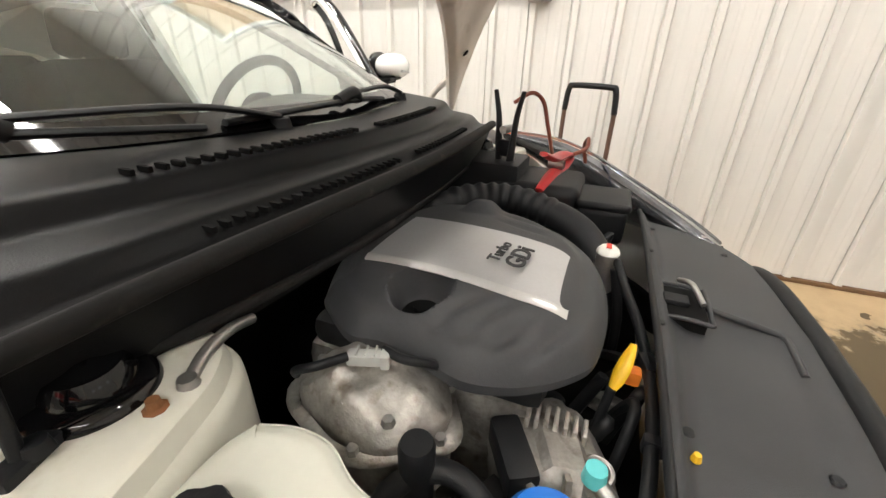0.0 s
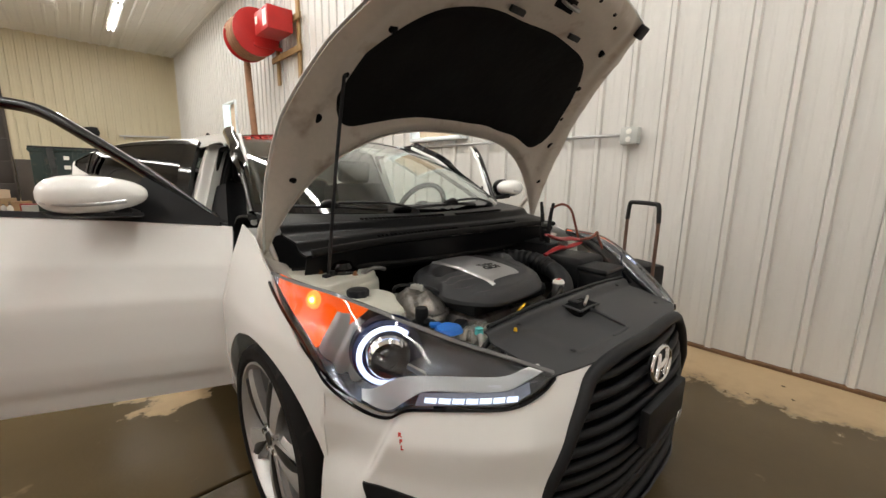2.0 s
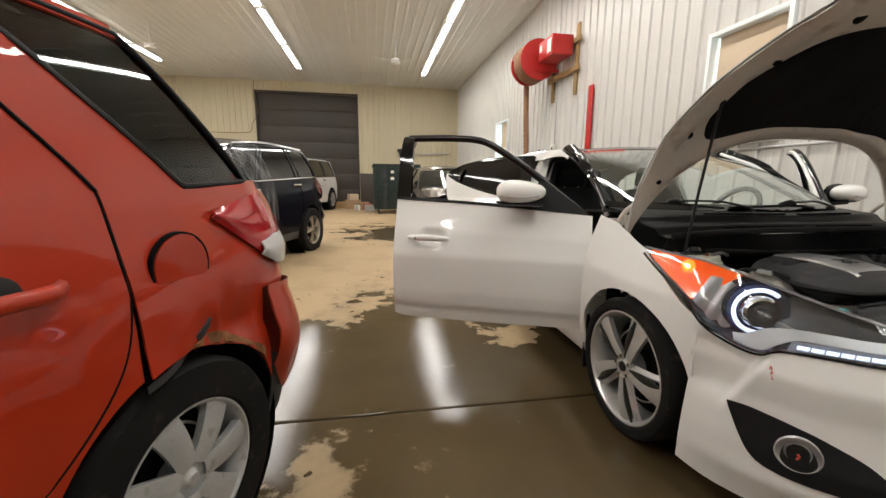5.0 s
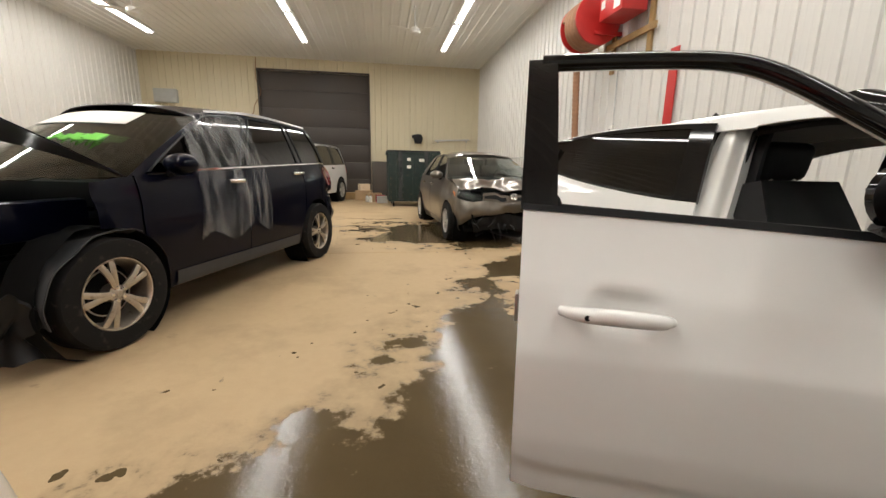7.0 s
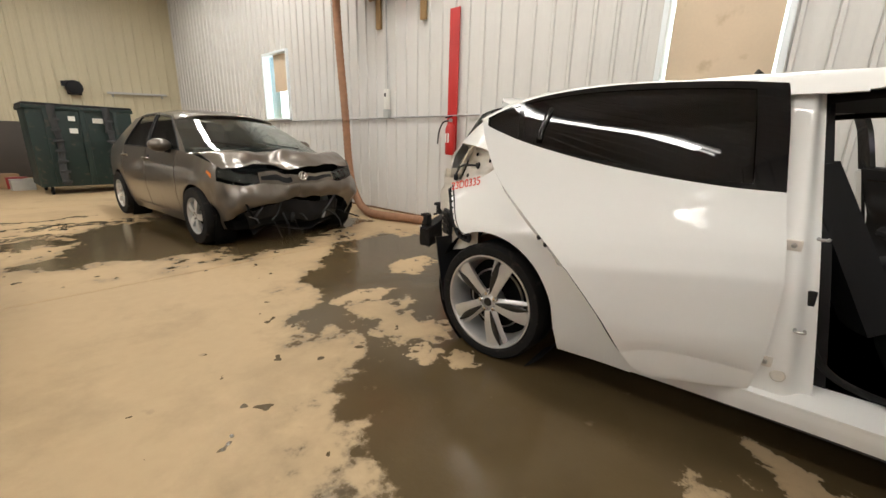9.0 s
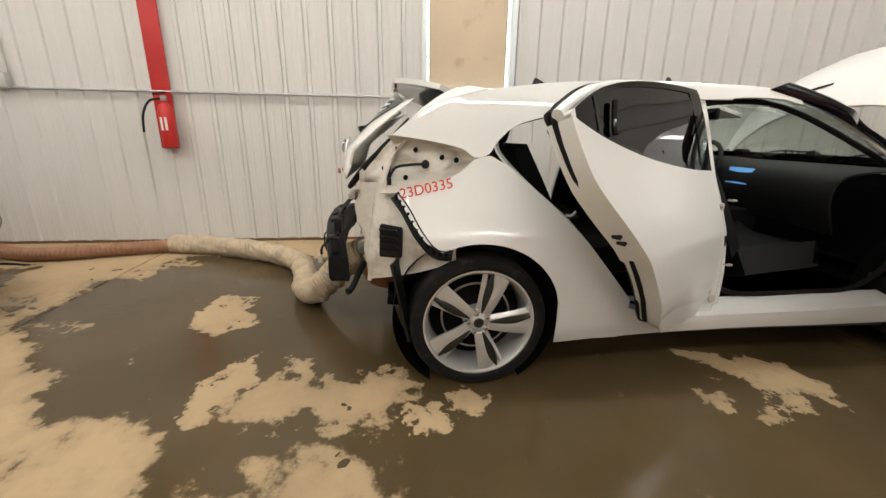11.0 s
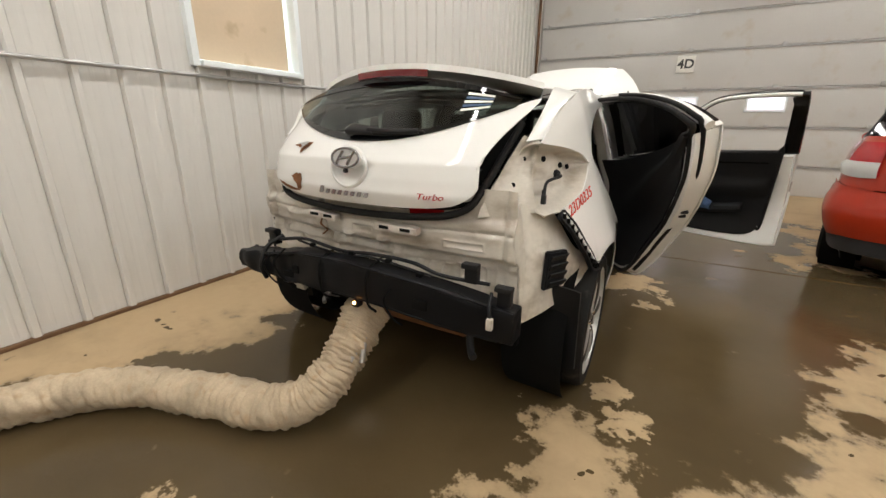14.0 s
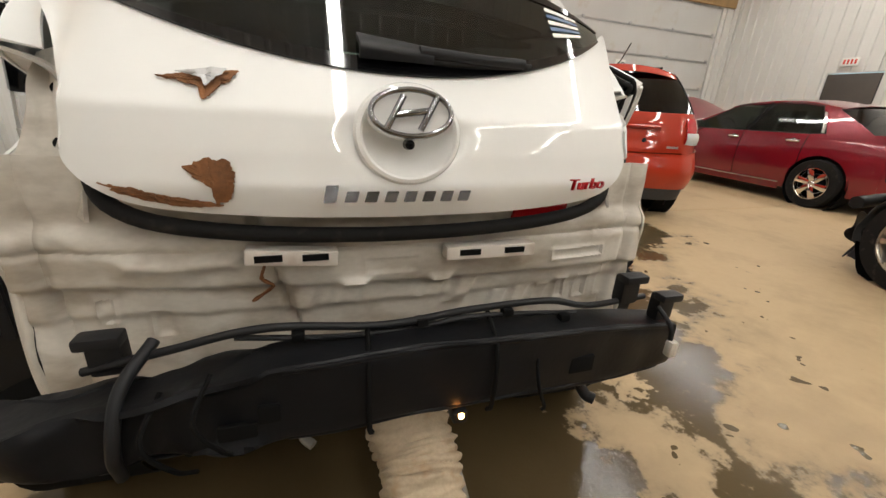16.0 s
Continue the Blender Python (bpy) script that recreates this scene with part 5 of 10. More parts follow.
def pad_uv(u, v):
    q = 2 * u - 1
    round_ = 0.16 * max(0, (abs(q) - 0.78) / 0.22) ** 2.2
    v0, v1 = 0.065 + 0.13 * abs(q) ** 4 + round_, 0.715 - 0.03 * abs(q) ** 6 - round_
    vv = v0 + (v1 - v0) * v
    x, d = hood_uv(0.5 + q * 0.5 * 0.82, vv, 0.008)
    return x, d


def pad_skin(u, v):
    x, d = pad_uv(u, v)
    e = min(1, min(u, 1 - u, v, 1 - v) * 14)
    return hood_pt(x, d, -0.021 - 0.016 * e - 0.006 * noise.noise(Vector((x * 6, d * 6, 1))))


grid("insulator_pad", pad_skin, 50, 40, "felt", hd, 0.008, flip=True, label="black felt insulation pad")
for q, v, r in ((-0.86, 0.30, 0.016), (0.86, 0.30, 0.016), (-0.80, 0.62, 0.014), (0.80, 0.62, 0.014), (-0.72, 0.80, 0.020), (0.72, 0.80, 0.020), (0.84, 0.45, 0.010), (-0.84, 0.45, 0.010), (-0.9, 0.12, 0.012), (0.9, 0.12, 0.012),
                (-0.5, 0.93, 0.008), (0.5, 0.93, 0.008), (-0.25, 0.93, 0.008), (0.25, 0.93, 0.008), (0.62, 0.9, 0.009), (-0.62, 0.9, 0.009)):
    p = inner_skin(0.5 + q / 2, v)
    lathe("access_hole", [(0, 0.0015), (1.0, 0.0015), (1.15, -0.002)], "black_matt", hd, face_frame(p, (0, HS, -HC)) @ Matrix.Diagonal((r, r, 1, 1)), n=16)
for q in (-0.3, 0.3):
    p = inner_skin(0.5 + q / 2, 0.745)
    block("pad_clip", tuple(p + np.array((0, 0.012, -0.014))), (0.07, 0.02, 0.012), "black_plastic", hd, bevel=0.004, rot=(HA, 0, 0))
p = inner_skin(0.5, 0.85)
sweep("striker", [p + np.array((-0.03, 0, 0)), p + np.array((-0.03, 0.03, -0.03)), p + np.array((0.03, 0.03, -0.03)), p + np.array((0.03, 0, 0))], 0.006, "steel", hd, n=16, sides=8)
block("striker_plate", tuple(p + np.array((0, 0.004, -0.004))), (0.10, 0.05, 0.006), "black_matt", hd, bevel=0.002, rot=(HA, 0, 0))
for sd in (-1, 1):
    p = inner_skin(0.5 + sd * 0.5 * 0.97, 0.985)
    block("bump_stop", tuple(p + np.array((-sd * 0.012, 0.004, -0.010))), (0.05, 0.05, 0.022), "black_plastic", hd, bevel=0.006, rot=(HA, 0, 0))
    # hood scoops on the outer skin
    a, b = hood_pt(sd * 0.43, 0.56, 0.002), hood_pt(sd * 0.22, 0.64, 0.002)
    sweep("hood_vent", [a, (a + b) / 2 + np.array((0, -0.02, 0.02)) * 0.3, b], 0.012, "black_plastic", hd, n=14, sides=8, flat=0.6)
    # hinge arms
    sweep("hinge_arm", [(sd * 0.765, 1.085, 0.86), (sd * 0.772, 1.06, 0.93), (sd * 0.765, 1.09, 1.0), (sd * 0.745, 1.16, 1.06)], 0.012, "white_inner", hd, n=18, sides=8)
    sweep("hinge_arm", [(sd * 0.745, 1.14, 0.86), (sd * 0.755, 1.10, 0.93), (sd * 0.76, 1.10, 0.99)], 0.010, "white_inner", hd, n=14, sides=8)
sweep("prop_rod", [(0.670, 1.386, 0.850), (0.644, 1.408, 1.19), (0.610, 1.43, 1.525)], 0.0058, "black_plastic", car, n=8, sides=8, label="thin black prop rod")

# windscreen, cowl, roof
def ws_base(x):
    return np.array((x, 1.215 - 0.34 * x * x - 0.45 * x ** 4, 1.005 + 0.01 * abs(x)))


def ws_top(x):
    return np.array((x, 0.17 - 0.22 * x * x, 1.392 - 0.10 * x * x))


def screen(u, v, lift=0.0):
    q = 2 * u - 1
    a, b = ws_base(q * 0.735), ws_top(q * 0.585)
    p = a + (b - a) * v
    p[2] += 0.045 * math.sin(math.pi * v) + lift
    p[1] += 0.02 * math.sin(math.pi * v)
    return p


wsg = grid("windscreen", screen, 40, 24, "glass_clear", car, 0.005, label="windscreen with red marker numbers and a paper")
wsg.visible_shadow = False
for sd in (0, 1):
    q_ = 1 if sd else -1
    pil = line([(0.0, 0.90), (0.35, 0.70), (0.7, 0.46), (1.0, 0.24)])
    pilz = line([(0.0, 0.985), (0.35, 1.125), (0.7, 1.285), (1.0, 1.372)])

    def pillar(u, v):
        a = screen(sd, v, 0.010) + np.array((q_ * 0.004, 0, 0))
        b = hb.at(SY_(pil(v)), pilz(v), -0.022, q_)
        p = a + (b - a) * u
        p[2] += 0.012 * math.sin(math.pi * u)
        p[0] += q_ * 0.010 * math.sin(math.pi * u)
        return p
    grid("a_pillar", pillar, 8, 26, "black_gloss", car, 0.03, flip=(sd == 1))
    sweep("pillar_edge", [pillar(1.0, v) + np.array((-q_ * 0.02, -0.004, -0.012)) for v in np.linspace(0, 1, 14)], 0.012, "white_paint", car, n=30, sides=8)
grid("glass_border", lambda u, v: screen(u, 0.93 + 0.07 * v, 0.004), 40, 3, "black_gloss", car, 0.004)
grid("glass_border", lambda u, v: screen(u, 0.055 * v, 0.004), 40, 3, "black_gloss", car, 0.004)
# paper behind the glass and marker writing at its top
grid("paper_sheet", lambda u, v: screen(0.30 + 0.17 * u, 0.62 + 0.19 * v, -0.012), 8, 6, "paper", car, 0.001, label="white paper lying behind the windscreen")
for k in range(9):
    grid("writing_bar", lambda u, v: screen(0.32 + 0.0135 * (k + 0.6 * u), 0.69 + 0.05 * v, -0.006), 2, 2, "ink_dark", car, 0.0006)


def on_screen(text, u0, u1, v0, size, mat):
    p, q, r = screen(u0, v0, 0.008), screen(u1, v0, 0.008), screen((u0 + u1) / 2, v0 + 0.05, 0.008)
    x = Vector(q - p).normalized()
    y = Vector(r - (p + q) / 2)
    y = (y - x * y.dot(x)).normalized()
    z = x.cross(y)
    m = Matrix.Translation(Vector((p + q) / 2)) @ Matrix((x, y, z)).transposed().to_4x4()
    return words("lettering", text, size, mat, m, car, "red marker number on the glass")


on_screen("23D0335", 0.93, 0.72, 0.90, 0.085, "ink_red")

# cowl with its slots and seal
def cowl(u, v):
    x = (2 * u - 1) * 0.735
    a = ws_base(x) + np.array((0, 0.005, 0.004))
    b = np.array((x * 0.985, 1.438 - 0.17 * x * x, 0.946 - 0.035 * abs(x / 0.73) ** 3))
    p = a + (b - a) * v
    p[2] += 0.030 * sg((v - 0.56) * 60) + 0.026 * sg((v - 0.86) * 60) - 0.056 * (1 - v)
    return p


grid("cowl", cowl, 60, 46, "cowl_black", car, 0.006, label="black plastic cowl under the windscreen")
sweep("cowl_seal", [cowl(u, 1.0) + np.array((0, 0.006, 0.006)) for u in np.linspace(0.01, 0.99, 24)], 0.013, "rubber", car, n=60, sides=10)
for row, v0 in ((0, 0.44), (1, 0.83)):
    for k in range(46):
        u = 0.30 + 0.0115 * k
        if 19 < k < 24:
            continue
        p = cowl(u, v0) + np.array((0, 0, 0.0045))
        q = cowl(u, v0 + 0.075) + np.array((0, 0, 0.0045))
        c = (p + q) / 2
        if k == 0 and row == 0:
            slot = block("slot", (0, 0, 0), (0.0055, 0.020, 0.007), "black_matt", car, bevel=0)
            slot.matrix_basis = pose(*c)
        else:
            s2 = new("slot", slot.data)
            s2.parent = car
            s2.matrix_basis = pose(*c)
grid("cowl_front", lambda u, v: cowl(u, 1.0) + np.array((0, -0.035 * v, -0.012 - 0.10 * v)), 50, 8, "cowl_black", car, 0.006)
sweep("cowl_lip", [(0.73, 1.235, 0.846), (0.62, 1.292, 0.850), (0.51, 1.372, 0.856), (0.2, 1.405, 0.850), (-0.1, 1.40, 0.85), (-0.4, 1.37, 0.845), (-0.68, 1.27, 0.835)], 0.009, "rubber", car, n=50, sides=8)
for sd in (1, -1):
    grid("cowl_end", lambda u, v: np.array((sd * (0.60 + 0.14 * u), 1.02 + 0.22 * v, 0.955 - 0.10 * v - 0.03 * u)), 8, 8, "cowl_black", car, 0.006)


def wiper(pivot, joint, tail_end, tip, lab):
    w = thing("wiper", lab, "")
    w.parent = car
    p, j, a, b = (np.array(q) for q in (pivot, joint, tail_end, tip))
    lathe("pivot", [(0, 0.03), (0.016, 0.028), (0.022, 0)], "black_plastic", w, pose(p[0], p[1], p[2] - 0.03), n=16)
    sweep("arm", [p, p * 0.6 + j * 0.4 + np.array((0, 0, 0.020)), j + np.array((0, 0, 0.012))], 0.009, "black_plastic", w, n=16, sides=8, flat=0.6)
    sweep("joint", [j + (a - j) * 0.12, j + np.array((0, 0, 0.012)), j + (b - j) * 0.16], 0.014, "black_plastic", w, n=12, sides=8)
    sweep("blade", [a, j + np.array((0, 0, -0.004)), b], 0.009, "black_plastic", w, n=24, sides=8, flat=0.7)


wiper((-0.40, 1.145, 1.035), (-0.066, 1.205, 1.045), (-0.26, 1.165, 1.028), (0.26, 1.180, 1.030), "black wiper at rest")
wiper((0.16, 1.200, 1.030), (0.530, 1.135, 1.050), (0.30, 1.185, 1.028), (0.70, 1.045, 1.050), "black wiper at rest")


def roof(u, v):
    x = (2 * u - 1) * (0.585 - 0.07 * v)
    y = 0.165 + v * (-1.46 - 0.165) - 0.22 * x * x * (1 - v)
    z = 1.392 + 0.03 * math.sin(math.pi * min(1, v * 1.15)) - 0.055 * v ** 2.4 - (0.10 + 0.05 * v) * x * x
    return np.array((x, y, z))


grid("roof", roof, 30, 40, "black_gloss", car, 0.01, label="black glass roof")
for sd in (0, 1):
    q = 1 if sd else -1

    def rail(u, v):
        y = 0.24 + u * (-1.50 - 0.24)
        a = roof(sd, min(1, u))
        b = hb.at(SY_(y), float(np.interp(-y, [-0.24, -0.1, 0.4, 0.95, 1.3, 1.5], [1.352, 1.378, 1.392, 1.368, 1.325, 1.278])), 0.0, q)
        p = a * (1 - v) + b * v
        p[2] += 0.010 * math.sin(math.pi * v)
        return p
    grid("roof_side", lambda u, v: rail(u, 0.60 + 0.40 * v), 50, 5, "white_paint", car, 0.008, flip=(sd == 0))
    grid("roof_edge", lambda u, v: rail(u, 0.60 * v), 50, 5, "black_gloss", car, 0.008, flip=(sd == 0))
an = grid("antenna", lambda u, v: np.array((0.03 + 0.016 * math.sin(2 * math.pi * u) * (1 - v), -0.82 + 0.075 * math.cos(2 * math.pi * u) * (1 - v) - 0.045 * v, 1.408 + 0.062 * v)), 16, 6, "black_gloss", car, 0.002, label="black shark fin antenna")

# spoiler, tailgate
def spoiler(u, v):
    x = (2 * u - 1) * (0.55 + 0.045 * v)
    y = -1.38 - 0.325 * v + 0.60 * x * x * v
    z = 1.372 + 0.033 * v - (0.26 - 0.05 * v) * x * x
    return np.array((x, y, z))


grid("spoiler", spoiler, 40, 12, "white_paint", car, 0.024, label="white roof spoiler")
grid("brake_light", lambda u, v: spoiler(0.5 + 0.30 * (u - 0.5), 1.0) + np.array((0, -0.004, 0.002 - 0.026 * v)), 20, 3, "brake_lens", car, 0.012, flip=True, label="dark red high brake light")

tg_y = line([(0.86, -1.955), (0.90, -1.972), (0.95, -1.985), (1.0, -1.978), (1.06, -1.962), (1.12, -1.905), (1.2, -1.83), (1.3, -1.735), (1.36, -1.68)])


def tail(x, z, off=0.0):
    return np.array((x, tg_y(z) + 0.20 * x * x + 0.75 * max(0, abs(x) - 0.34) ** 2 - off, z))


tgt = thing("tailgate", "white tailgate with torn rusty corner and badges", "")
tgt.parent = car
zg = lambda x: 1.135 + 0.42 * x * x
T_LO = [(0, 0.892), (0.20, 0.895), (0.36, 0.906), (0.45, 0.926), (0.512, 0.978), (0.502, 1.04), (0.535, 1.14), (0.62, 1.272)]
T_UP = [(0, 1.135), (0.20, 1.150), (0.34, 1.180), (0.42, 1.205), (0.48, 1.230), (0.54, 1.255), (0.59, 1.278), (0.625, 1.290)]


def tail_panel(u, v):
    q = 2 * u - 1
    f = between(T_LO, T_UP, 40)
    x, z = f(abs(q), v)
    off = 0.004 * math.exp(-((z - 0.930) / 0.03) ** 2)
    if q < 0:
        x = -x
        hurt = math.exp(-((abs(q) - 0.80) / 0.16) ** 2)
        off += hurt * (0.022 * noise.noise(Vector((x * 9, z * 11, 3))) - 0.014)
    # round recess of the badge
    r = math.hypot(x / 0.088, (z - 1.035) / 0.075)
    off -= 0.022 * sg((r - 0.9) * 14) * max(0, min(1, (1.06 - z) / 0.03 + 0.2))
    return tail(x, z, off)


TF = between(T_LO, T_UP, 40)
grid("tail_skin", tail_panel, 110, 40, "white_paint", tgt, 0.006, flip=False)
glo = lambda q: (q * 0.475, zg(q * 0.475))


def rear_glass(u, v):
    q = 2 * u - 1
    x = q * 0.555
    z0, z1 = zg(x) - 0.006, 1.378 - 0.30 * x * x
    return tail(x * (1 + 0.02 * v), z0 + (max(z1, z0 + 0.012) - z0) * v, 0.004)


rg = grid("rear_window", rear_glass, 40, 16, "glass_smoke", tgt, 0.004, label="tinted rear window with reflections")
grid("window_border", lambda u, v: rear_glass(u, 0.88 + 0.12 * v) - np.array((0, 0.003, 0)), 40, 4, "black_gloss", tgt, 0.003)
grid("window_border", lambda u, v: rear_glass(u, 0.10 * v) - np.array((0, 0.003, 0)), 40, 3, "black_gloss", tgt, 0.003)
# flag sticker of stripes in the window's corner
for k in range(5):
    grid("sticker_bar", lambda u, v: rear_glass(0.83 + 0.09 * u, 0.36 + 0.10 * (k + 0.6 * v)) - np.array((0, 0.005, 0)), 6, 2, "paper" if k % 2 == 0 else "blue_trim", tgt, 0.0008)
rw = thing("rear_wiper", "black rear wiper lying on the glass", "")
rw.parent = car
grid("wiper_cover", lambda u, v: tail(-0.075 + 0.13 * u, 1.150 + 0.045 * (1 - 0.3 * u) * v, 0.02 + 0.028 * math.sin(math.pi * v) * (1 - 0.4 * u)), 12, 10, "black_plastic", rw, 0.01)
sweep("wiper_arm", [tail(0.03, 1.170, 0.034), tail(0.14, 1.166, 0.030), tail(0.25, 1.168, 0.020)], 0.010, "black_plastic", rw, n=16, sides=8)
sweep("wiper_blade", [tail(-0.02, 1.158, 0.018), tail(0.12, 1.155, 0.020), tail(0.27, 1.165, 0.014)], 0.006, "rubber", rw, n=16, sides=8)
bm_ = face_frame(tail(-0.005, 1.068, 0.034), (0, -1, 0.22))
badge(tgt, bm_, 0.066, 0.036, "badge_chrome", w=0.0046)
lathe("badge_dish", [(0.076, 0.001), (0.080, 0.005), (0.086, 0.003), (0.090, -0.006)], "white_paint", tgt, face_frame(tail(-0.005, 1.035, 0.010), (0, -1, 0.15)) @ Matrix.Diagonal((1.02, 0.92, 1, 1)), n=48)
lathe("badge_shield", [(0, 0.006), (0.7, 0.004), (1.0, -0.002), (1.02, -0.2)], "white_paint", tgt, bm_ @ pose(0, 0, -0.006) @ Matrix.Diagonal((0.070, 0.039, 0.06, 1)), n=40)
lathe("camera", [(0, 0.012), (0.008, 0.011), (0.010, 0.0)], "black_gloss", tgt, face_frame(tail(-0.008, 1.020, 0.012), (0, -1, 0)), n=16)
for k in range(8):
    wd, hh_ = 0.020, 0.028 if k == 0 else 0.018
    lm_ = face_frame(tail(-0.138 + 0.0325 * k, 0.926 + hh_ / 2, 0.016), (0, -1, 0.12))
    plate("script_bar", [(-wd / 2, -hh_ / 2), (wd / 2, -hh_ / 2), (wd / 2 + 0.006, hh_ / 2), (-wd / 2 + 0.006, hh_ / 2)], 0.004, "badge_chrome", lm_, tgt, "chrome script bar", 0.001)
words("lettering", "Turbo", 0.05, "red_lens", face_frame(tail(0.362, 0.950, 0.022), (0.22, -1, 0.12)) @ Matrix.Diagonal((0.80, 0.62, 1, 1)), tgt, "red script letters", depth=0.003, shear=0.25, bold=0.0)
# rust where the paint is torn off
for pts in (((-0.378, 1.101), (-0.335, 1.108), (-0.30, 1.114), (-0.262, 1.116), (-0.268, 1.100), (-0.284, 1.094), (-0.300, 1.074), (-0.312, 1.068), (-0.318, 1.088), (-0.345, 1.096)),
            ((-0.345, 0.976), (-0.312, 0.992), (-0.276, 0.986), (-0.270, 0.955), (-0.284, 0.924), (-0.304, 0.916), (-0.308, 0.945), (-0.328, 0.960)),
            ((-0.462, 0.948), (-0.42, 0.942), (-0.38, 0.934), (-0.335, 0.926), (-0.290, 0.918), (-0.335, 0.914), (-0.40, 0.922), (-0.45, 0.936))):
    cx, cz = np.mean(pts, axis=0)

    def torn(u, v):
        a = 2 * math.pi * u
        i = u * len(pts)
        p0, p1 = np.array(pts[int(i) % len(pts)]), np.array(pts[(int(i) + 1) % len(pts)])
        e = p0 + (p1 - p0) * (i - int(i))
        k = v * (0.95 + 0.16 * noise.noise(Vector((math.cos(a) * 3.5, math.sin(a) * 3.5, cx * 20))) + 0.10 * noise.noise(Vector((math.cos(a) * 11, math.sin(a) * 11, 3))))
        x, z = cx + (e[0] - cx) * k, cz + (e[1] - cz) * k
        b = min(range(0, 41), key=lambda j: abs(TF(j / 40, 0.5)[0] - abs(x))) / 40
        lo_, up_ = TF(b, 0.0)[1], TF(b, 1.0)[1]
        q = tail_panel(0.5 - 0.5 * b, min(1, max(0, (z - lo_) / (up_ - lo_))))
        return np.array((x, q[1] - 0.004, z))
    grid("rust_patch", torn, 90, 6, "rust", tgt, 0.002, flip=True)
    if cz > 1.0:
        grid("bare_metal", lambda u, v: torn(u, 0.62 * v) + np.array((0.004, -0.003, 0.010)), 60, 4, "galvanised", tgt, 0.001, flip=True)

# bare rear panel with its pressings
# (x, z, half width, half height, depth of the recess, depth of the raised rim)
BOX = [(0.452, 0.763, 0.078, 0.013, 0.004, 0.006), (-0.534, 0.688, 0.015, 0.028, 0.0, 0.006), (0.512, 0.648, 0.020, 0.034, 0.004, 0.007), (0.44, 0.652, 0.016, 0.030, 0.0, 0.007), (0.585, 0.66, 0.014, 0.05, 0.006, 0.005),
       (-0.015, 0.772, 0.055, 0.018, 0.003, 0.003), (-0.388, 0.792, 0.090, 0.010, -0.010, 0.0), (-0.43, 0.745, 0.075, 0.022, 0.006, 0.0), (0.08, 0.712, 0.024, 0.030, -0.018, 0.0), (0.15, 0.690, 0.022, 0.034, -0.018, 0.0), (-0.10, 0.714, 0.026, 0.030, -0.018, 0.0),
       (-0.19, 0.70, 0.020, 0.03, -0.016, 0.0), (0.249, 0.640, 0.018, 0.028, -0.012, 0.003), (0.31, 0.642, 0.018, 0.028, -0.012, 0.003), (0.372, 0.645, 0.018, 0.028, -0.012, 0.003), (-0.45, 0.655, 0.02, 0.03, 0.008, 0.004), (0.55, 0.815, 0.05, 0.012, 0.006, 0.0)]


def rear_panel(u, v):
    x = (2 * u - 1) * (0.66 - 0.02 * v)
    z0 = 0.545 - 0.085 * sg(-(abs(x) - 0.53) * 40)
    z = z0 + (0.975 - z0) * v
    y = -1.905 + 0.11 * x * x
    for bx, bz, rx, rz, rec, rim in BOX:
        if abs(x - bx) > rx + 0.05 or abs(z - bz) > rz + 0.05:
            continue
        sx = x - bx - (0.35 * (z - bz) if rec < -0.011 else 0)
        d = max(abs(sx) - rx, abs(z - bz) - rz)
        y += rec * sg(d * 330) - rim * math.exp(-(d / 0.0042) ** 2)
    zl = 0.735 - 0.022 * (x + 0.25)
    y += 0.028 * sg((z - zl) * 300) + 0.014 * sg((z - 0.675) * 260) + 0.022 * sg(-(z - 0.855) * 160) + 0.006 * math.exp(-((z - 0.815) / 0.006) ** 2)
    # upright folds towards the corners
    y -= 0.014 * sg(-(abs(x) - 0.615) * 260) - 0.006 * math.exp(-((abs(x) - 0.60) / 0.006) ** 2)
    if x < -0.20:
        k = min(1, (-0.20 - x) / 0.2)
        n1 = noise.noise(Vector((x * 7, z * 6, 9)))
        y -= k * (0.018 * n1 + 0.014 * (0.35 - min(0.35, abs(noise.noise(Vector((x * 5 + z * 3, z * 5, 2)))) * 2)))
        y += 0.020 * math.exp(-((x + 0.235 + 0.25 * (z - 0.75)) / 0.010) ** 2)
    return np.array((x, y + 0.0022 * noise.noise(Vector((x * 20, z * 20, 5))), z))


grid("rear_panel", rear_panel, 230, 105, "panel_dirt_shade", car, 0.006, label="bare dirty white rear body panel, crumpled at one end")
sweep("rust_seam", [rear_panel(0.5 + 0.5 * x_ / 0.65, v_) + np.array((0, -0.004, 0)) for x_, v_ in ((-0.262, 0.62), (-0.256, 0.56), (-0.262, 0.50), (-0.245, 0.46), (-0.250, 0.42), (-0.285, 0.36))], 0.0045, "rust", car, n=24, sides=6, rad=lambda u, a: 0.6 + 0.8 * abs(noise.noise(Vector((u * 14, 0, 1)))))
sweep("trunk_seal", [(-0.56, -1.62, 1.20), (-0.532, -1.74, 1.08), (-0.508, -1.84, 0.98), (-0.46, -1.905, 0.90), (-0.30, -1.935, 0.865), (0.0, -1.945, 0.852), (0.30, -1.935, 0.865), (0.46, -1.905, 0.90), (0.508, -1.84, 0.98), (0.532, -1.74, 1.08), (0.56, -1.62, 1.20)], 0.014, "rubber", car, n=70, sides=10)
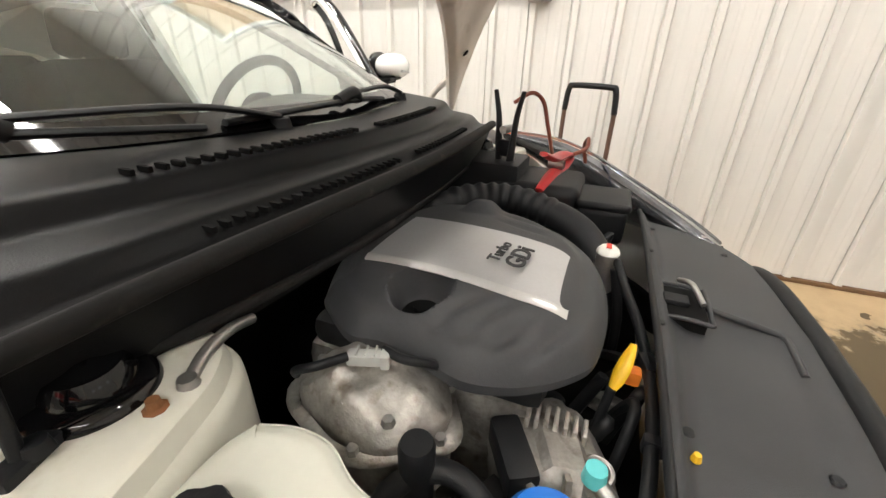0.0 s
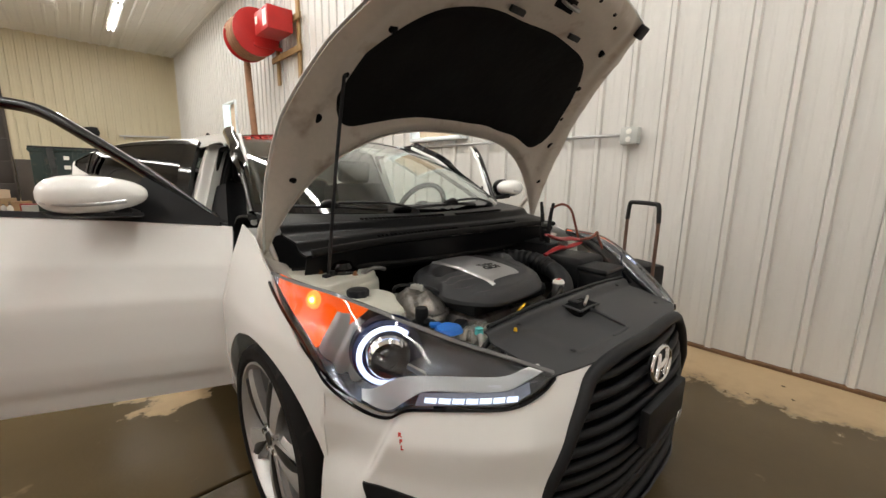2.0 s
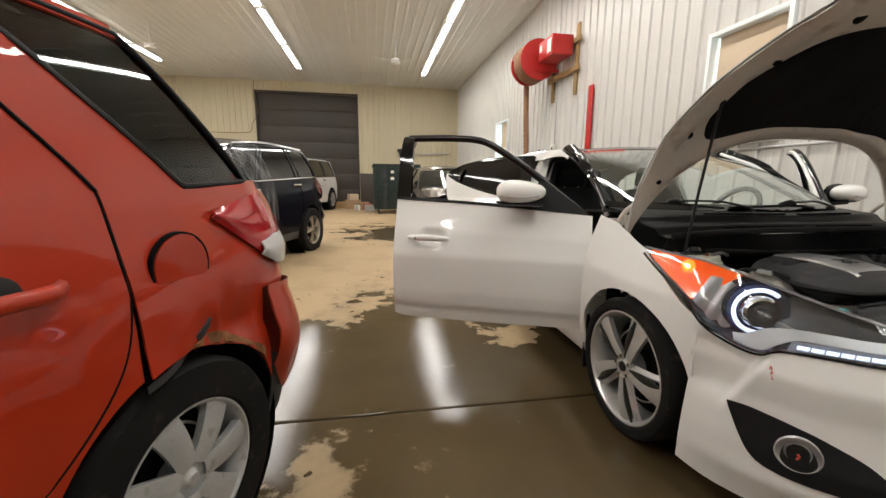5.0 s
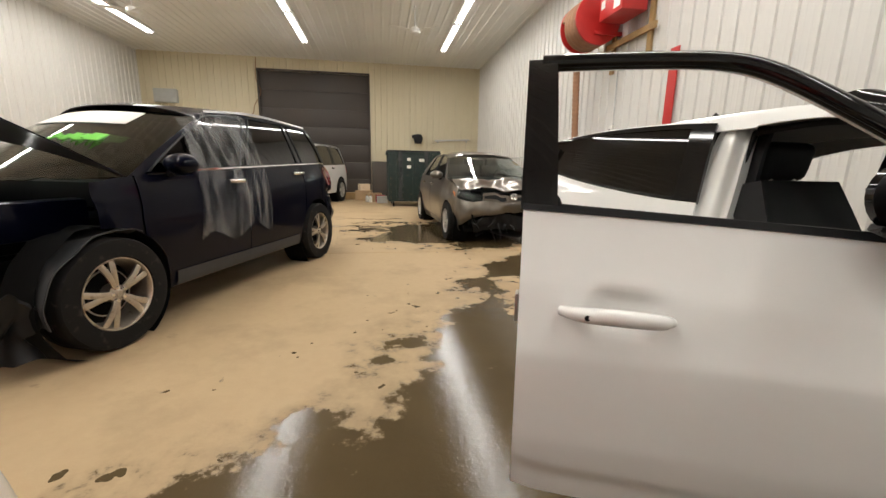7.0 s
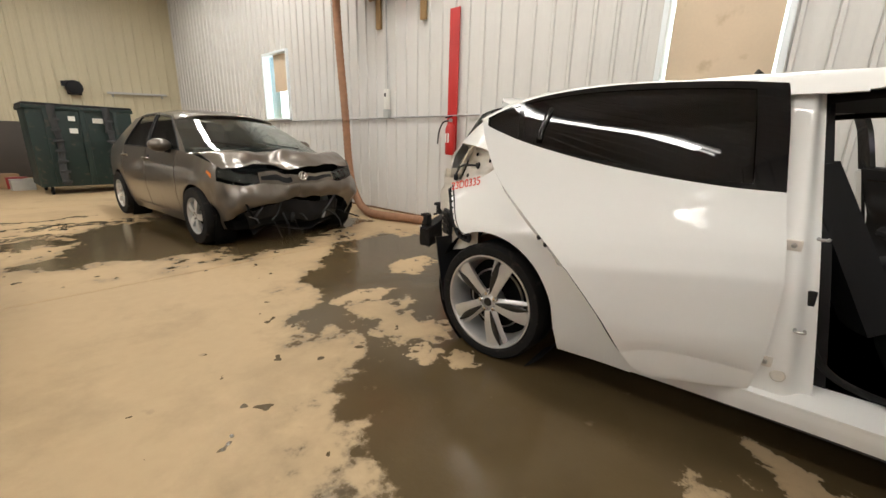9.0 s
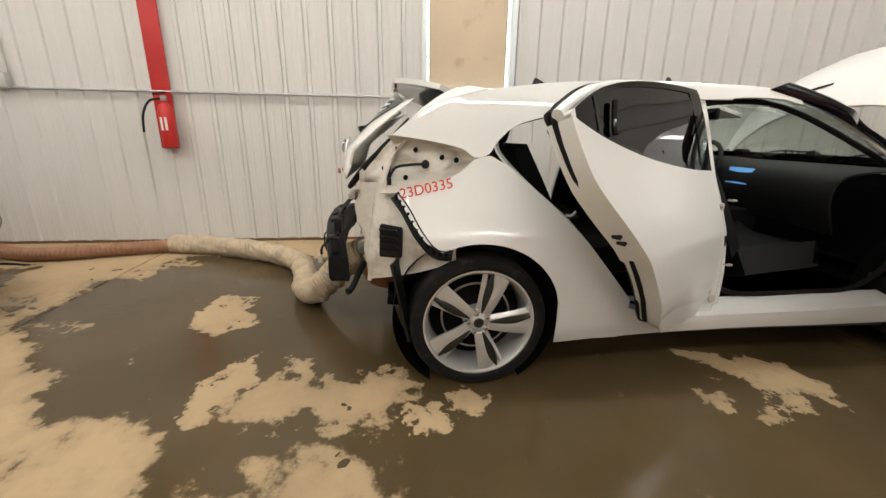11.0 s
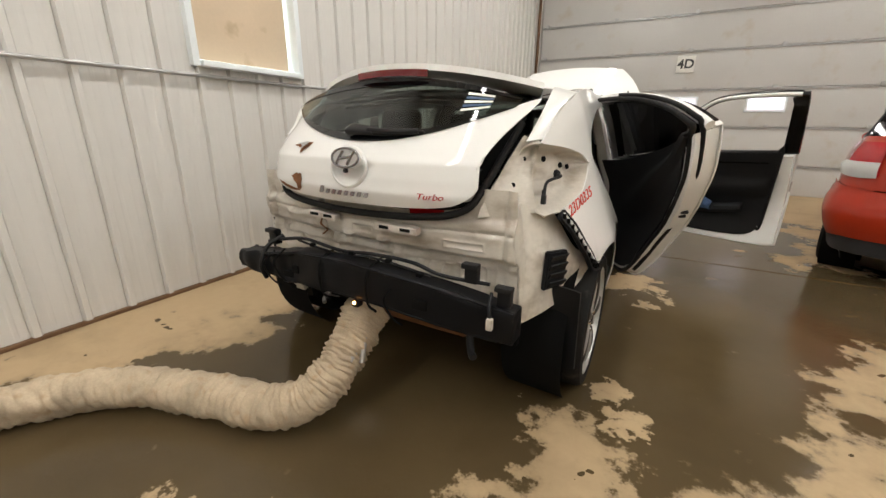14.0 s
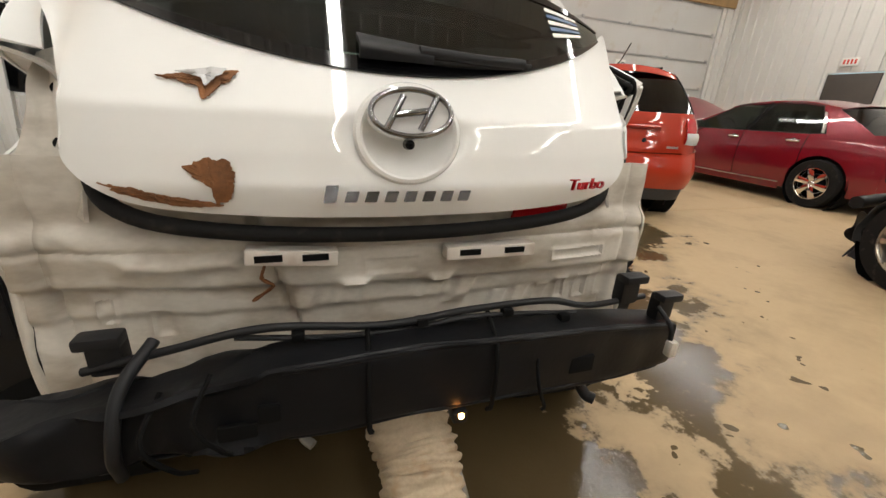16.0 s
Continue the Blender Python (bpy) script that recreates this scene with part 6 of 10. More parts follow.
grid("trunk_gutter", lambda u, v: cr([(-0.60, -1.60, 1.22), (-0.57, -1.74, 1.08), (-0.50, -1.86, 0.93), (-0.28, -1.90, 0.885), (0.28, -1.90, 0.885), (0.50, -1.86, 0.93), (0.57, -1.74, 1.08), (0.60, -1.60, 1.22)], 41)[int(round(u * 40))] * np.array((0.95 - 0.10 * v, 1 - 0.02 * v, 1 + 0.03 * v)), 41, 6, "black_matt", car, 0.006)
# black sheet behind the tailgate stands in for shade in the boot
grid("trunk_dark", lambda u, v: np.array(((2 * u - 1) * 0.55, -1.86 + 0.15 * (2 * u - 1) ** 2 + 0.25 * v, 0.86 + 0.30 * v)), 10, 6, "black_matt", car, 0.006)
grid("tail_reflector", lambda u, v: tail(0.24 + 0.14 * u, 0.862 + 0.028 * v, -0.03), 10, 4, "red_lens", car, 0.006)
for x0, x1, zz in ((-0.28, -0.125, 0.815), (0.085, 0.285, 0.805)):
    cx = (x0 + x1) / 2
    br = block("lamp_bracket", (cx, -1.932, zz), (x1 - x0, 0.035, 0.028), "white_inner", car, bevel=0.004, rot=(0, 4 if x0 < 0 else 0, 0))
    for k in (-0.25, 0.25):
        block("slot", (cx + k * (x1 - x0), -1.951, zz + 0.002 - 4e-3 * (x0 < 0) * k), (0.045, 0.004, 0.012), "black_matt", br, bevel=0)
# inner walls that join the pocket and the corner panel to the panel round the boot opening
gut = cr([(0.580, -1.66, 1.155), (0.558, -1.74, 1.075), (0.532, -1.815, 0.985), (0.510, -1.865, 0.92), (0.505, -1.89, 0.875)], 30)
for sd in (1, -1):
    def pocket_wall(u, v):
        a = np.array([np.interp(u, np.linspace(0, 1, 30), gut[:, i]) for i in range(3)])
        a[0] *= sd
        b = hb.at(SY_(-1.79 + 0.10 * (1 - u) ** 3), 1.13 - 0.245 * u, -0.05, sd)
        p = a + (b - a) * v
        p[1] += 0.030 * math.sin(math.pi * v) + 0.010 * noise.noise(Vector((u * 5, v * 4, 2)))
        return p
    fl_a = cr([hb.at(SY_(y), z, -0.004, sd) for y, z in ((-1.30, 1.325), (-1.40, 1.305), (-1.52, 1.27), (-1.64, 1.215), (-1.74, 1.145))], 30)
    fl_b = cr([(sd * 0.60, -1.36, 1.345), (sd * 0.615, -1.46, 1.315), (sd * 0.618, -1.56, 1.25), (sd * 0.612, -1.63, 1.19), (sd * 0.60, -1.68, 1.135)], 30)

    def flange(u, v):
        i = u * 29
        p = np.array([np.interp(i, range(30), fl_a[:, k]) * (1 - v) + np.interp(i, range(30), fl_b[:, k]) * v for k in range(3)])
        p[1] += 0.005 * math.sin(math.pi * v)
        return p
    grid("gutter_flange", flange, 30, 12, "white_paint", car, 0.005, flip=(sd < 0))
    # pocket wall: same dirty colour, shade included
    grid("pocket_wall", pocket_wall, 36, 20, "panel_dirt_shade", car, 0.006, flip=(sd > 0))

    def bridge(u, v):
        a = rear_panel(1.0 if sd > 0 else 0.0, 0.90 * v)
        b = hb.at(SY_(-1.87), a[2], -0.074, sd)
        p = a + (b - a) * u
        p[1] += -0.012 * math.sin(math.pi * u) + 0.006 * math.sin(14 * v)
        return p
    grid("corner_fold", bridge, 14, 24, "white_under", car, 0.006, flip=(sd < 0))
    for z in (0.95, 1.05):
        lathe("stud_hole", [(0, 0.003), (0.009, 0.003), (0.012, -0.002)], "black_matt", car, face_frame(pocket_wall(0.4 + (1.0 - z) * 3, 0.45) + np.array((0, -0.004, 0)), (sd * 0.3, -1, 0.1)), n=12)
# vents low on the corner panel
for sd in (1, -1):
    vc = hb.at(SY_(-1.735), 0.675, -0.062, sd)
    nv_ = hb.at(SY_(-1.735), 0.675, 0.05, sd) - vc + np.array((0, -0.012, 0))
    vm = face_frame(vc, nv_)
    ve = plate("vent", [(-0.058, -0.075), (0.052, -0.07), (0.058, 0.07), (-0.05, 0.078)], 0.022, "black_plastic", vm, car, "black louvred vent", 0.005)
    for k in range(4):
        plate("louvre", [(-0.045, -0.011), (0.045, -0.011), (0.045, 0.013), (-0.045, 0.013)], 0.006, "black_plastic", vm @ pose(0, -0.05 + 0.034 * k, 0.026, 28, 0, 0), ve)
# harness plug in the lamp pocket
lp = hb.at(SY_(-1.60), 1.01, -0.055, 1)
sweep("lamp_harness", [lp, lp + np.array((0.03, -0.06, 0.0)), lp + np.array((0.0, -0.13, -0.015)), lp + np.array((0.0, -0.16, -0.06))], 0.006, "black_plastic", car, n=20, sides=8)
lathe("grommet", [(0, 0.012), (0.014, 0.01), (0.02, 0)], "black_plastic", car, face_frame(lp, (1, -0.4, 0.2)), n=16)
block("plug", tuple(lp + np.array((0.0, -0.16, -0.075))), (0.018, 0.02, 0.035), "black_plastic", car, bevel=0.004)
for y, z in ((-1.52, 1.04), (-1.66, 1.07), (-1.70, 0.95), (-1.45, 1.03)):
    p = hb.at(SY_(y), z, -0.068, 1)
    lathe("stud_hole", [(0, 0.002), (0.010, 0.002), (0.012, -0.002)], "black_matt", car, face_frame(p, (1, -0.5, 0.2)), n=12)

# bumper beam left hanging
def beam(u, v):
    x = -0.66 + 1.36 * u
    a = 2 * math.pi * v
    dip = 0.045 * max(0, -(x + 0.22) / 0.44) ** 1.0
    lift = 0.012 * math.sin(5 * x)
    hh = 0.074 - 0.014 * max(0, (x - 0.45) / 0.25) - 0.036 * max(0, (-x - 0.25) / 0.41)
    yy = -2.035 + 0.16 * x * x - 0.035 * math.exp(-((x + 0.62) / 0.2) ** 2)
    cz = 0.614 - dip + lift - 0.11 * max(0, x)
    c, s = math.cos(a), math.sin(a)
    py = math.copysign(abs(c) ** 0.35, c) * 0.042
    pz = math.copysign(abs(s) ** 0.35, s) * hh
    pz += 0.006 * math.sin(3 * a)
    nz = 0.010 * noise.noise(Vector((x * 11, a * 1.5, 4))) * (3.4 if x < -0.25 else 0.6)
    return np.array((x, yy + py + nz, cz + pz))


grid("bumper_beam", beam, 90, 29, "beam_black", car, 0.004, label="black bumper beam, bent at one end")
for e_ in (0.0, 1.0):
    grid("beam_cap", lambda u, v: beam(e_, u) * v + np.mean([beam(e_, k / 12) for k in range(12)], axis=0) * (1 - v), 29, 3, "beam_black", car, 0.003)
for v_, lift_ in ((0.62, 0.0), (0.40, 0.0)):
    sweep("beam_rib", [beam(u, v_) + np.array((0, -0.003, 0)) for u in np.linspace(0.32, 0.97, 20)], 0.005, "beam_black", car, n=40, sides=6)
for x, z in ((0.535, 0.70), (-0.485, 0.685), (0.66, 0.64)):
    b = block("clip_post", (x, -1.975, z), (0.05, 0.035, 0.07), "black_plastic", car, bevel=0.008)
    block("clip_head", (x, -1.99, z + 0.032), (0.062, 0.035, 0.02), "black_plastic", b, bevel=0.006)
sweep("harness", [(-0.52, -1.985, 0.66), (-0.40, -2.0, 0.69), (-0.25, -2.005, 0.715), (-0.05, -2.01, 0.698), (0.12, -2.01, 0.71), (0.30, -2.0, 0.705), (0.42, -1.99, 0.675), (0.60, -1.97, 0.67)], 0.0075, "black_plastic", car, n=80, sides=8)
sweep("harness", [(-0.30, -2.0, 0.70), (-0.15, -2.015, 0.690), (0.0, -2.01, 0.683), (0.10, -2.02, 0.700), (0.22, -2.012, 0.690), (0.38, -2.0, 0.668)], 0.005, "black_plastic", car, n=60, sides=6)
for x_ in (-0.20, 0.02, 0.20, 0.34):
    block("wire_clip", (x_, -2.012, 0.698 - 0.03 * (x_ > 0.3)), (0.022, 0.022, 0.016), "black_matt", car, bevel=0.004)
for x_, z_ in ((-0.33, 0.60), (-0.40, 0.58), (0.26, 0.56)):
    sweep("loose_wire", [(x_, -2.05, z_ + 0.07), (x_ - 0.02, -2.10, z_ + 0.02), (x_ + 0.01, -2.09, z_ - 0.05), (x_ + 0.03, -2.06, z_ - 0.09)], 0.004, "black_matt", car, n=20, sides=6)
sweep("harness", [(-0.42, -1.98, 0.70), (-0.45, -2.05, 0.66), (-0.46, -2.085, 0.58), (-0.47, -2.06, 0.51)], 0.010, "black_plastic", car, n=24, sides=8)
for x in (-0.08, 0.16):
    sweep("cable_tie", [(x, -2.0, 0.70), (x - 0.01, -2.082, 0.66), (x - 0.01, -2.085, 0.54), (x, -2.05, 0.49)], 0.005, "black_matt", car, n=20, sides=6)
sweep("sensor_wire", [(0.62, -2.0, 0.655), (0.63, -2.04, 0.62), (0.635, -2.045, 0.58)], 0.006, "black_plastic", car, n=12, sides=8)
block("sensor_plug", (0.637, -2.05, 0.565), (0.022, 0.022, 0.042), "white_under", car, bevel=0.006)
for x, z, s in ((-0.25, 0.595, (0.035, 0.01, 0.035)), (0.37, 0.575, (0.06, 0.01, 0.04)), (-0.30, 0.565, (0.06, 0.01, 0.03))):
    block("beam_hole", (x, -2.082 + 0.16 * x * x, z), s, "black_matt", car, bevel=0.004)
lathe("plate_bulb", [(0, 0.008), (0.005, 0.006), (0.006, 0)], "bulb_warm", car, face_frame((0.085, -2.086, 0.525), (0, -1, -0.3)), n=14, label="lit plate lamp hanging from the beam")
block("bulb_socket", (0.085, -2.070, 0.518), (0.03, 0.035, 0.025), "black_plastic", car, bevel=0.005)
sweep("tow_loop", [(0.50, -1.86, 0.50), (0.50, -1.90, 0.42), (0.52, -1.93, 0.36), (0.54, -1.95, 0.35)], 0.016, "black_plastic", car, n=16, sides=8)
lf = block("rail_end", (-0.40, -1.93, 0.475), (0.065, 0.035, 0.115), "white_under", car, bevel=0.012, rot=(14, 8, 6), taper=1.25)
for z in (0.44, 0.475, 0.51):
    lathe("hole", [(0, 0.003), (0.010, 0.003), (0.012, -0.002)], "black_matt", lf, face_frame((-0.40 + 0.3 * (z - 0.475), -1.951 + 0.25 * (z - 0.475), z), (0.1, -1, 0.2)), n=12)
sweep("exhaust_hanger", [(-0.22, -1.80, 0.52), (-0.215, -1.90, 0.46), (-0.21, -1.96, 0.43), (-0.19, -1.985, 0.42)], 0.010, "steel", car, n=16, sides=8)
lathe("muffler", [(0, 0.24), (0.10, 0.24), (0.115, 0.21), (0.115, -0.21), (0.10, -0.24), (0, -0.24)], "rust", car, pose(0.22, -1.74, 0.42, 0, 90, 0) @ Matrix.Diagonal((0.85, 1.15, 1, 1)), n=36)
for x in (-0.055, 0.03):
    lathe("tailpipe", [(0.034, -0.20), (0.034, 0.06), (0.030, 0.06), (0.030, -0.18)], "steel", car, pose(x, -1.88, 0.43, 90, 0, 0), n=28)
grid("underbody", lambda u, v: np.array(((2 * u - 1) * 0.64, -1.74 + 3.4 * v, 0.37 - 0.06 * min(1, 5 * v))), 4, 12, "black_matt", car, 0.05)


# ---------------------------------------------------------------- doors of the white car
def swing(px, py, deg):
    return Matrix.Translation((px, py, 0)) @ Matrix.Rotation(radians(deg), 4, "Z") @ Matrix.Translation((-px, -py, 0))


HU = 0.655


def SD_(y):
    return SY_(0.93 - (0.93 - y) * 0.938)


def yd(pts):
    return [(SD_(y), z) for y, z in pts]


def front_door(sd, deg):
    m = swing(sd * 0.83, 0.93, sd * deg)
    d = thing("front_door", "white front door standing open, black trim inside", "")
    d.parent = car
    lo = yd([(0.925, 0.345), (0.6, 0.335), (0.2, 0.33), (-0.15, 0.335), (-0.25, 0.352)])
    up = yd([(0.925, 0.965), (0.6, 0.990), (0.2, 1.012), (-0.1, 1.028), (-0.255, 1.036)])
    low = lambda u, v: -0.010 * sg((v - 0.115) * 90) + 0.005 * math.exp(-abs(v - 0.77) / 0.09) - 0.024 * math.exp(-((u - HU) / 0.06) ** 4 - ((v - 0.70) / 0.065) ** 4)
    hb.patch("door_skin", lo, up, "white_paint", d, sd, off=low, thick=0.006, nu=110, nv=60, m=m)
    # folded edges and inner shell
    loi = yd([(0.915, 0.36), (0.6, 0.35), (0.2, 0.345), (-0.14, 0.35), (-0.24, 0.367)])
    upi = yd([(0.915, 0.955), (0.6, 0.98), (0.2, 1.002), (-0.1, 1.018), (-0.245, 1.026)])
    hb.patch("door_shell", loi, upi, "white_paint", d, sd, off=-0.030, thick=0.052, nu=24, nv=12, m=m)
    lot = yd([(0.84, 0.43), (0.55, 0.405), (0.2, 0.40), (-0.04, 0.42), (-0.135, 0.50)])
    upt = yd([(0.86, 0.965), (0.6, 0.992), (0.2, 1.014), (-0.1, 1.03), (-0.18, 1.036)])

    def trim(u, v):
        return -0.088 - 0.035 * math.exp(-((v - 0.58) / 0.10) ** 2) * sg((u - 0.85) * 20) + 0.02 * math.exp(-((v - 0.25) / 0.12) ** 2) * sg((u - 0.7) * 20)
    hb.patch("trim_panel", lot, upt, "seat", d, sd, off=trim, thick=0.014, nu=36, nv=30, m=m, label="black moulded door trim")
    edge = [hb.at(s, z, -0.086, sd) for s, z in list(cr(lot, 16)) + list(cr(upt, 12))[::-1]]
    ob = sweep("door_seal", edge + edge[:1], 0.010, "rubber", d, n=90, sides=8)
    ob.data.transform(m)
    hb.patch("pull_handle", yd([(0.62, 0.615), (0.45, 0.595), (0.30, 0.590), (0.20, 0.598)]), yd([(0.585, 0.760), (0.50, 0.768), (0.40, 0.720), (0.22, 0.612)]), "blue_trim", d, sd, off=lambda u, v: -0.150 - 0.012 * math.sin(math.pi * v), thick=0.03, nu=24, nv=10, m=m, label="dark blue pull handle")
    hb.patch("pull_recess", yd([(0.575, 0.640), (0.48, 0.630), (0.40, 0.628), (0.34, 0.630)]), yd([(0.555, 0.730), (0.51, 0.735), (0.44, 0.705), (0.36, 0.648)]), "black_matt", d, sd, off=-0.166, thick=0.004, nu=16, nv=6, m=m)
    hb.patch("armrest", yd([(0.80, 0.630), (0.62, 0.570), (0.30, 0.560), (0.0, 0.600)]), yd([(0.80, 0.642), (0.62, 0.600), (0.30, 0.596), (0.0, 0.640)]), "black_plastic", d, sd, off=lambda u, v: -0.120 - 0.03 * math.sin(math.pi * v), thick=0.02, nu=24, nv=8, m=m)
    hb.patch("trim_seam", yd([(0.84, 0.905), (0.5, 0.925), (0.1, 0.945), (-0.12, 0.955)]), yd([(0.84, 0.912), (0.5, 0.931), (0.1, 0.951), (-0.12, 0.961)]), "black_gloss", d, sd, off=-0.112, thick=0.006, nu=20, nv=3, m=m)
    ob = sweep("inner_latch", [hb.at(SD_(y), z, -0.142, sd) for y, z in ((0.56, 0.885), (0.49, 0.888), (0.42, 0.884))], 0.013, "silver_trim", d, n=12, sides=8)
    ob.data.transform(m)
    # window frame
    fr = [(0.86, 0.985), (0.74, 1.075), (0.60, 1.178), (0.42, 1.295), (0.30, 1.365), (0.20, 1.392), (0.05, 1.402), (-0.12, 1.404), (-0.225, 1.402)]
    ob = sweep("window_frame", [hb.at(SD_(y), z, -0.026, sd) for y, z in fr], 0.017, "black_gloss", d, n=50, sides=10, flat=1.25)
    ob.data.transform(m)
    ob = hb.patch("window_post", yd([(-0.17, 1.025), (-0.21, 1.030), (-0.262, 1.034)]), yd([(-0.185, 1.395), (-0.215, 1.412), (-0.262, 1.412)]), "black_gloss", d, sd, off=-0.010, thick=0.035, nu=6, nv=10, m=m)
    ob = hb.patch("belt_strip", yd([(0.88, 0.970), (0.3, 1.008), (-0.255, 1.034)]), yd([(0.88, 0.988), (0.3, 1.024), (-0.255, 1.048)]), "black_plastic", d, sd, off=0.004, thick=0.03, nu=20, nv=3, m=m)
    ob = sweep("inner_frame", [hb.at(SD_(y), z - 0.006, -0.050, sd) for y, z in fr], 0.013, "white_paint", d, n=40, sides=8)
    ob.data.transform(m)
    # outer handle in its cup
    hc = [hb.at(SD_(y), z, o, sd) for y, z, o in ((0.09, 0.812, 0.012), (0.05, 0.820, 0.044), (-0.03, 0.824, 0.052), (-0.11, 0.822, 0.044), (-0.155, 0.818, 0.012))]
    ob = sweep("door_handle", hc, 0.015, "white_paint", d, n=30, sides=12, rad=lambda u, a: 0.7 + 0.55 * math.sin(math.pi * u))
    ob.data.transform(m)
    kh = hb.at(SD_(-0.10), 0.822, 0.060, sd)
    ob = lathe("lock_button", [(0, 0.004), (0.006, 0.004), (0.007, 0)], "black_plastic", d, face_frame(kh, (sd, 0, 0)), n=12)
    ob.data.transform(m)
    # mirror
    mi = thing("mirror", "white door mirror with black base", "")
    mi.parent = d
    base = hb.at(SD_(0.56), 1.035, 0.0, sd)
    piv = base + np.array((sd * 0.045, 0.02, 0))
    fold = m @ Matrix.Translation(piv) @ Matrix.Rotation(radians(-sd * 58), 4, "Z") @ Matrix.Translation(-piv)

    def shell(u, v):
        a, b = 2 * math.pi * u, math.pi * v
        p = np.array((math.sin(b) * math.cos(a), math.sin(b) * math.sin(a), math.cos(b)))
        p = np.sign(p) * np.abs(p) ** 0.85
        return base + np.array((sd * (0.128 + 0.140 * p[0]), 0.03 + 0.075 * p[1] * (1.25 if p[1] > 0 else 0.5), 0.056 + (0.058 + 0.012 * p[0]) * p[2]))
    ob = grid("mirror_shell", shell, 28, 16, "white_paint", mi, 0.003)
    ob.data.transform(fold)
    g = plate("mirror_glass", [(0.098 * sd * math.cos(a_) * (1 + 0.1 * math.sin(a_)), 0.050 * math.sin(a_)) for a_ in np.linspace(0, 2 * math.pi, 29)[:-1]], 0.003, "chrome", face_frame(base + np.array((sd * 0.128, -0.020, 0.054)), (0, -1, 0)), mi)
    g.data.transform(fold)
    g = plate("mirror_rim", [(0.122 * sd * math.cos(a_) * (1 + 0.1 * math.sin(a_)), 0.064 * math.sin(a_)) for a_ in np.linspace(0, 2 * math.pi, 29)[:-1]], 0.012, "black_gloss", face_frame(base + np.array((sd * 0.128, -0.014, 0.054)), (0, -1, 0)), mi)
    g.data.transform(fold)
    # clear signal strip and black foot under the shell
    ob = sweep("signal_strip", [base + np.array((sd * x_, y_, z_)) for x_, y_, z_ in ((0.07, 0.118, 0.036), (0.15, 0.118, 0.030), (0.22, 0.098, 0.030), (0.262, 0.055, 0.036))], 0.007, "silver_trim", mi, n=20, sides=8, label="clear signal strip")
    ob.data.transform(fold)
    ob = grid("mirror_belly", lambda u, v: base + np.array((sd * (0.015 + 0.24 * u), 0.02 + 0.075 * (2 * v - 1) * math.sin(math.pi * min(1, 0.25 + 0.75 * u)) ** 0.6, -0.006 - 0.010 * math.sin(math.pi * v) + 0.012 * u)), 14, 8, "black_plastic", mi, 0.012)
    ob.data.transform(fold)
    ob = sweep("mirror_arm", [base + np.array((sd * -0.02, 0.02, -0.02)), base + np.array((sd * 0.05, 0.03, -0.01)), base + np.array((sd * 0.11, 0.03, 0.0))], 0.026, "black_plastic", mi, n=12, sides=10, flat=0.6)
    ob.data.transform(m)
    ob = hb.patch("mirror_base", yd([(0.90, 0.98), (0.75, 0.985), (0.52, 0.995)]), yd([(0.90, 0.985), (0.77, 1.06), (0.62, 1.15)]), "black_plastic", mi, sd, off=-0.005, thick=0.03, nu=12, nv=8, m=m)
    # latch plate on the closing edge
    p = hb.at(SD_(-0.258), 0.80, -0.055, sd)
    ob = block("latch", tuple(p), (0.04, 0.01, 0.07), "steel", d, bevel=0.004)
    ob.data.transform(m)
    ob = sweep("hinge", [hb.at(SD_(0.93), 0.55, -0.06, sd), hb.at(SD_(0.96), 0.55, -0.085, sd), hb.at(SD_(1.0), 0.55, -0.10, sd)], 0.014, "white_paint", d, n=8, sides=8)
    return d


front_door(1, 68.5)
front_door(-1, 49)

# rear door, right side only
RM = swing(0.80, -0.215, 29)
rd = thing("rear_door", "white rear door ajar with dark tinted window", "")
rd.parent = car
R_LO = yz([(-0.215, 0.285), (-0.42, 0.288), (-0.575, 0.30), (-0.66, 0.375), (-0.76, 0.52), (-0.90, 0.70), (-1.05, 0.87), (-1.16, 1.00), (-1.215, 1.12), (-1.235, 1.185)])
R_UP = yz([(-0.215, 0.995), (-0.36, 1.003), (-0.50, 1.018), (-0.62, 1.035), (-0.74, 1.055), (-0.86, 1.08), (-1.0, 1.115), (-1.10, 1.145), (-1.19, 1.18), (-1.238, 1.205)])


RF = between(R_LO, R_UP, 80)


def rd_off(u, v):
    z = RF(u, v)[1]
    return 0.0045 * math.exp(-abs(z - 0.80) / 0.10) - 0.012 * sg((z - 0.375 - 0.05 * math.sin(math.pi * min(1, u * 2.4))) * 70)


hb.patch("door_skin", R_LO, R_UP, "white_paint", rd, 1, off=rd_off, thick=0.006, nu=70, nv=60, m=RM)
sft = lambda pts, k: [(s + (SY_(-0.62) - s) * k, z + (0.75 - z) * k) for s, z in pts]
hb.patch("door_shell", sft(R_LO, 0.02), sft(R_UP, 0.02), "white_paint", rd, 1, off=-0.008, thick=0.10, nu=40, nv=12, m=RM)
hb.patch("trim_panel", sft(R_LO, 0.13), sft(R_UP, 0.05), "seat", rd, 1, off=lambda u, v: -0.112 - 0.03 * math.exp(-((v - 0.6) / 0.12) ** 2), thick=0.012, nu=36, nv=24, m=RM, label="black moulded door trim")
W_LO = R_UP
W_UP = yz([(-0.215, 1.352), (-0.36, 1.358), (-0.50, 1.357), (-0.62, 1.353), (-0.74, 1.345), (-0.86, 1.331), (-1.0, 1.305), (-1.10, 1.275), (-1.19, 1.235), (-1.238, 1.21)])
wf = between(W_LO, W_UP, 80)
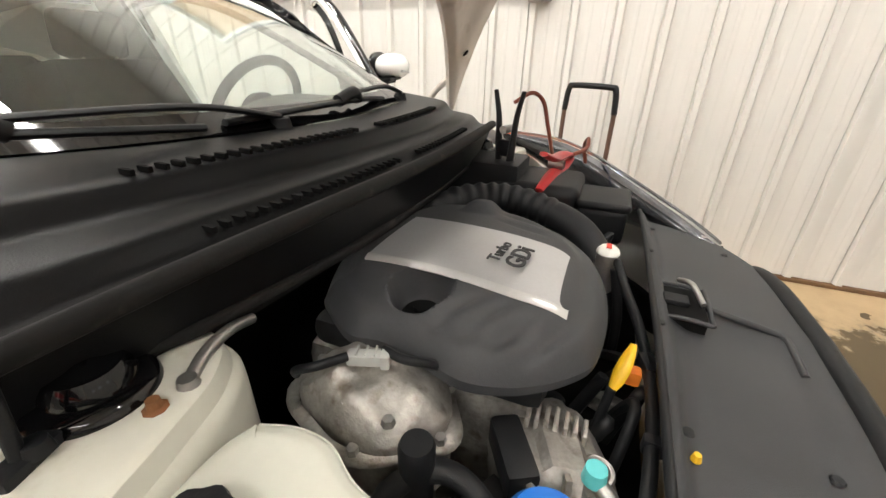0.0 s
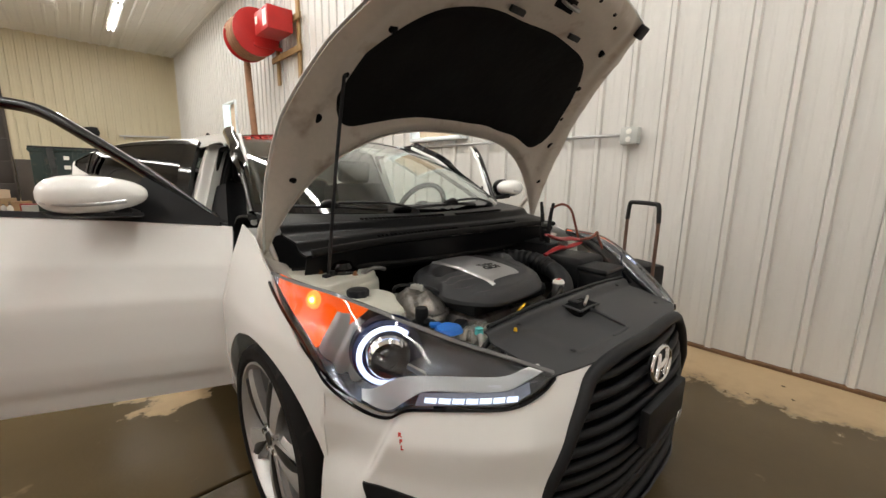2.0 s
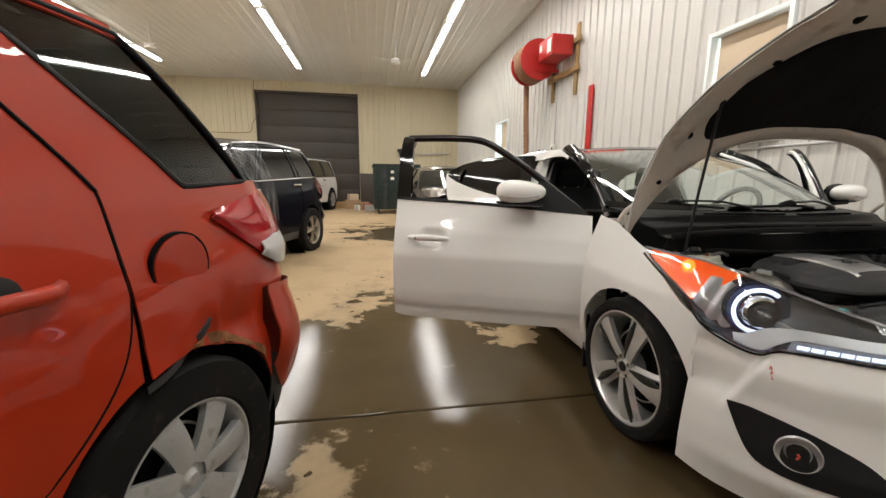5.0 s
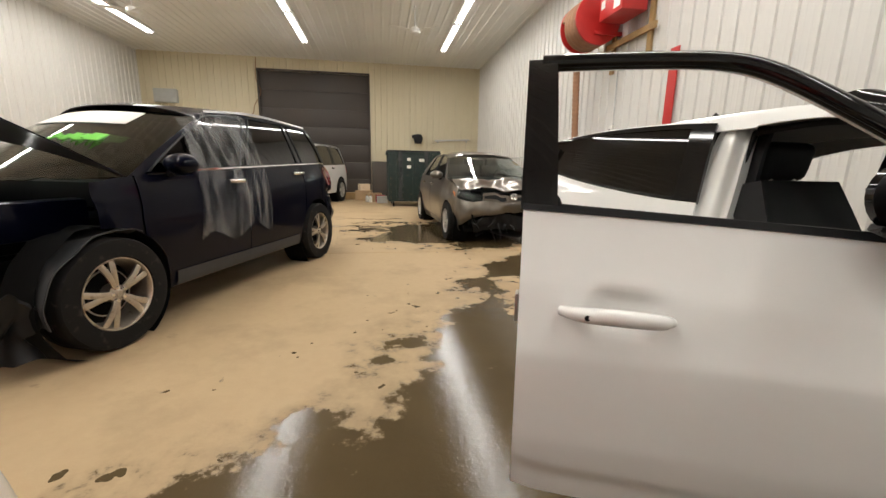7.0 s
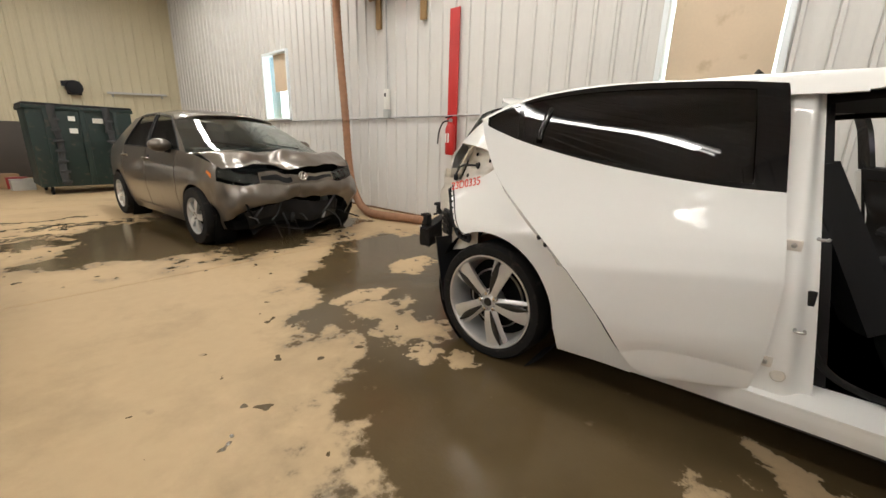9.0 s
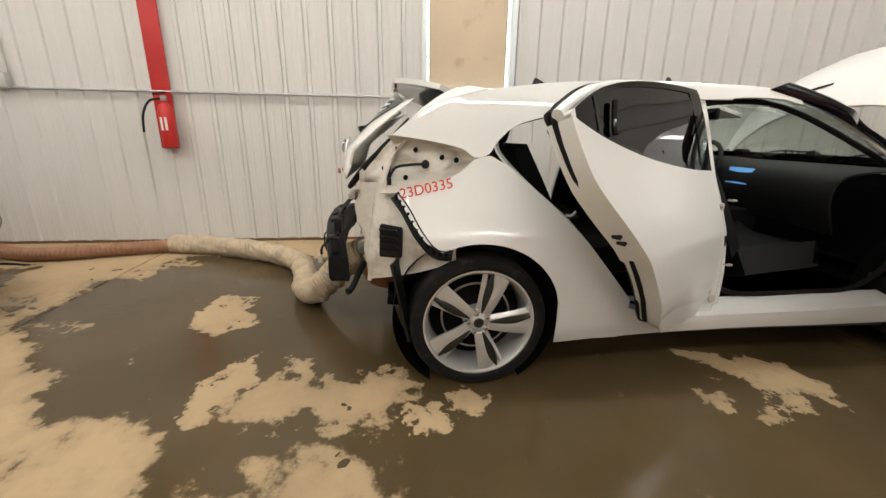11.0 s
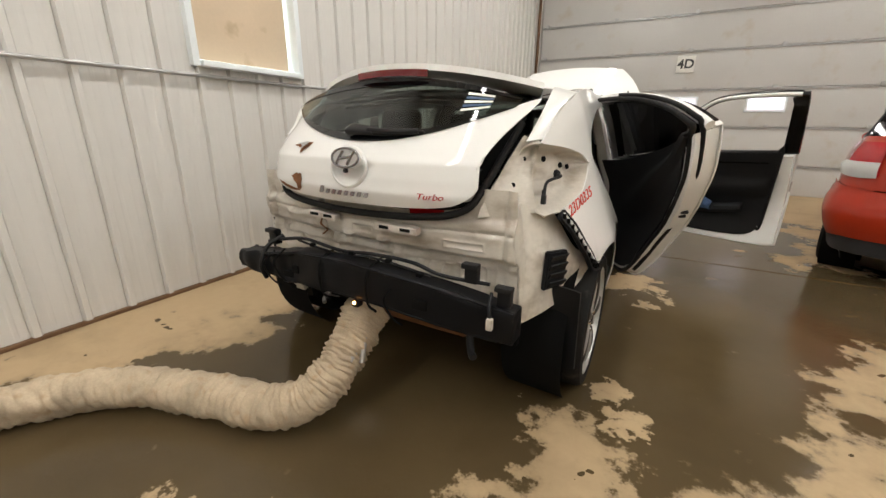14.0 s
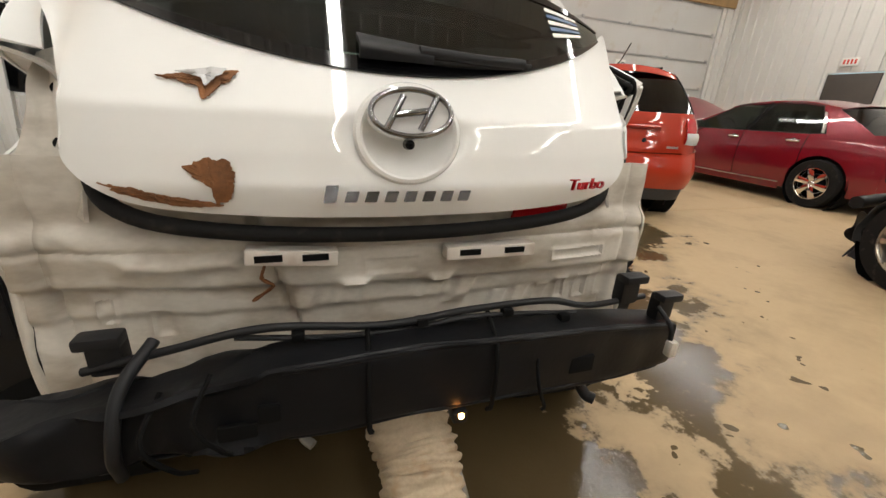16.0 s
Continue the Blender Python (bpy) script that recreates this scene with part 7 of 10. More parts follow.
for nm, u0, u1, v0, v1 in (("frame", 0.0, 0.945, 0.93, 1.0), ("frame", 0.0, 0.945, 0.0, 0.05), ("frame", 0.0, 0.075, 0.05, 0.93), ("skin_tip", 0.945, 1.0, 0.0, 1.0), ("frame", 0.925, 0.945, 0.05, 0.93), ("frame", 0.755, 0.775, 0.05, 0.93)):
    A = [tuple(wf(u0 + (u1 - u0) * k / 8, v0)) for k in range(9)]
    B = [tuple(wf(u0 + (u1 - u0) * k / 8, v1)) for k in range(9)]
    hb.patch(nm, A, B, "white_paint" if nm == "skin_tip" else "black_gloss", rd, 1, off=0.0, thick=0.03, nu=30, nv=4, m=RM)
for u0, u1 in ((0.075, 0.755), (0.775, 0.925)):
    A = [tuple(wf(u0 + (u1 - u0) * k / 8, 0.05)) for k in range(9)]
    B = [tuple(wf(u0 + (u1 - u0) * k / 8, 0.93)) for k in range(9)]
    hb.patch("pane", A, B, "glass_dark", rd, 1, off=-0.004, thick=0.004, nu=24, nv=8, m=RM, label="dark tinted glass")
pl = [hb.at(SY_(y), z, 0.012, 1) for y, z in ((-0.985, 1.255), (-1.0, 1.22), (-1.015, 1.18), (-1.02, 1.145))]
ob = sweep("handle", pl, 0.011, "black_gloss", rd, n=14, sides=8, label="hidden black handle by the window")
ob.data.transform(RM)
edge = [hb.at(s, z, -0.112, 1) for s, z in list(cr(sft(R_LO, 0.07), 24)) + list(cr(sft(W_UP, 0.03), 16))[::-1]]
ob = sweep("door_seal", edge + edge[:1], 0.012, "rubber", rd, n=110, sides=8)
ob.data.transform(RM)
js = [hb.at(s, z, -0.078, 1) for s, z in list(cr(sft(R_LO, 0.015), 30))[9:] + list(cr(W_UP, 20))[::-1][1:14]]
ob = sweep("jamb_seal", js, 0.011, "rubber", rd, n=80, sides=8)
ob.data.transform(RM)
fi = [hb.at(s, z - 0.01, -0.055, 1) for s, z in list(cr(W_UP, 20))[1:]]
ob = sweep("inner_frame", fi, 0.022, "white_paint", rd, n=50, sides=8)
ob.data.transform(RM)
for y, z in ((-0.985, 0.80), (-0.96, 0.775)):
    p = hb.at(SY_(y), z, -0.062, 1)
    ob = block("latch", tuple(p), (0.035, 0.04, 0.014), "black_plastic", rd, bevel=0.004, rot=(35, 0, 0))
    ob.data.transform(RM)

# door openings: centre pillar, jambs, sill plate
for sd in (1, -1):
    hb.patch("b_pillar", yz([(-0.03, 0.27), (-0.20, 0.27), (-0.40, 0.27)]), yz([(-0.195, 1.33), (-0.245, 1.335), (-0.31, 1.335)]), "white_paint", car, sd, off=lambda u, v: -0.030 - 0.055 * sg((u - 0.16) * 30) - 0.012 * sg(-(u - 0.75) * 40), thick=0.05, nu=30, nv=30)
    hb.patch("pillar_trim", yz([(0.0, 0.30), (-0.20, 0.30), (-0.43, 0.30)]), yz([(-0.17, 1.33), (-0.21, 1.335), (-0.33, 1.335)]), "seat", car, sd, off=-0.145, thick=0.02, nu=8, nv=12)
    hb.patch("sill_step", yz([(0.95, 0.315), (0.4, 0.295), (-0.2, 0.288), (-0.60, 0.31)]), yz([(0.95, 0.35), (0.4, 0.33), (-0.2, 0.325), (-0.60, 0.365)]), "white_paint", car, sd, off=lambda u, v: 0.002 - 0.15 * v, thick=0.02, nu=30, nv=6)
    sl = [hb.at(SY_(y), z, -0.10 if z > 0.46 else -0.145, sd) for y, z in ((-0.190, 1.30), (-0.180, 1.0), (-0.130, 0.7), (-0.06, 0.45), (0.10, 0.345), (0.5, 0.345), (0.78, 0.37), (0.87, 0.55), (0.90, 0.80), (0.86, 0.98), (0.62, 1.13), (0.35, 1.26), (0.15, 1.315), (-0.05, 1.315))]
    sweep("opening_seal", sl + sl[:1], 0.014, "rubber", car, n=120, sides=8)
    grid("hinge_jamb", lambda u, v: hb.at(SY_(0.93 + 0.03 * u), 0.34 + 0.62 * v, -0.01 - 0.13 * u, sd), 8, 14, "white_paint", car, 0.01, flip=(sd < 0))
    if sd > 0:
        so = [hb.at(SY_(y), z, -0.06, 1) for y, z in ((-0.33, 1.315), (-0.69, 1.285), (-0.95, 1.235), (-1.15, 1.185), (-1.25, 1.13), (-1.24, 1.06), (-1.12, 0.94), (-0.95, 0.79), (-0.80, 0.62), (-0.68, 0.46), (-0.60, 0.38), (-0.45, 0.335), (-0.33, 0.33))]
        sweep("opening_seal", so, 0.008, "rubber", car, n=110, sides=8)
        # inner flange of the opening behind the rear door
        fl_o = [(-1.27, 1.13), (-1.25, 1.06), (-1.12, 0.93), (-0.95, 0.78), (-0.80, 0.61), (-0.68, 0.45), (-0.60, 0.36)]
        fc = cr(fl_o, 30)
        grid("opening_flange", lambda u, v: hb.at(SY_(np.interp(u, np.linspace(0, 1, 30), fc[:, 0]) + 0.035 * v), np.interp(u, np.linspace(0, 1, 30), fc[:, 1]), -0.004 - 0.06 * v, 1), 40, 6, "white_paint", car, 0.006)
        p = hb.at(SY_(-0.93), 0.80, -0.05, 1)
        sweep("striker", [p, p + np.array((0.02, 0.012, 0)), p + np.array((0.02, 0.03, 0.012)), p + np.array((0, 0.04, 0.012))], 0.006, "steel", car, n=12, sides=8)
    bu = hb.at(SY_(-0.115), 0.66, -0.082, sd)
    block("buffer", tuple(bu), (0.014, 0.038, 0.052), "black_plastic", car, bevel=0.006)
    lathe("plug", [(0, 0.004), (0.018, 0.004), (0.022, 0.0)], "white_under", car, face_frame(hb.at(SY_(-0.14), 0.375, -0.029, sd), (sd, 0, 0.1)), n=20)
    for z in (0.42, 0.83):
        hp = hb.at(SY_(-0.20), z, -0.026, sd)
        hi = block("hinge", tuple(hp), (0.016, 0.075, 0.036), "white_inner", car, bevel=0.005)
        for q in (-0.02, 0.016):
            lathe("bolt", [(0, 0.006), (0.007, 0.005), (0.009, 0)], "steel", hi, face_frame(hp + np.array((sd * 0.008, q, 0)), (sd, 0, 0)), n=8)
    for z in (0.56, 0.86):
        p = hb.at(SY_(-0.13), z, -0.03, sd)
        sweep("striker", [p, p + np.array((sd * 0.022, 0.0, 0)), p + np.array((sd * 0.022, 0.022, 0)), p + np.array((0, 0.024, 0))], 0.005, "steel", car, n=12, sides=8)
# red workshop number on the rear fender
nc = hb.at(SY_(-1.575), 0.915, 0.004, 1)
nx_ = Vector(hb.at(SY_(-1.44), 0.945, 0.004, 1) - hb.at(SY_(-1.70), 0.885, 0.004, 1)).normalized()
nn = Vector(hb.at(SY_(-1.575), 0.915, 0.1, 1) - nc).normalized()
yy_ = nn.cross(nx_)
words("lettering", "23D0335", 0.062, "ink_red", Matrix.Translation(Vector(nc) + nn * 0.010) @ Matrix((nx_, yy_, nn)).transposed().to_4x4() @ pose(0, 0, 0, -12, 0, 0), car, "red marker number")

# ---------------------------------------------------------------- cabin
def seat(x, y, lab):
    s = thing("car_seat", lab, "")
    s.parent = car

    def pad(u, v):
        q = 2 * u - 1
        return np.array((x + q * 0.25, y - 0.02 + 0.50 * v, 0.52 + 0.05 * v + 0.045 * q ** 4 - 0.05 * (v > 0.98)))
    grid("cushion", pad, 18, 14, "seat", s, 0.14)

    def back(u, v):
        q = 2 * u - 1
        w = 0.25 - 0.05 * v ** 2
        return np.array((x + q * w, y - 0.06 - 0.26 * v - 0.05 * (q ** 4) * -1, 0.58 + 0.52 * v))
    grid("backrest", back, 18, 18, "seat", s, 0.11, flip=True)
    block("headrest", (x, y - 0.375, 1.185), (0.25, 0.10, 0.17), "seat", s, bevel=0.045, seg=4, rot=(-12, 0, 0))
    for dx in (-0.06, 0.06):
        sweep("headrest_rod", [(x + dx, y - 0.34, 1.07), (x + dx, y - 0.355, 1.11), (x + dx, y - 0.365, 1.15)], 0.007, "steel", s, n=4, sides=8)


seat(0.37, 0.15, "black front seat with headrest")
seat(-0.37, 0.15, "black front seat with headrest")
seat(0.33, -0.78, "black rear seat with headrest")
seat(-0.33, -0.78, "black rear seat with headrest")
grid("cabin_floor", lambda u, v: np.array(((2 * u - 1) * 0.70, -1.25 + 2.3 * v, 0.31)), 4, 4, "black_matt", car, 0.03)
grid("headliner", lambda u, v: roof(u, 0.02 + 0.95 * v) - np.array((0, 0, 0.035)), 12, 12, "headliner", car, 0.01)
grid("rear_shelf", lambda u, v: np.array(((2 * u - 1) * 0.55, -1.72 + 0.5 * v, 1.02)), 6, 6, "black_matt", car, 0.02)


def dash(u, v):
    x = (2 * u - 1) * 0.71
    a = ws_base(x) + np.array((0, -0.02, -0.02))
    prof = cr([(0, 0), (-0.30, -0.01), (-0.44, -0.05), (-0.46, -0.16), (-0.40, -0.32)], 20)
    k = prof[int(round(v * 19))]
    hump = 0.03 * math.exp(-((x + 0.37) / 0.17) ** 2) * math.sin(math.pi * min(1, v * 1.6))
    return np.array((x, 1.08 + k[0] - 0.22 * x * x, 0.985 + k[1] + hump))


grid("dashboard", dash, 50, 20, "seat", car, 0.01, flip=False, label="black dashboard with centre screen")
block("screen", (0.0, 0.625, 0.90), (0.19, 0.02, 0.11), "screen_blue", car, bevel=0.006, rot=(-12, 0, 0))
block("console", (0, 0.42, 0.52), (0.20, 0.62, 0.34), "seat", car, bevel=0.03)
sweep("gear_lever", [(0, 0.50, 0.68), (0, 0.49, 0.75), (0, 0.48, 0.82)], 0.018, "black_plastic", car, n=8, sides=10)
stw = thing("steering_wheel", "black three-spoke steering wheel", "")
stw.parent = car
sm = pose(-0.37, 0.60, 0.945, 66, 0, 0)
sweep("rim", [sm @ Vector((0.185 * math.cos(a), 0.185 * math.sin(a), 0)) for a in np.linspace(0, 2 * math.pi + 0.2, 50)], 0.016, "seat", stw, sides=10, raw=True)
lathe("hub", [(0, 0.03), (0.06, 0.028), (0.075, 0.0), (0, -0.02)], "seat", stw, sm, n=28)
for a in (0, 180, 270):
    sweep("spoke", [sm @ Vector((r_ * math.cos(radians(a)), r_ * math.sin(radians(a)), 0.005)) for r_ in (0.05, 0.12, 0.18)], 0.014, "silver_trim", stw, n=6, sides=8)
rvm = block("rear_view_mirror", (0.0, 0.28, 1.285), (0.24, 0.03, 0.07), "black_plastic", car, bevel=0.02, seg=3)
grid("mirror_face", lambda u, v: np.array((-0.105 + 0.21 * u, 0.262, 1.258 + 0.055 * v)), 3, 3, "chrome", rvm, 0.002)

# ---------------------------------------------------------------- engine bay
eb = car
# near-black sheet added for the shade deep below the engine
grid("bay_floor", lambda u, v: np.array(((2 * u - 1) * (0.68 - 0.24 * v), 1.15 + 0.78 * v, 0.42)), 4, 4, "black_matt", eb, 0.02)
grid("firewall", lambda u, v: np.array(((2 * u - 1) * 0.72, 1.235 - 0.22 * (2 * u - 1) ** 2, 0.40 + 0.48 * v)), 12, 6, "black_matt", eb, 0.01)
TOWER = cr([(0.62, 1.19), (0.505, 1.20), (0.495, 1.30), (0.498, 1.385), (0.54, 1.430), (0.60, 1.452), (0.65, 1.466), (0.72, 1.482), (0.742, 1.44), (0.742, 1.30), (0.735, 1.20), (0.62, 1.19)], 65)
TC = np.array((0.62, 1.33))
for sd in (1, -1):
    # inner fender apron with its flange under the hood's edge
    def apron(u, v):
        y = 1.03 + 0.82 * u
        x = 0.775 - 0.06 * max(0, (u - 0.55) / 0.45) ** 2
        return np.array((sd * (x - 0.02 - 0.05 * u - 0.06 * v - 0.05 * v * math.sin(math.pi * u)), y, (0.885 - 0.20 * u) - 0.36 * v ** 1.4))
    grid("apron", apron, 30, 12, "white_under", eb, 0.006, flip=(sd < 0))
    grid("apron_flange", lambda u, v: np.array((sd * (0.73 + 0.07 * v), 1.02 + 0.31 * u, 0.915 - 0.075 * u - 0.03 * (1 - v) + 0.006 * math.sin(14 * u))), 24, 6, "white_inner", eb, 0.005, flip=(sd < 0))

    def tower(u, v):
        p = np.array([np.interp(u * 64, range(65), TOWER[:, i]) for i in range(2)])
        k = np.interp(v, (0, 0.25, 0.33, 0.36, 0.42, 0.52, 0.56, 0.62, 1.0), (0.0, 0.93, 0.985, 1.0, 1.02, 1.07, 1.09, 1.10, 1.12))
        z = np.interp(v, (0, 0.25, 0.33, 0.36, 0.42, 0.52, 0.56, 0.62, 1.0), (0.840, 0.840, 0.838, 0.832, 0.818, 0.812, 0.806, 0.780, 0.56))
        x, y = TC + (p - TC) * k
        return np.array((sd * x, y, z))

    grid("strut_tower", tower, 96, 50, "tower_white", eb, 0.004, flip=(sd > 0), label="cream painted strut tower")
    lathe("strut_mount", [(0, 0.047), (0.010, 0.047), (0.016, 0.042), (0.030, 0.038), (0.035, 0.028), (0.037, 0.019), (0.048, 0.016), (0.053, 0.010), (0.054, 0.0)], "black_gloss", eb, pose(sd * 0.604, 1.356, 0.839), n=40)
    for x_, y_ in ((0.594, 1.424), (0.673, 1.336), (0.545, 1.335)):
        lathe("stud", [(0, 0.017), (0.006, 0.016), (0.007, 0.008), (0.011, 0.006), (0.011, 0)], "rust", eb, pose(sd * x_, y_, 0.839), n=8)
block("prop_bracket", (0.667, 1.386, 0.847), (0.050, 0.022, 0.014), "black_plastic", eb, bevel=0.005, rot=(0, 0, 20))
lathe("pivot", [(0, 0.014), (0.009, 0.012), (0.011, 0.0)], "black_plastic", eb, pose(0.660, 1.390, 0.850), n=14)

# plastic engine cover
COVER = cr([(0.318, 1.385), (0.372, 1.465), (0.372, 1.52), (0.380, 1.585), (0.392, 1.645), (0.372, 1.708), (0.328, 1.764), (0.275, 1.794), (0.16, 1.802), (0.035, 1.778), (-0.078, 1.690), (-0.150, 1.56), (-0.168, 1.46), (-0.130, 1.375), (0.0, 1.340), (0.20, 1.340), (0.318, 1.385)], 129)
CC = np.array((0.15, 1.565))


def cover_z(x, y, r):
    """Height of the cover's top at (x, y); r runs from 0 in the middle to 1 at the rim."""
    z = 0.848 - 0.020 * ((x - 0.15) / 0.25) ** 2 - 0.018 * ((y - 1.56) / 0.22) ** 2
    z -= 0.016 * sg(-(r - 0.80) * 45) + 0.030 * max(0, (r - 0.88) / 0.12) ** 2
    hr = math.hypot(x - 0.295, y - 1.545)
    z += 0.004 * math.exp(-((hr - 0.048) / 0.006) ** 2)
    z -= 0.055 * sg((hr - 0.042) * 420)
    for k in range(4):
        z -= 0.007 * math.exp(-((y - 1.600 - 0.040 * k + 0.55 * (x - 0.335)) / 0.010) ** 2) * math.exp(-((x - 0.325) / 0.036) ** 4)
    for k in range(3):
        z -= 0.005 * math.exp(-((x - 0.02 + 0.045 * k - 0.3 * (y - 1.62)) / 0.010) ** 2) * math.exp(-((y - 1.63) / 0.05) ** 4)
    z += 0.020 * math.exp(-((x + 0.060) / 0.036) ** 4 - ((y - 1.525) / 0.034) ** 4)
    return z


def cover(u, v):
    p = np.array([np.interp(u * 128, range(129), COVER[:, i]) for i in range(2)])
    x, y = CC + (p - CC) * v
    return np.array((x, y, cover_z(x, y, v)))


grid("engine_cover", cover, 150, 70, "grey_plastic", eb, 0.005, label="dark grey engine cover with silver band", flip=True)
grid("cover_skirt", lambda u, v: cover(u, 1.0) + np.array((0, 0, -0.012 * v)) * (1 + 0.3 * math.sin(9 * u)), 120, 4, "grey_plastic", eb, 0.005, flip=True)


def strip(u, v):
    x0, x1 = 0.072 + 0.025 * v + 0.02 * v ** 8, 0.250 + 0.030 * v ** 2 - 0.022 * v ** 8
    x, y = x0 + (x1 - x0) * u, 1.428 + 0.318 * v
    p = np.array((x, y)) - CC
    return np.array((x, y, 0.848 - 0.020 * ((x - 0.15) / 0.25) ** 2 - 0.018 * ((y - 1.56) / 0.22) ** 2 + 0.005 - 0.012 * max(0, (v - 0.86) / 0.14) ** 2))


grid("cover_band", strip, 24, 30, "silver_trim", eb, 0.005, label="brushed silver band", flip=False)
grid("band_edge", lambda u, v: strip(1.0, v) + np.array((0.013 * u - 0.001, 0, 0.0015 - 0.006 * u * u)), 6, 30, "alloy", eb, 0.004, label="polished edge of the silver band")
lathe("oil_cap", [(0, 0.010), (0.012, 0.010), (0.013, 0.004), (0.026, 0.004), (0.030, 0)], "black_matt", eb, pose(0.295, 1.545, 0.792), n=24)
tn = Vector((0.032, 0.073, 1)).normalized()
tx_ = Vector((-1, 0.09, 0))
tx_ = (tx_ - tn * tx_.dot(tn)).normalized()
tm = Matrix.Translation((0.180, 1.648, 0.8595)) @ Matrix((tx_, tn.cross(tx_), tn)).transposed().to_4x4()
for text, size, dy, bold in (("Turbo", 0.027, 0.020, 0.0004), ("GDi", 0.042, -0.013, 0.0008)):
    ob = words("lettering", text, size, "ink_dark", tm @ pose(0, dy, 0), eb, "dark model lettering", bold=bold)
    for p in ob.data.vertices:
        p.co.z += 0.851 - 0.020 * ((p.co.x - 0.15) / 0.25) ** 2 - 0.018 * ((p.co.y - 1.56) / 0.22) ** 2 + 0.0085 - (tm.translation.z - (tn.x * (p.co.x - tm.translation.x) + tn.y * (p.co.y - tm.translation.y)) / tn.z)

# turbo heat shield and metal parts at the near end
def shield(u, v):
    a = 2 * math.pi * u
    c, s = math.cos(a), math.sin(a)
    r = min(1.0, v / 0.72)
    x, y = 0.405 + 0.076 * r * c * (1 + 0.10 * math.sin(3 * a)), 1.527 + 0.108 * r * s
    z = 0.780 - 0.050 * r ** 3 - 0.11 * max(0, (v - 0.72) / 0.28)
    z += 0.010 * noise.noise(Vector((x * 32, y * 32, 1))) * (r < 1) + 0.014 * math.exp(-((x - 0.43) / 0.022) ** 2 - ((y - 1.49) / 0.02) ** 2) - 0.012 * math.exp(-((x - 0.44) / 0.02) ** 2 - ((y - 1.56) / 0.03) ** 2)
    return np.array((x, y, z))


grid("heat_shield", shield, 72, 40, "cast_alu", eb, 0.004, label="cast grey turbo heat shield", flip=True)
lathe("shield_flange", [(0.95, 0.008), (1.10, 0.006), (1.12, -0.004), (0.95, -0.006)], "cast_alu", eb, pose(0.405, 1.527, 0.712) @ Matrix.Diagonal((0.080, 0.110, 1, 1)), n=48, wob=lambda a, z: 1 + 0.05 * math.sin(5 * a + 1))
lathe("turbo_body", [(0, 0.10), (0.06, 0.09), (0.075, 0.05), (0.075, -0.10), (0, -0.12)], "cast_alu", eb, pose(0.40, 1.535, 0.60), n=30)
for k in range(6):
    a = radians(60 * k + 10)
    lathe("bolt", [(0, 0.012), (0.007, 0.012), (0.008, 0)], "steel", eb, pose(0.405 + 0.083 * math.cos(a), 1.527 + 0.114 * math.sin(a), 0.716), n=6)
for k in range(3):
    lathe("bolt", [(0, 0.010), (0.007, 0.009), (0.009, 0)], "steel", eb, pose(0.452 + 0.004 * k, 1.46 + 0.06 * k, 0.752), n=6)
plug_ = block("sensor_plug", (0.414, 1.522, 0.792), (0.044, 0.018, 0.016), "box_grey", eb, bevel=0.004, rot=(0, 0, 110))
for k in range(3):
    block("rib", (0.410 - 0.004 * k + 0.004, 1.512 + 0.011 * k, 0.800), (0.003, 0.019, 0.004), "box_grey", plug_, bevel=0.001, rot=(0, 0, 110))
block("plug_end", (0.405, 1.547, 0.792), (0.012, 0.022, 0.020), "box_grey", plug_, bevel=0.003, rot=(0, 0, 110))
sweep("sensor_wire", [(0.425, 1.505, 0.797), (0.452, 1.48, 0.795), (0.452, 1.445, 0.775), (0.43, 1.42, 0.74)], 0.006, "black_plastic", eb, n=18, sides=8)
sweep("sensor_wire", [(0.396, 1.540, 0.797), (0.405, 1.572, 0.800), (0.392, 1.600, 0.792), (0.37, 1.61, 0.77)], 0.006, "black_plastic", eb, n=18, sides=8)
# alternator
al = lathe("alternator", [(0, 0.09), (0.045, 0.088), (0.07, 0.07), (0.076, 0.03), (0.076, -0.05), (0.06, -0.08), (0, -0.08)], "cast_alu", eb, pose(0.352, 1.757, 0.628, 0, 78, 20), n=36, wob=lambda a, z: 1 + 0.05 * math.sin(14 * a))
for k in range(10):
    a = radians(36 * k)
    ob = block("fin", (0.055 * math.cos(a), 0.055 * math.sin(a), 0.086), (0.035, 0.008, 0.012), "cast_alu", al, bevel=0.002, rot=(0, 0, 36 * k))
    ob.data.transform(pose(0.352, 1.757, 0.628, 0, 78, 20))
for k in range(7):
    block("comb", (0.338, 1.722 + 0.012 * k, 0.708 - 0.002 * abs(k - 3)), (0.030, 0.006, 0.022), "cast_alu", eb, bevel=0.002)
block("alternator_plug", (0.395, 1.715, 0.690), (0.09, 0.04, 0.045), "black_plastic", eb, bevel=0.008, rot=(0, 0, 30))
# engine block under the cover
block("engine_block", (0.12, 1.54, 0.56), (0.44, 0.38, 0.30), "cast_alu", eb, bevel=0.03)
block("valve_cover", (0.14, 1.56, 0.745), (0.42, 0.36, 0.05), "black_plastic", eb, bevel=0.02)
# reservoir, caps
TANK = cr([(0.545, 1.482), (0.533, 1.52), (0.535, 1.560), (0.556, 1.600), (0.566, 1.645), (0.585, 1.672), (0.612, 1.664), (0.640, 1.622), (0.672, 1.590), (0.712, 1.560), (0.722, 1.515), (0.700, 1.488), (0.64, 1.478), (0.58, 1.472), (0.545, 1.482)], 97)
TKC = np.array((0.622, 1.553))


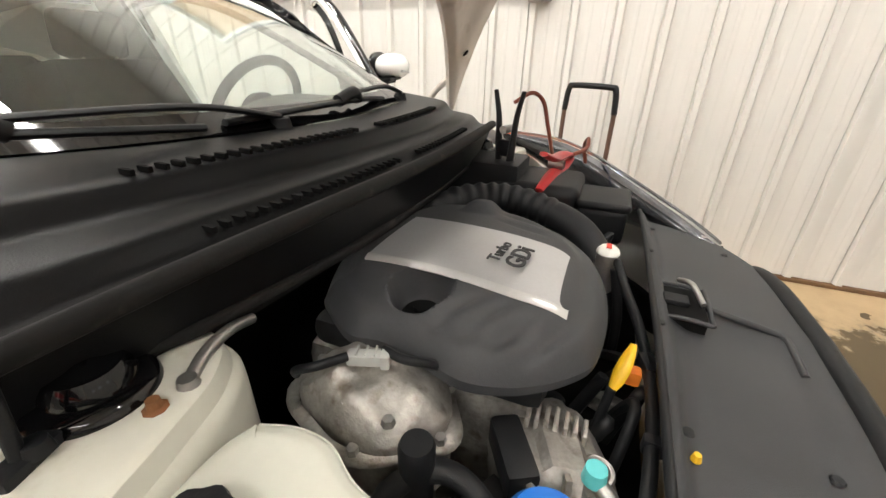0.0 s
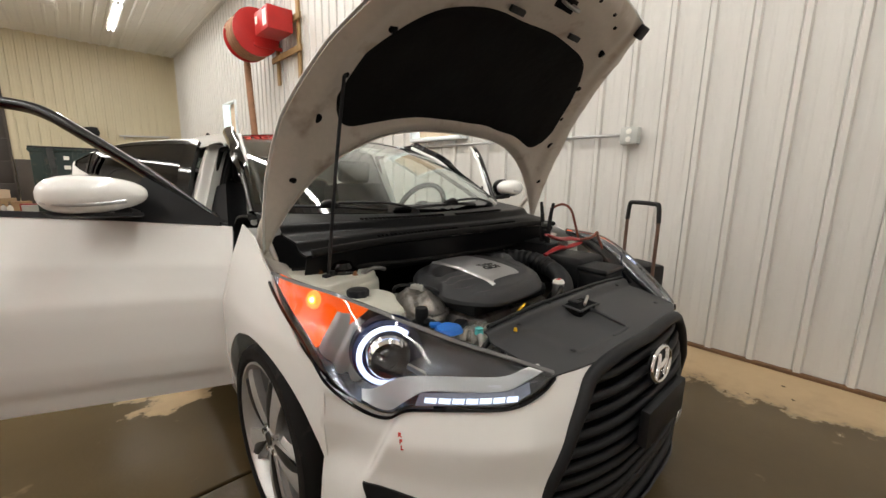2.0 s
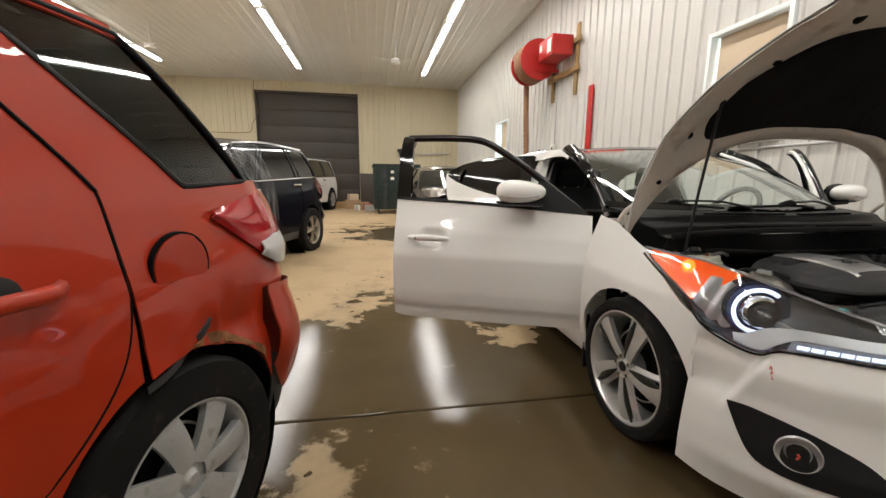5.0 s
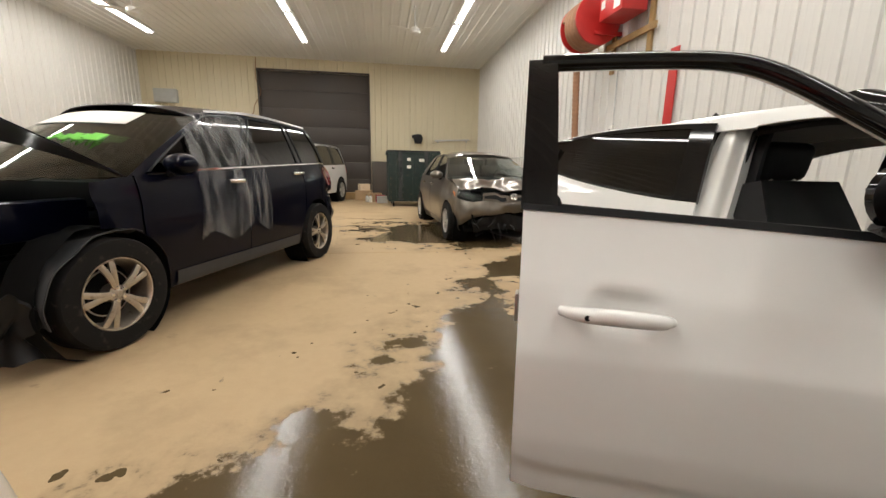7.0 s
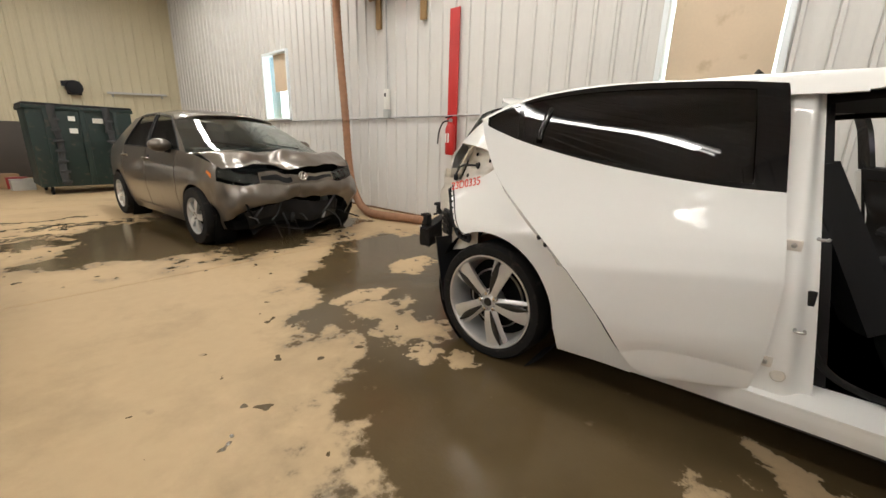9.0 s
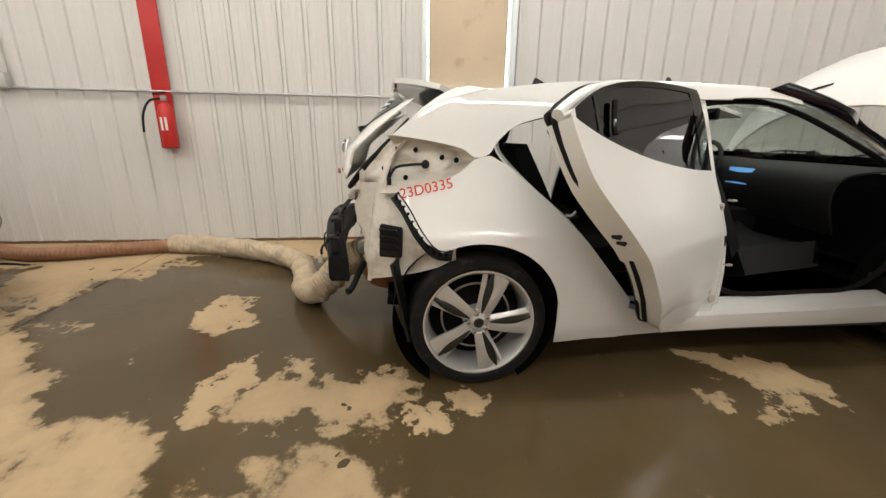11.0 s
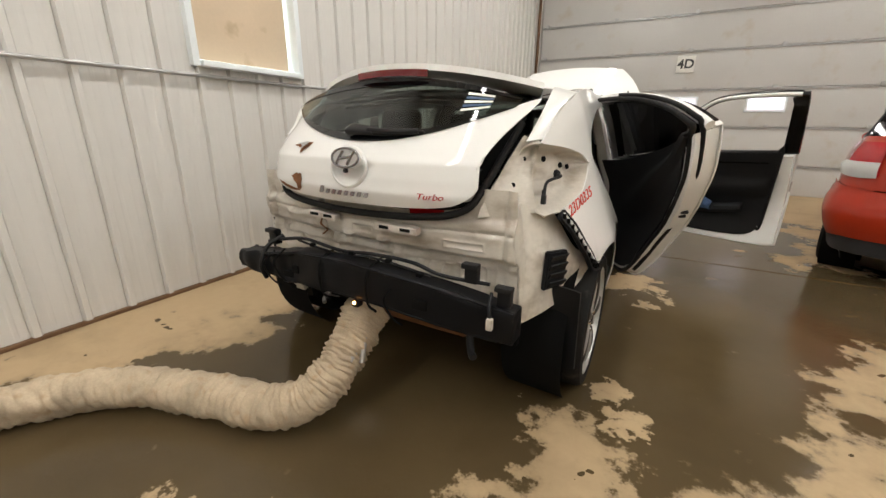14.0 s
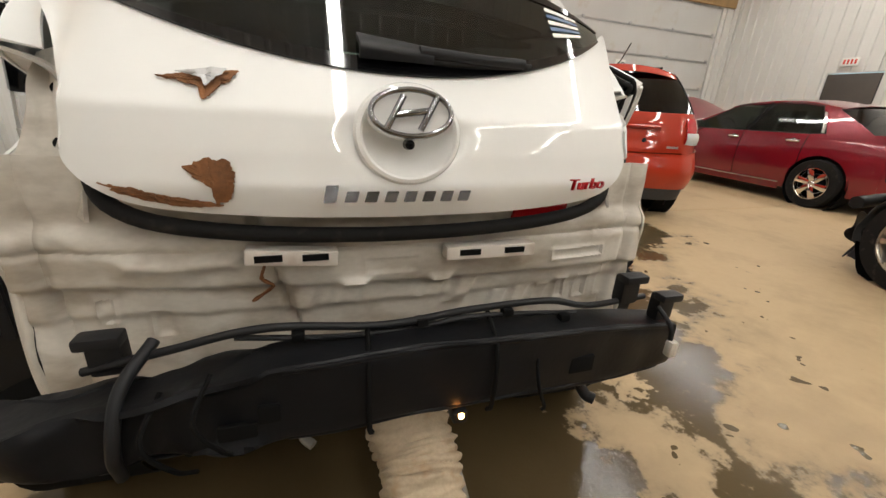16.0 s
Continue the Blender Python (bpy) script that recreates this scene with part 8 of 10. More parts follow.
def tank(u, v):
    p = np.array([np.interp(u * 96, range(97), TANK[:, i]) for i in range(2)])
    vs = (0, 0.25, 0.36, 0.42, 0.50, 0.53, 0.57, 0.60, 0.64, 1.0)
    k = np.interp(v, vs, (0, 0.84, 0.95, 0.985, 1.0, 1.025, 1.025, 0.995, 0.985, 0.95))
    z = np.interp(v, vs, (0.806, 0.806, 0.803, 0.795, 0.768, 0.766, 0.760, 0.758, 0.74, 0.60))
    x, y = TKC + (p - TKC) * k
    z -= 0.016 * (1 - sg((y - 1.615) * 60)) * (v < 0.5) + 0.006 * (1 - sg(-(x - 0.60) * 60)) * (v < 0.4)
    return np.array((x, y, z))


grid("reservoir", tank, 110, 56, "white_plastic", eb, 0.004, label="milky white fluid reservoir", flip=True)
lathe("reservoir_cap", [(0, 0.030), (0.018, 0.030), (0.024, 0.027), (0.031, 0.026), (0.033, 0.020), (0.032, 0.004), (0.026, 0.0)], "black_plastic", eb, pose(0.648, 1.530, 0.803), n=40, wob=lambda a, z: 1 + 0.05 * math.sin(8 * a) * (z > 0.001))
lathe("filler_neck", [(0, -0.12), (0.032, -0.12), (0.032, 0.0), (0.028, 0.004)], "white_plastic", eb, pose(0.490, 1.768, 0.722), n=24)
lathe("washer_cap", [(0, 0.012), (0.02, 0.015), (0.036, 0.011), (0.043, 0.0), (0.033, -0.002)], "blue_cap", eb, pose(0.490, 1.768, 0.730), n=32, label="bright blue washer cap")
block("cap_tab", (0.505, 1.726, 0.738), (0.035, 0.025, 0.012), "blue_cap", eb, bevel=0.005, rot=(0, 0, -30))
lathe("service_cap", [(0, 0.020), (0.012, 0.019), (0.014, 0.0)], "teal_plastic", eb, pose(0.402, 1.808, 0.708), n=18)
sweep("ac_line", [(0.402, 1.808, 0.71), (0.42, 1.835, 0.69), (0.44, 1.84, 0.63), (0.44, 1.82, 0.52)], 0.010, "steel", eb, n=20, sides=10)
sweep("ac_spring", [(0.375 + 0.016 * math.cos(a), 1.815 + 0.016 * math.sin(a), 0.62 + 0.08 * a / 31.4) for a in np.linspace(0, 31.4, 70)], 0.004, "steel", eb, n=140, sides=6)
dp = sweep("dipstick", [(0.258, 1.822, 0.715), (0.250, 1.827, 0.728), (0.240, 1.832, 0.745), (0.228, 1.837, 0.762), (0.219, 1.840, 0.772)], 0.007, "yellow_plastic", eb, n=30, sides=10, flat=0.5, rad=lambda u, a: 0.7 + 0.9 * math.sin(math.pi * min(1, 0.15 + u * 0.8)) ** 2, label="yellow dipstick pull")
sweep("dipstick_tube", [(0.275, 1.79, 0.52), (0.270, 1.81, 0.63), (0.258, 1.822, 0.718)], 0.007, "black_plastic", eb, n=10, sides=8)
lathe("radiator_cap", [(0, 0.014), (0.015, 0.013), (0.021, 0.007), (0.023, 0)], "paper", eb, pose(-0.055, 1.795, 0.784), n=24)
lathe("radiator_neck", [(0.02, 0), (0.022, -0.09)], "steel", eb, pose(-0.055, 1.795, 0.790), n=20)
block("cap_label", (-0.055, 1.795, 0.7985), (0.022, 0.010, 0.002), "ink_red", eb, bevel=0)
sweep("overflow_hose", [(-0.045, 1.815, 0.772), (0.03, 1.835, 0.752), (0.14, 1.858, 0.742), (0.28, 1.868, 0.735), (0.40, 1.862, 0.715), (0.47, 1.855, 0.66)], 0.0085, "black_plastic", eb, n=40, sides=10)
block("hose_clip", (0.215, 1.866, 0.738), (0.040, 0.022, 0.022), "black_plastic", eb, bevel=0.005, rot=(0, 0, 15))
block("hose_clip", (0.345, 1.868, 0.726), (0.016, 0.026, 0.024), "black_plastic", eb, bevel=0.005)
sweep("coolant_line", [(0.0, 1.84, 0.58), (-0.015, 1.835, 0.67), (-0.035, 1.815, 0.76)], 0.010, "black_plastic", eb, n=14, sides=8)
# intake hose, ribbed at its start
sweep("intake_hose", [(-0.08, 1.34, 0.775), (-0.19, 1.43, 0.800), (-0.24, 1.53, 0.805), (-0.23, 1.64, 0.790), (-0.18, 1.735, 0.765), (-0.13, 1.785, 0.71), (-0.12, 1.80, 0.60)], 0.037, "black_plastic", eb, n=150, sides=18,
      rad=lambda u, a: 1 + (0.075 * math.sin(2 * math.pi * 22 * u) if u < 0.55 else 0), label="ribbed black intake hose")
block("air_box", (-0.50, 1.58, 0.74), (0.24, 0.26, 0.14), "black_plastic", eb, bevel=0.03, seg=3)
block("fuse_box", (-0.44, 1.775, 0.725), (0.17, 0.13, 0.10), "black_plastic", eb, bevel=0.02, seg=3)
block("fuse_lid", (-0.44, 1.775, 0.780), (0.18, 0.14, 0.022), "black_plastic", eb, bevel=0.010, seg=3)
block("battery", (-0.48, 1.40, 0.76), (0.18, 0.26, 0.19), "black_plastic", eb, bevel=0.012)
for y in (1.31, 1.49):
    lathe("terminal", [(0, 0.02), (0.009, 0.02), (0.010, 0)], "steel", eb, pose(-0.46, y, 0.855), n=12)


def jump_clamp(c, rz, mat, up, lab):
    k = thing("jumper_clamp", lab, "clamp")
    m = pose(*c, 0, 0, rz)
    for s in (1, -1):
        pts = [(-0.095, 0.0, 0.004 * s), (-0.04, 0.0, 0.014 * s), (0.02, 0.0, 0.016 * s), (0.085, 0.0, 0.036 * s)] if not up else [(0.014 * s, 0.0, -0.09), (0.020 * s, 0.0, -0.03), (0.025 * s, 0.0, 0.03), (0.038 * s, 0, 0.085)]
        ob = sweep("handle", [(1.25 * a_, b_, 1.25 * c_) for a_, b_, c_ in pts], 0.014, mat, k, n=18, sides=8, flat=0.55, rad=lambda u, a: 1.25 - 0.6 * u if up else 0.8 + 0.5 * math.sin(math.pi * u))
        ob.data.transform(m)
    lathe("spring", [(0.012, -0.02), (0.012, 0.02)], "steel", k, m @ pose(0.0, 0, 0, 90, 0, 0), n=16)
    if up:
        ob = block("web", (0, 0, -0.055), (0.045, 0.012, 0.05), mat, k, bevel=0.004)
        ob.data.transform(m)
    return k


jump_clamp((-0.335, 1.64, 0.885), -12, "red_plastic", False, "red jumper cable clamp gripping a battery terminal")
jump_clamp((-0.455, 1.47, 0.945), 70, "black_plastic", True, "black jumper cable clamp standing on the battery")
cab = sweep("jumper_cable", [(-0.46, 1.485, 1.02), (-0.50, 1.525, 1.045), (-0.535, 1.555, 1.02), (-0.55, 1.575, 0.95), (-0.56, 1.60, 0.86)], 0.006, "cable_copper", None, n=30, sides=8)
tagged(cab, "thin red jumper cable looping from the clamp", "cable")
cab = sweep("jumper_cable", [(-0.43, 1.67, 0.895), (-0.48, 1.70, 0.905), (-0.53, 1.70, 0.925), (-0.57, 1.69, 0.895), (-0.60, 1.70, 0.84)], 0.006, "cable_copper", None, n=30, sides=8)
tagged(cab, "thin orange jumper cable over the fender", "cable")
# hoses and small clutter in the dark
sweep("heater_hose", [(0.52, 1.585, 0.66), (0.490, 1.605, 0.70), (0.462, 1.650, 0.712), (0.472, 1.700, 0.70), (0.505, 1.735, 0.66)], 0.014, "black_plastic", eb, n=24, sides=10)
lathe("filler_cap", [(0, 0.03), (0.018, 0.029), (0.021, 0.022), (0.021, 0.0), (0.019, -0.06)], "black_plastic", eb, pose(0.472, 1.622, 0.728), n=24)
block("fuse_cover", (0.535, 1.79, 0.66), (0.10, 0.10, 0.08), "black_plastic", eb, bevel=0.012)
block("connector", (0.232, 1.846, 0.728), (0.022, 0.024, 0.024), "orange_plug", eb, bevel=0.006)
sweep("line", [(0.562, 1.424, 0.845), (0.53, 1.408, 0.850), (0.49, 1.395, 0.848), (0.45, 1.385, 0.835)], 0.007, "steel", eb, n=14, sides=8)
lathe("bolt", [(0, 0.012), (0.009, 0.010), (0.011, 0)], "steel", eb, pose(0.562, 1.424, 0.842), n=12)
for k in range(12):
    x0 = random.uniform(-0.35, 0.3)
    y0 = random.uniform(1.62, 1.84)
    sweep("wire", [(x0, y0, 0.60), (x0 + random.uniform(-0.08, 0.08), y0 + 0.03, random.uniform(0.66, 0.72)), (x0 + random.uniform(-0.15, 0.15), y0 + random.uniform(-0.06, 0.06), 0.58)], random.uniform(0.005, 0.012), "black_plastic", eb, n=14, sides=6)
for k in range(16):
    block("bracket", (random.uniform(0.18, 0.56), random.uniform(1.66, 1.86), random.uniform(0.55, 0.68)), (random.uniform(0.03, 0.07), random.uniform(0.02, 0.05), random.uniform(0.02, 0.05)), random.choice(("cast_alu", "black_plastic", "steel", "black_plastic")), eb, bevel=0.006, rot=(random.uniform(-30, 30), random.uniform(-30, 30), random.uniform(0, 90)))

# ---------------------------------------------------------------- the other cars in the shop
class Body:
    """A car in its own axes (x right, y forward, middle of the wheelbase): side band, glass, roof, hood, tail."""

    def __init__(self, name, label, place, yaw, plan, inset, paint, wb, track, r, belt, roof, sill=0.24, arch_r=None):
        self.car = thing(name, label, "car", pose(*place, 0, 0, yaw))
        self.b = Band(plan, inset)
        self.paint, self.wb, self.r, self.sill = paint, wb, r, sill
        self.belt, self.roof = line(belt), line(roof)
        self.ar = arch_r or r + 0.045
        self.track = track
        k = 2 * len(self.b.c) // 3
        self.tail_x, self.tail_s = self.b.c[k:, 0][::-1], self.b.s[k:][::-1]

    def sxr(self, x):
        return float(np.interp(x, self.tail_x, self.tail_s))

    def P(self, name, lo, up, mat=None, sd=1, off=0.0, nu=30, nv=10, label="", parent=None, thick=0.006):
        f = lambda q: (self.b.sy(q[0]), q[1]) if len(q) == 2 else ((self.sxr(q[0]) if q[2] == "r" else self.b.sx(q[0])), q[1])
        return self.b.patch(name, [f(q) for q in lo], [f(q) for q in up], mat or self.paint, parent or self.car, sd, off=off, nu=nu, nv=nv, label=label, thick=thick)

    def low(self, y):
        h = self.wb / 2
        return max(arch(y, h, self.r, self.ar, self.sill), arch(y, -h, self.r, self.ar, self.sill))

    def panel(self, name, y0, y1, sd, off=0.0, mat=None, gap=0.002, nv=14, top=None, low=None):
        ys = np.linspace(y0 - gap, y1 + gap, max(12, int(abs(y1 - y0) * 40)))
        tp, lw = top or self.belt, low or self.low
        return self.P(name, [(y, lw(y)) for y in ys], [(y, max(tp(y), lw(y) + 0.01)) for y in ys], mat, sd, off, nu=len(ys) + 10, nv=nv)

    def edge(self, yb, yr, v, off=0.0, sd=1):
        """A point on the line from the belt at yb to the roof edge at yr."""
        y = yb + (yr - yb) * v
        z = self.belt(yb) + (self.roof(yr) - self.belt(yb)) * (v ** 0.92)
        return self.b.at(self.b.sy(y), z, off, sd)

    def side_glass(self, segs, sd, glass="glass_dark"):
        """segs: (belt y, roof y, what lies behind it: 'p' paint, 'b' black, 'g' glass)."""
        for (b0, r0, k), (b1, r1, _) in zip(segs, segs[1:]):
            e = 0.0 if k == "p" else (-0.004 if k == "b" else -0.008)
            nm, mt = {"p": ("pillar", self.paint), "b": ("pillar", "black_gloss"), "g": ("side_window", glass)}[k]
            grid(nm, lambda u, v: self.edge(b0 + (b1 - b0) * u, r0 + (r1 - r0) * u, v, e, sd), 10, 8, mt, self.car, 0.006, flip=(sd > 0))
            if k == "g":
                ring = [(u, 0.0) for u in np.linspace(0, 1, 8)] + [(1, v) for v in np.linspace(0.15, 1, 6)] + [(u, 1.0) for u in np.linspace(0.85, 0, 8)] + [(0, v) for v in np.linspace(0.85, 0, 6)]
                sweep("window_seal", [self.edge(b0 + (b1 - b0) * u, r0 + (r1 - r0) * u, v, 0.0, sd) for u, v in ring], 0.008, "black_plastic", self.car, sides=6, raw=True)
        y0, y1 = segs[0], segs[-1]
        self.P("roof_rail", [(y, self.roof(y) - 0.012) for y in np.linspace(y0[1], y1[1], 14)], [(y, self.roof(y) + 0.024) for y in np.linspace(y0[1], y1[1], 14)], None, sd, 0.0, 30, 5)

    def screen(self, name, yb, yr, bow_b, bow_r, crown_b, crown_r, mat, label="", inset=0.0, v0=0.0, v1=1.0, off=0.0, nu=26, nv=14, parent=None, wide=1.0):
        def fn(u, v):
            q = (2 * u - 1) * wide
            vv = v0 + (v1 - v0) * v
            E = self.edge(yb, yr, vv)
            k = 1 - q * q
            return np.array((q * (E[0] - inset), E[1] + (bow_b + (bow_r - bow_b) * vv) * k, E[2] + (crown_b + (crown_r - crown_b) * vv) * k + off))
        return grid(name, fn, nu, nv, mat, parent or self.car, 0.006, label, flip=(yb > yr))

    def roof_skin(self, yf, yr, bow_f, bow_r, crown=0.06):
        def fn(u, v):
            q, y = 2 * u - 1, yf + (yr - yf) * v
            E = self.b.at(self.b.sy(y), self.roof(y) + 0.02)
            k = 1 - q * q
            return np.array((q * E[0], y + (bow_f + (bow_r - bow_f) * v) * k, E[2] - 0.02 * abs(q) ** 8 + crown * (1 - abs(q) ** 2.4)))
        return grid("roof", fn, 30, 20, self.paint, self.car, 0.006, flip=True)

    def lid(self, name, y0, y1, z, bow0, bow1, crown, label="", flip=True, shape=None, up=None):
        def fn(u, v):
            q, y = 2 * u - 1, y0 + (y1 - y0) * v
            E = self.b.at(self.b.sy(y), z(y))
            k = 1 - q * q
            p = np.array((q * E[0], y + (bow0 + (bow1 - bow0) * v) * k, E[2] + crown * k))
            return p + (shape(q, v) if shape else 0)
        ob = grid(name, fn, 40, 26, self.paint, self.car, 0.008, label, flip=flip)
        if up:
            y, zz, ang = up
            ob.data.transform(Matrix.Translation((0, y, zz)) @ Matrix.Rotation(radians(ang), 4, "X") @ Matrix.Translation((0, -y, -zz)))
        return ob

    def handle(self, y, z, sd, mat=None):
        a, b = self.b.at(self.b.sy(y + 0.09), z, 0.008, sd), self.b.at(self.b.sy(y - 0.09), z, 0.008, sd)
        m = self.b.at(self.b.sy(y), z, 0.042, sd)
        sweep("door_handle", [a, a * 0.6 + m * 0.4 + (m - (a + b) / 2) * 0.5, m, b * 0.6 + m * 0.4 + (m - (a + b) / 2) * 0.5, b], 0.013, mat or self.paint, self.car, n=20, sides=8, flat=1.3)
        lathe("handle_recess", [(0, 0.003), (0.035, 0.002), (0.042, -0.003)], "black_plastic", self.car, face_frame(self.b.at(self.b.sy(y), z, 0.0, sd), (sd, 0, 0.1)), n=20)

    def mirror(self, y, z, sd, mat=None):
        c = self.b.at(self.b.sy(y), z, 0.12, sd)
        ff = pose(*c, 0, 0, sd * -12)
        mr = thing("wing_mirror", "", "")
        mr.parent = self.car
        lathe("shell", [(0, 1.0), (0.35, 0.93), (0.7, 0.68), (0.92, 0.32), (1.0, -0.05), (0.97, -0.3), (0.9, -0.4)], mat or self.paint, mr, ff @ pose(0, 0, 0, -90, 0, 0) @ Matrix.Diagonal((0.115, 0.075, 0.09, 1)), n=24)
        lathe("mirror_glass", [(0, 0), (1.0, 0)], "chrome", mr, ff @ pose(0, -0.033, 0, 90, 0, 0) @ Matrix.Diagonal((0.1, 0.066, 1, 1)), n=24)
        sweep("foot", [self.b.at(self.b.sy(y + 0.02), z - 0.07, -0.02, sd), self.b.at(self.b.sy(y + 0.01), z - 0.06, 0.05, sd)], 0.022, "black_plastic", mr, n=6, sides=8)

    def base(self, y_front, y_rear, floor_z=0.30):
        """Dark liner, floor pan, seats and wheels."""
        car, b = self.car, self.b
        for sd in (1, -1):
            ys = np.linspace(y_front, y_rear, 60)
            self.P("inner_body", [(y, self.low(y) + 0.01) for y in ys], [(y, max(self.belt(y) - 0.02, self.low(y) + 0.02)) for y in ys], "black_matt", sd, -0.035, 60, 5)
            for y in (self.wb / 2, -self.wb / 2):
                lathe("arch_liner", [(self.ar + 0.012, -0.22), (self.ar + 0.016, 0.02)], "black_matt", car, pose(sd * (b.at(b.sy(y), self.r)[0] - 0.03), y, self.r, 0, 90 * sd, 0), n=36)
        block("floor_pan", (0, 0, floor_z), (self.track - 0.12, self.wb + 0.9, 0.12), "black_matt", car, bevel=0.03)
        for y, n in ((0.15, 2), (-0.75, 2)):
            for k in range(n):
                x = (k - 0.5) * 0.72
                st = thing("seat", "dark seat with headrest", "")
                st.parent = car
                block("cushion", (x, y + 0.22, 0.62), (0.5, 0.5, 0.16), "seat", st, bevel=0.05)
                block("backrest", (x, y - 0.10, 0.92), (0.5, 0.14, 0.62), "seat", st, bevel=0.05, rot=(14, 0, 0))
                block("headrest", (x, y - 0.19, 1.27), (0.26, 0.10, 0.17), "seat", st, bevel=0.04, rot=(10, 0, 0))
        block("dashboard", (0, 0.85, 0.92), (self.track - 0.1, 0.35, 0.18), "black_plastic", car, bevel=0.05)
        lathe("steering_wheel", [(0.18, 0.015), (0.195, 0), (0.18, -0.015), (0.165, 0), (0.18, 0.015)], "black_plastic", car, pose(-0.36, 0.58, 1.0, 65, 0, 0), n=30)

    def wheels(self, style, w=0.215, label="", flat=()):
        for k, (sx, sy) in enumerate(((-1, 1), (1, 1), (-1, -1), (1, -1))):
            wheel(self.car, sx * (self.track / 2 + 0.03), sy * self.wb / 2, self.r, w, style, sx, label=label)

    def deform(self, fn):
        for ob in self.car.children_recursive:
            if ob.type == "MESH" and ob.parent == self.car:
                for v in ob.data.vertices:
                    v.co = Vector(fn(np.array(v.co)))
                ob.data.update()


def wob(p, k, seed=0.0):
    q = Vector(p) * k + Vector((seed, 0, 0))
    return np.array(noise.noise_vector(q))


# ---- orange-red crossover
PO = [(0, 2.18), (0.3, 2.16), (0.55, 2.07), (0.72, 1.92), (0.81, 1.7), (0.855, 1.4), (0.872, 1.1), (0.873, 0.5), (0.873, -0.2), (0.873, -0.8), (0.873, -1.2), (0.865, -1.45), (0.838, -1.66), (0.77, -1.82), (0.62, -1.915), (0.4, -1.95), (0, -1.965)]
IO = [(0.15, 0.10), (0.25, 0.05), (0.4, 0.015), (0.55, 0.0), (0.8, 0.004), (0.9, 0.015), (1.0, 0.04), (1.08, 0.06), (1.15, 0.085), (1.3, 0.15), (1.45, 0.215), (1.58, 0.30)]
oc = Body("orange_crossover", "orange-red hatchback crossover with dented, rusty rear arch", (3.741, 2.6175, 0), -22, PO, IO, "orange_paint", 2.5, 1.46, 0.33,
          [(2.2, 0.85), (1.3, 1.0), (0.5, 1.06), (-0.6, 1.10), (-1.4, 1.125), (-1.7, 1.14), (-2, 1.14)], [(0.6, 1.46), (0.2, 1.525), (-0.5, 1.55), (-1.1, 1.548), (-1.45, 1.525)], 0.27, 0.372)
oc.base(1.7, -1.55)
for sd in (1, -1):
    oc.panel("front_fender", 1.75, 0.98, sd)
    oc.panel("door", 0.97, -0.05, sd)
    rear_cut = lambda y: oc.low(y)
    oc.panel("door", -0.06, -1.135, sd)
    oc.panel("quarter_panel", -1.140, -1.60, sd, off=lambda u, v: 0.016 * (1 - v) ** 3)
    # black seam along the rear door's edge
    seam = [(-0.60, 0.40), (-0.80, 0.49), (-0.97, 0.60), (-1.085, 0.72), (-1.13, 0.85), (-1.138, 0.98), (-1.137, 1.12)]
    sweep("door_seal", [oc.b.at(oc.b.sy(y), z, -0.001, sd) for y, z in seam], 0.0032, "black_matt", oc.car, n=40, sides=6)
    sweep("door_seal", [oc.edge(-1.137, -0.86, v, 0.002, sd) for v in np.linspace(0, 1, 12)], 0.0045, "black_matt", oc.car, n=24, sides=6)
    oc.panel("sill_cladding", 0.9, -0.9, sd, off=0.012, mat="grey_plastic", top=lambda y: 0.33, low=lambda y: 0.22, nv=5)
    oc.side_glass([(1.25, 0.52, "p"), (1.1, 0.42, "g"), (0.05, -0.12, "b"), (-0.05, -0.2, "g"), (-0.95, -0.72, "p"), (-1.37, -1.0, "g"), (-1.69, -1.40, "g")][:-1] + [(-1.69, -1.40, "b")], sd, "glass_smoke")
    oc.handle(0.15, 0.93, sd)
    oc.handle(-0.92, 0.94, sd)
    oc.mirror(0.95, 1.10, sd)
    # tail: bumper corner, lamp, black lower part
    oc.P("rear_bumper", [(-1.60, 0.50), (-1.70, 0.36), (0.7, 0.36, "r"), (0.5, 0.36, "r"), (0.0, 0.37, "r")], [(-1.60, 0.79), (-1.72, 0.775), (0.7, 0.75, "r"), (0.5, 0.735, "r"), (0.0, 0.73, "r")], None, sd, off=lambda u, v: 0.034 * math.sin(math.pi * min(1, v * 1.1)) + 0.022, nu=40, nv=14)
    oc.P("bumper_skirt", [(-1.62, 0.27), (-1.72, 0.235), (0.7, 0.23, "r"), (0.4, 0.23, "r"), (0.0, 0.23, "r")], [(-1.61, 0.46), (-1.70, 0.40), (0.7, 0.40, "r"), (0.4, 0.39, "r"), (0.0, 0.39, "r")], "grey_plastic", sd, off=0.008, nu=30, nv=6)
    oc.P("corner_panel", [(-1.595, 0.78), (-1.72, 0.77), (0.7, 0.745, "r"), (0.60, 0.74, "r")], [(-1.595, 1.135), (-1.72, 1.14), (0.7, 1.14, "r"), (0.60, 1.14, "r")], None, sd, 0.0, 20, 10)
    lm = thing("tail_lamp", "red and clear tail lamp", "")
    lm.parent = oc.car
    oc.P("red_lens", [(-1.42, 1.035), (-1.54, 0.95), (-1.64, 0.885), (-1.72, 0.86), (0.72, 0.84, "r"), (0.60, 0.85, "r")], [(-1.43, 1.055), (-1.54, 1.075), (-1.64, 1.092), (-1.72, 1.098), (0.72, 1.098, "r"), (0.62, 1.095, "r")], "red_lens", sd, off=lambda u, v: 0.012 + 0.014 * math.sin(math.pi * v), nu=30, nv=12, parent=lm)
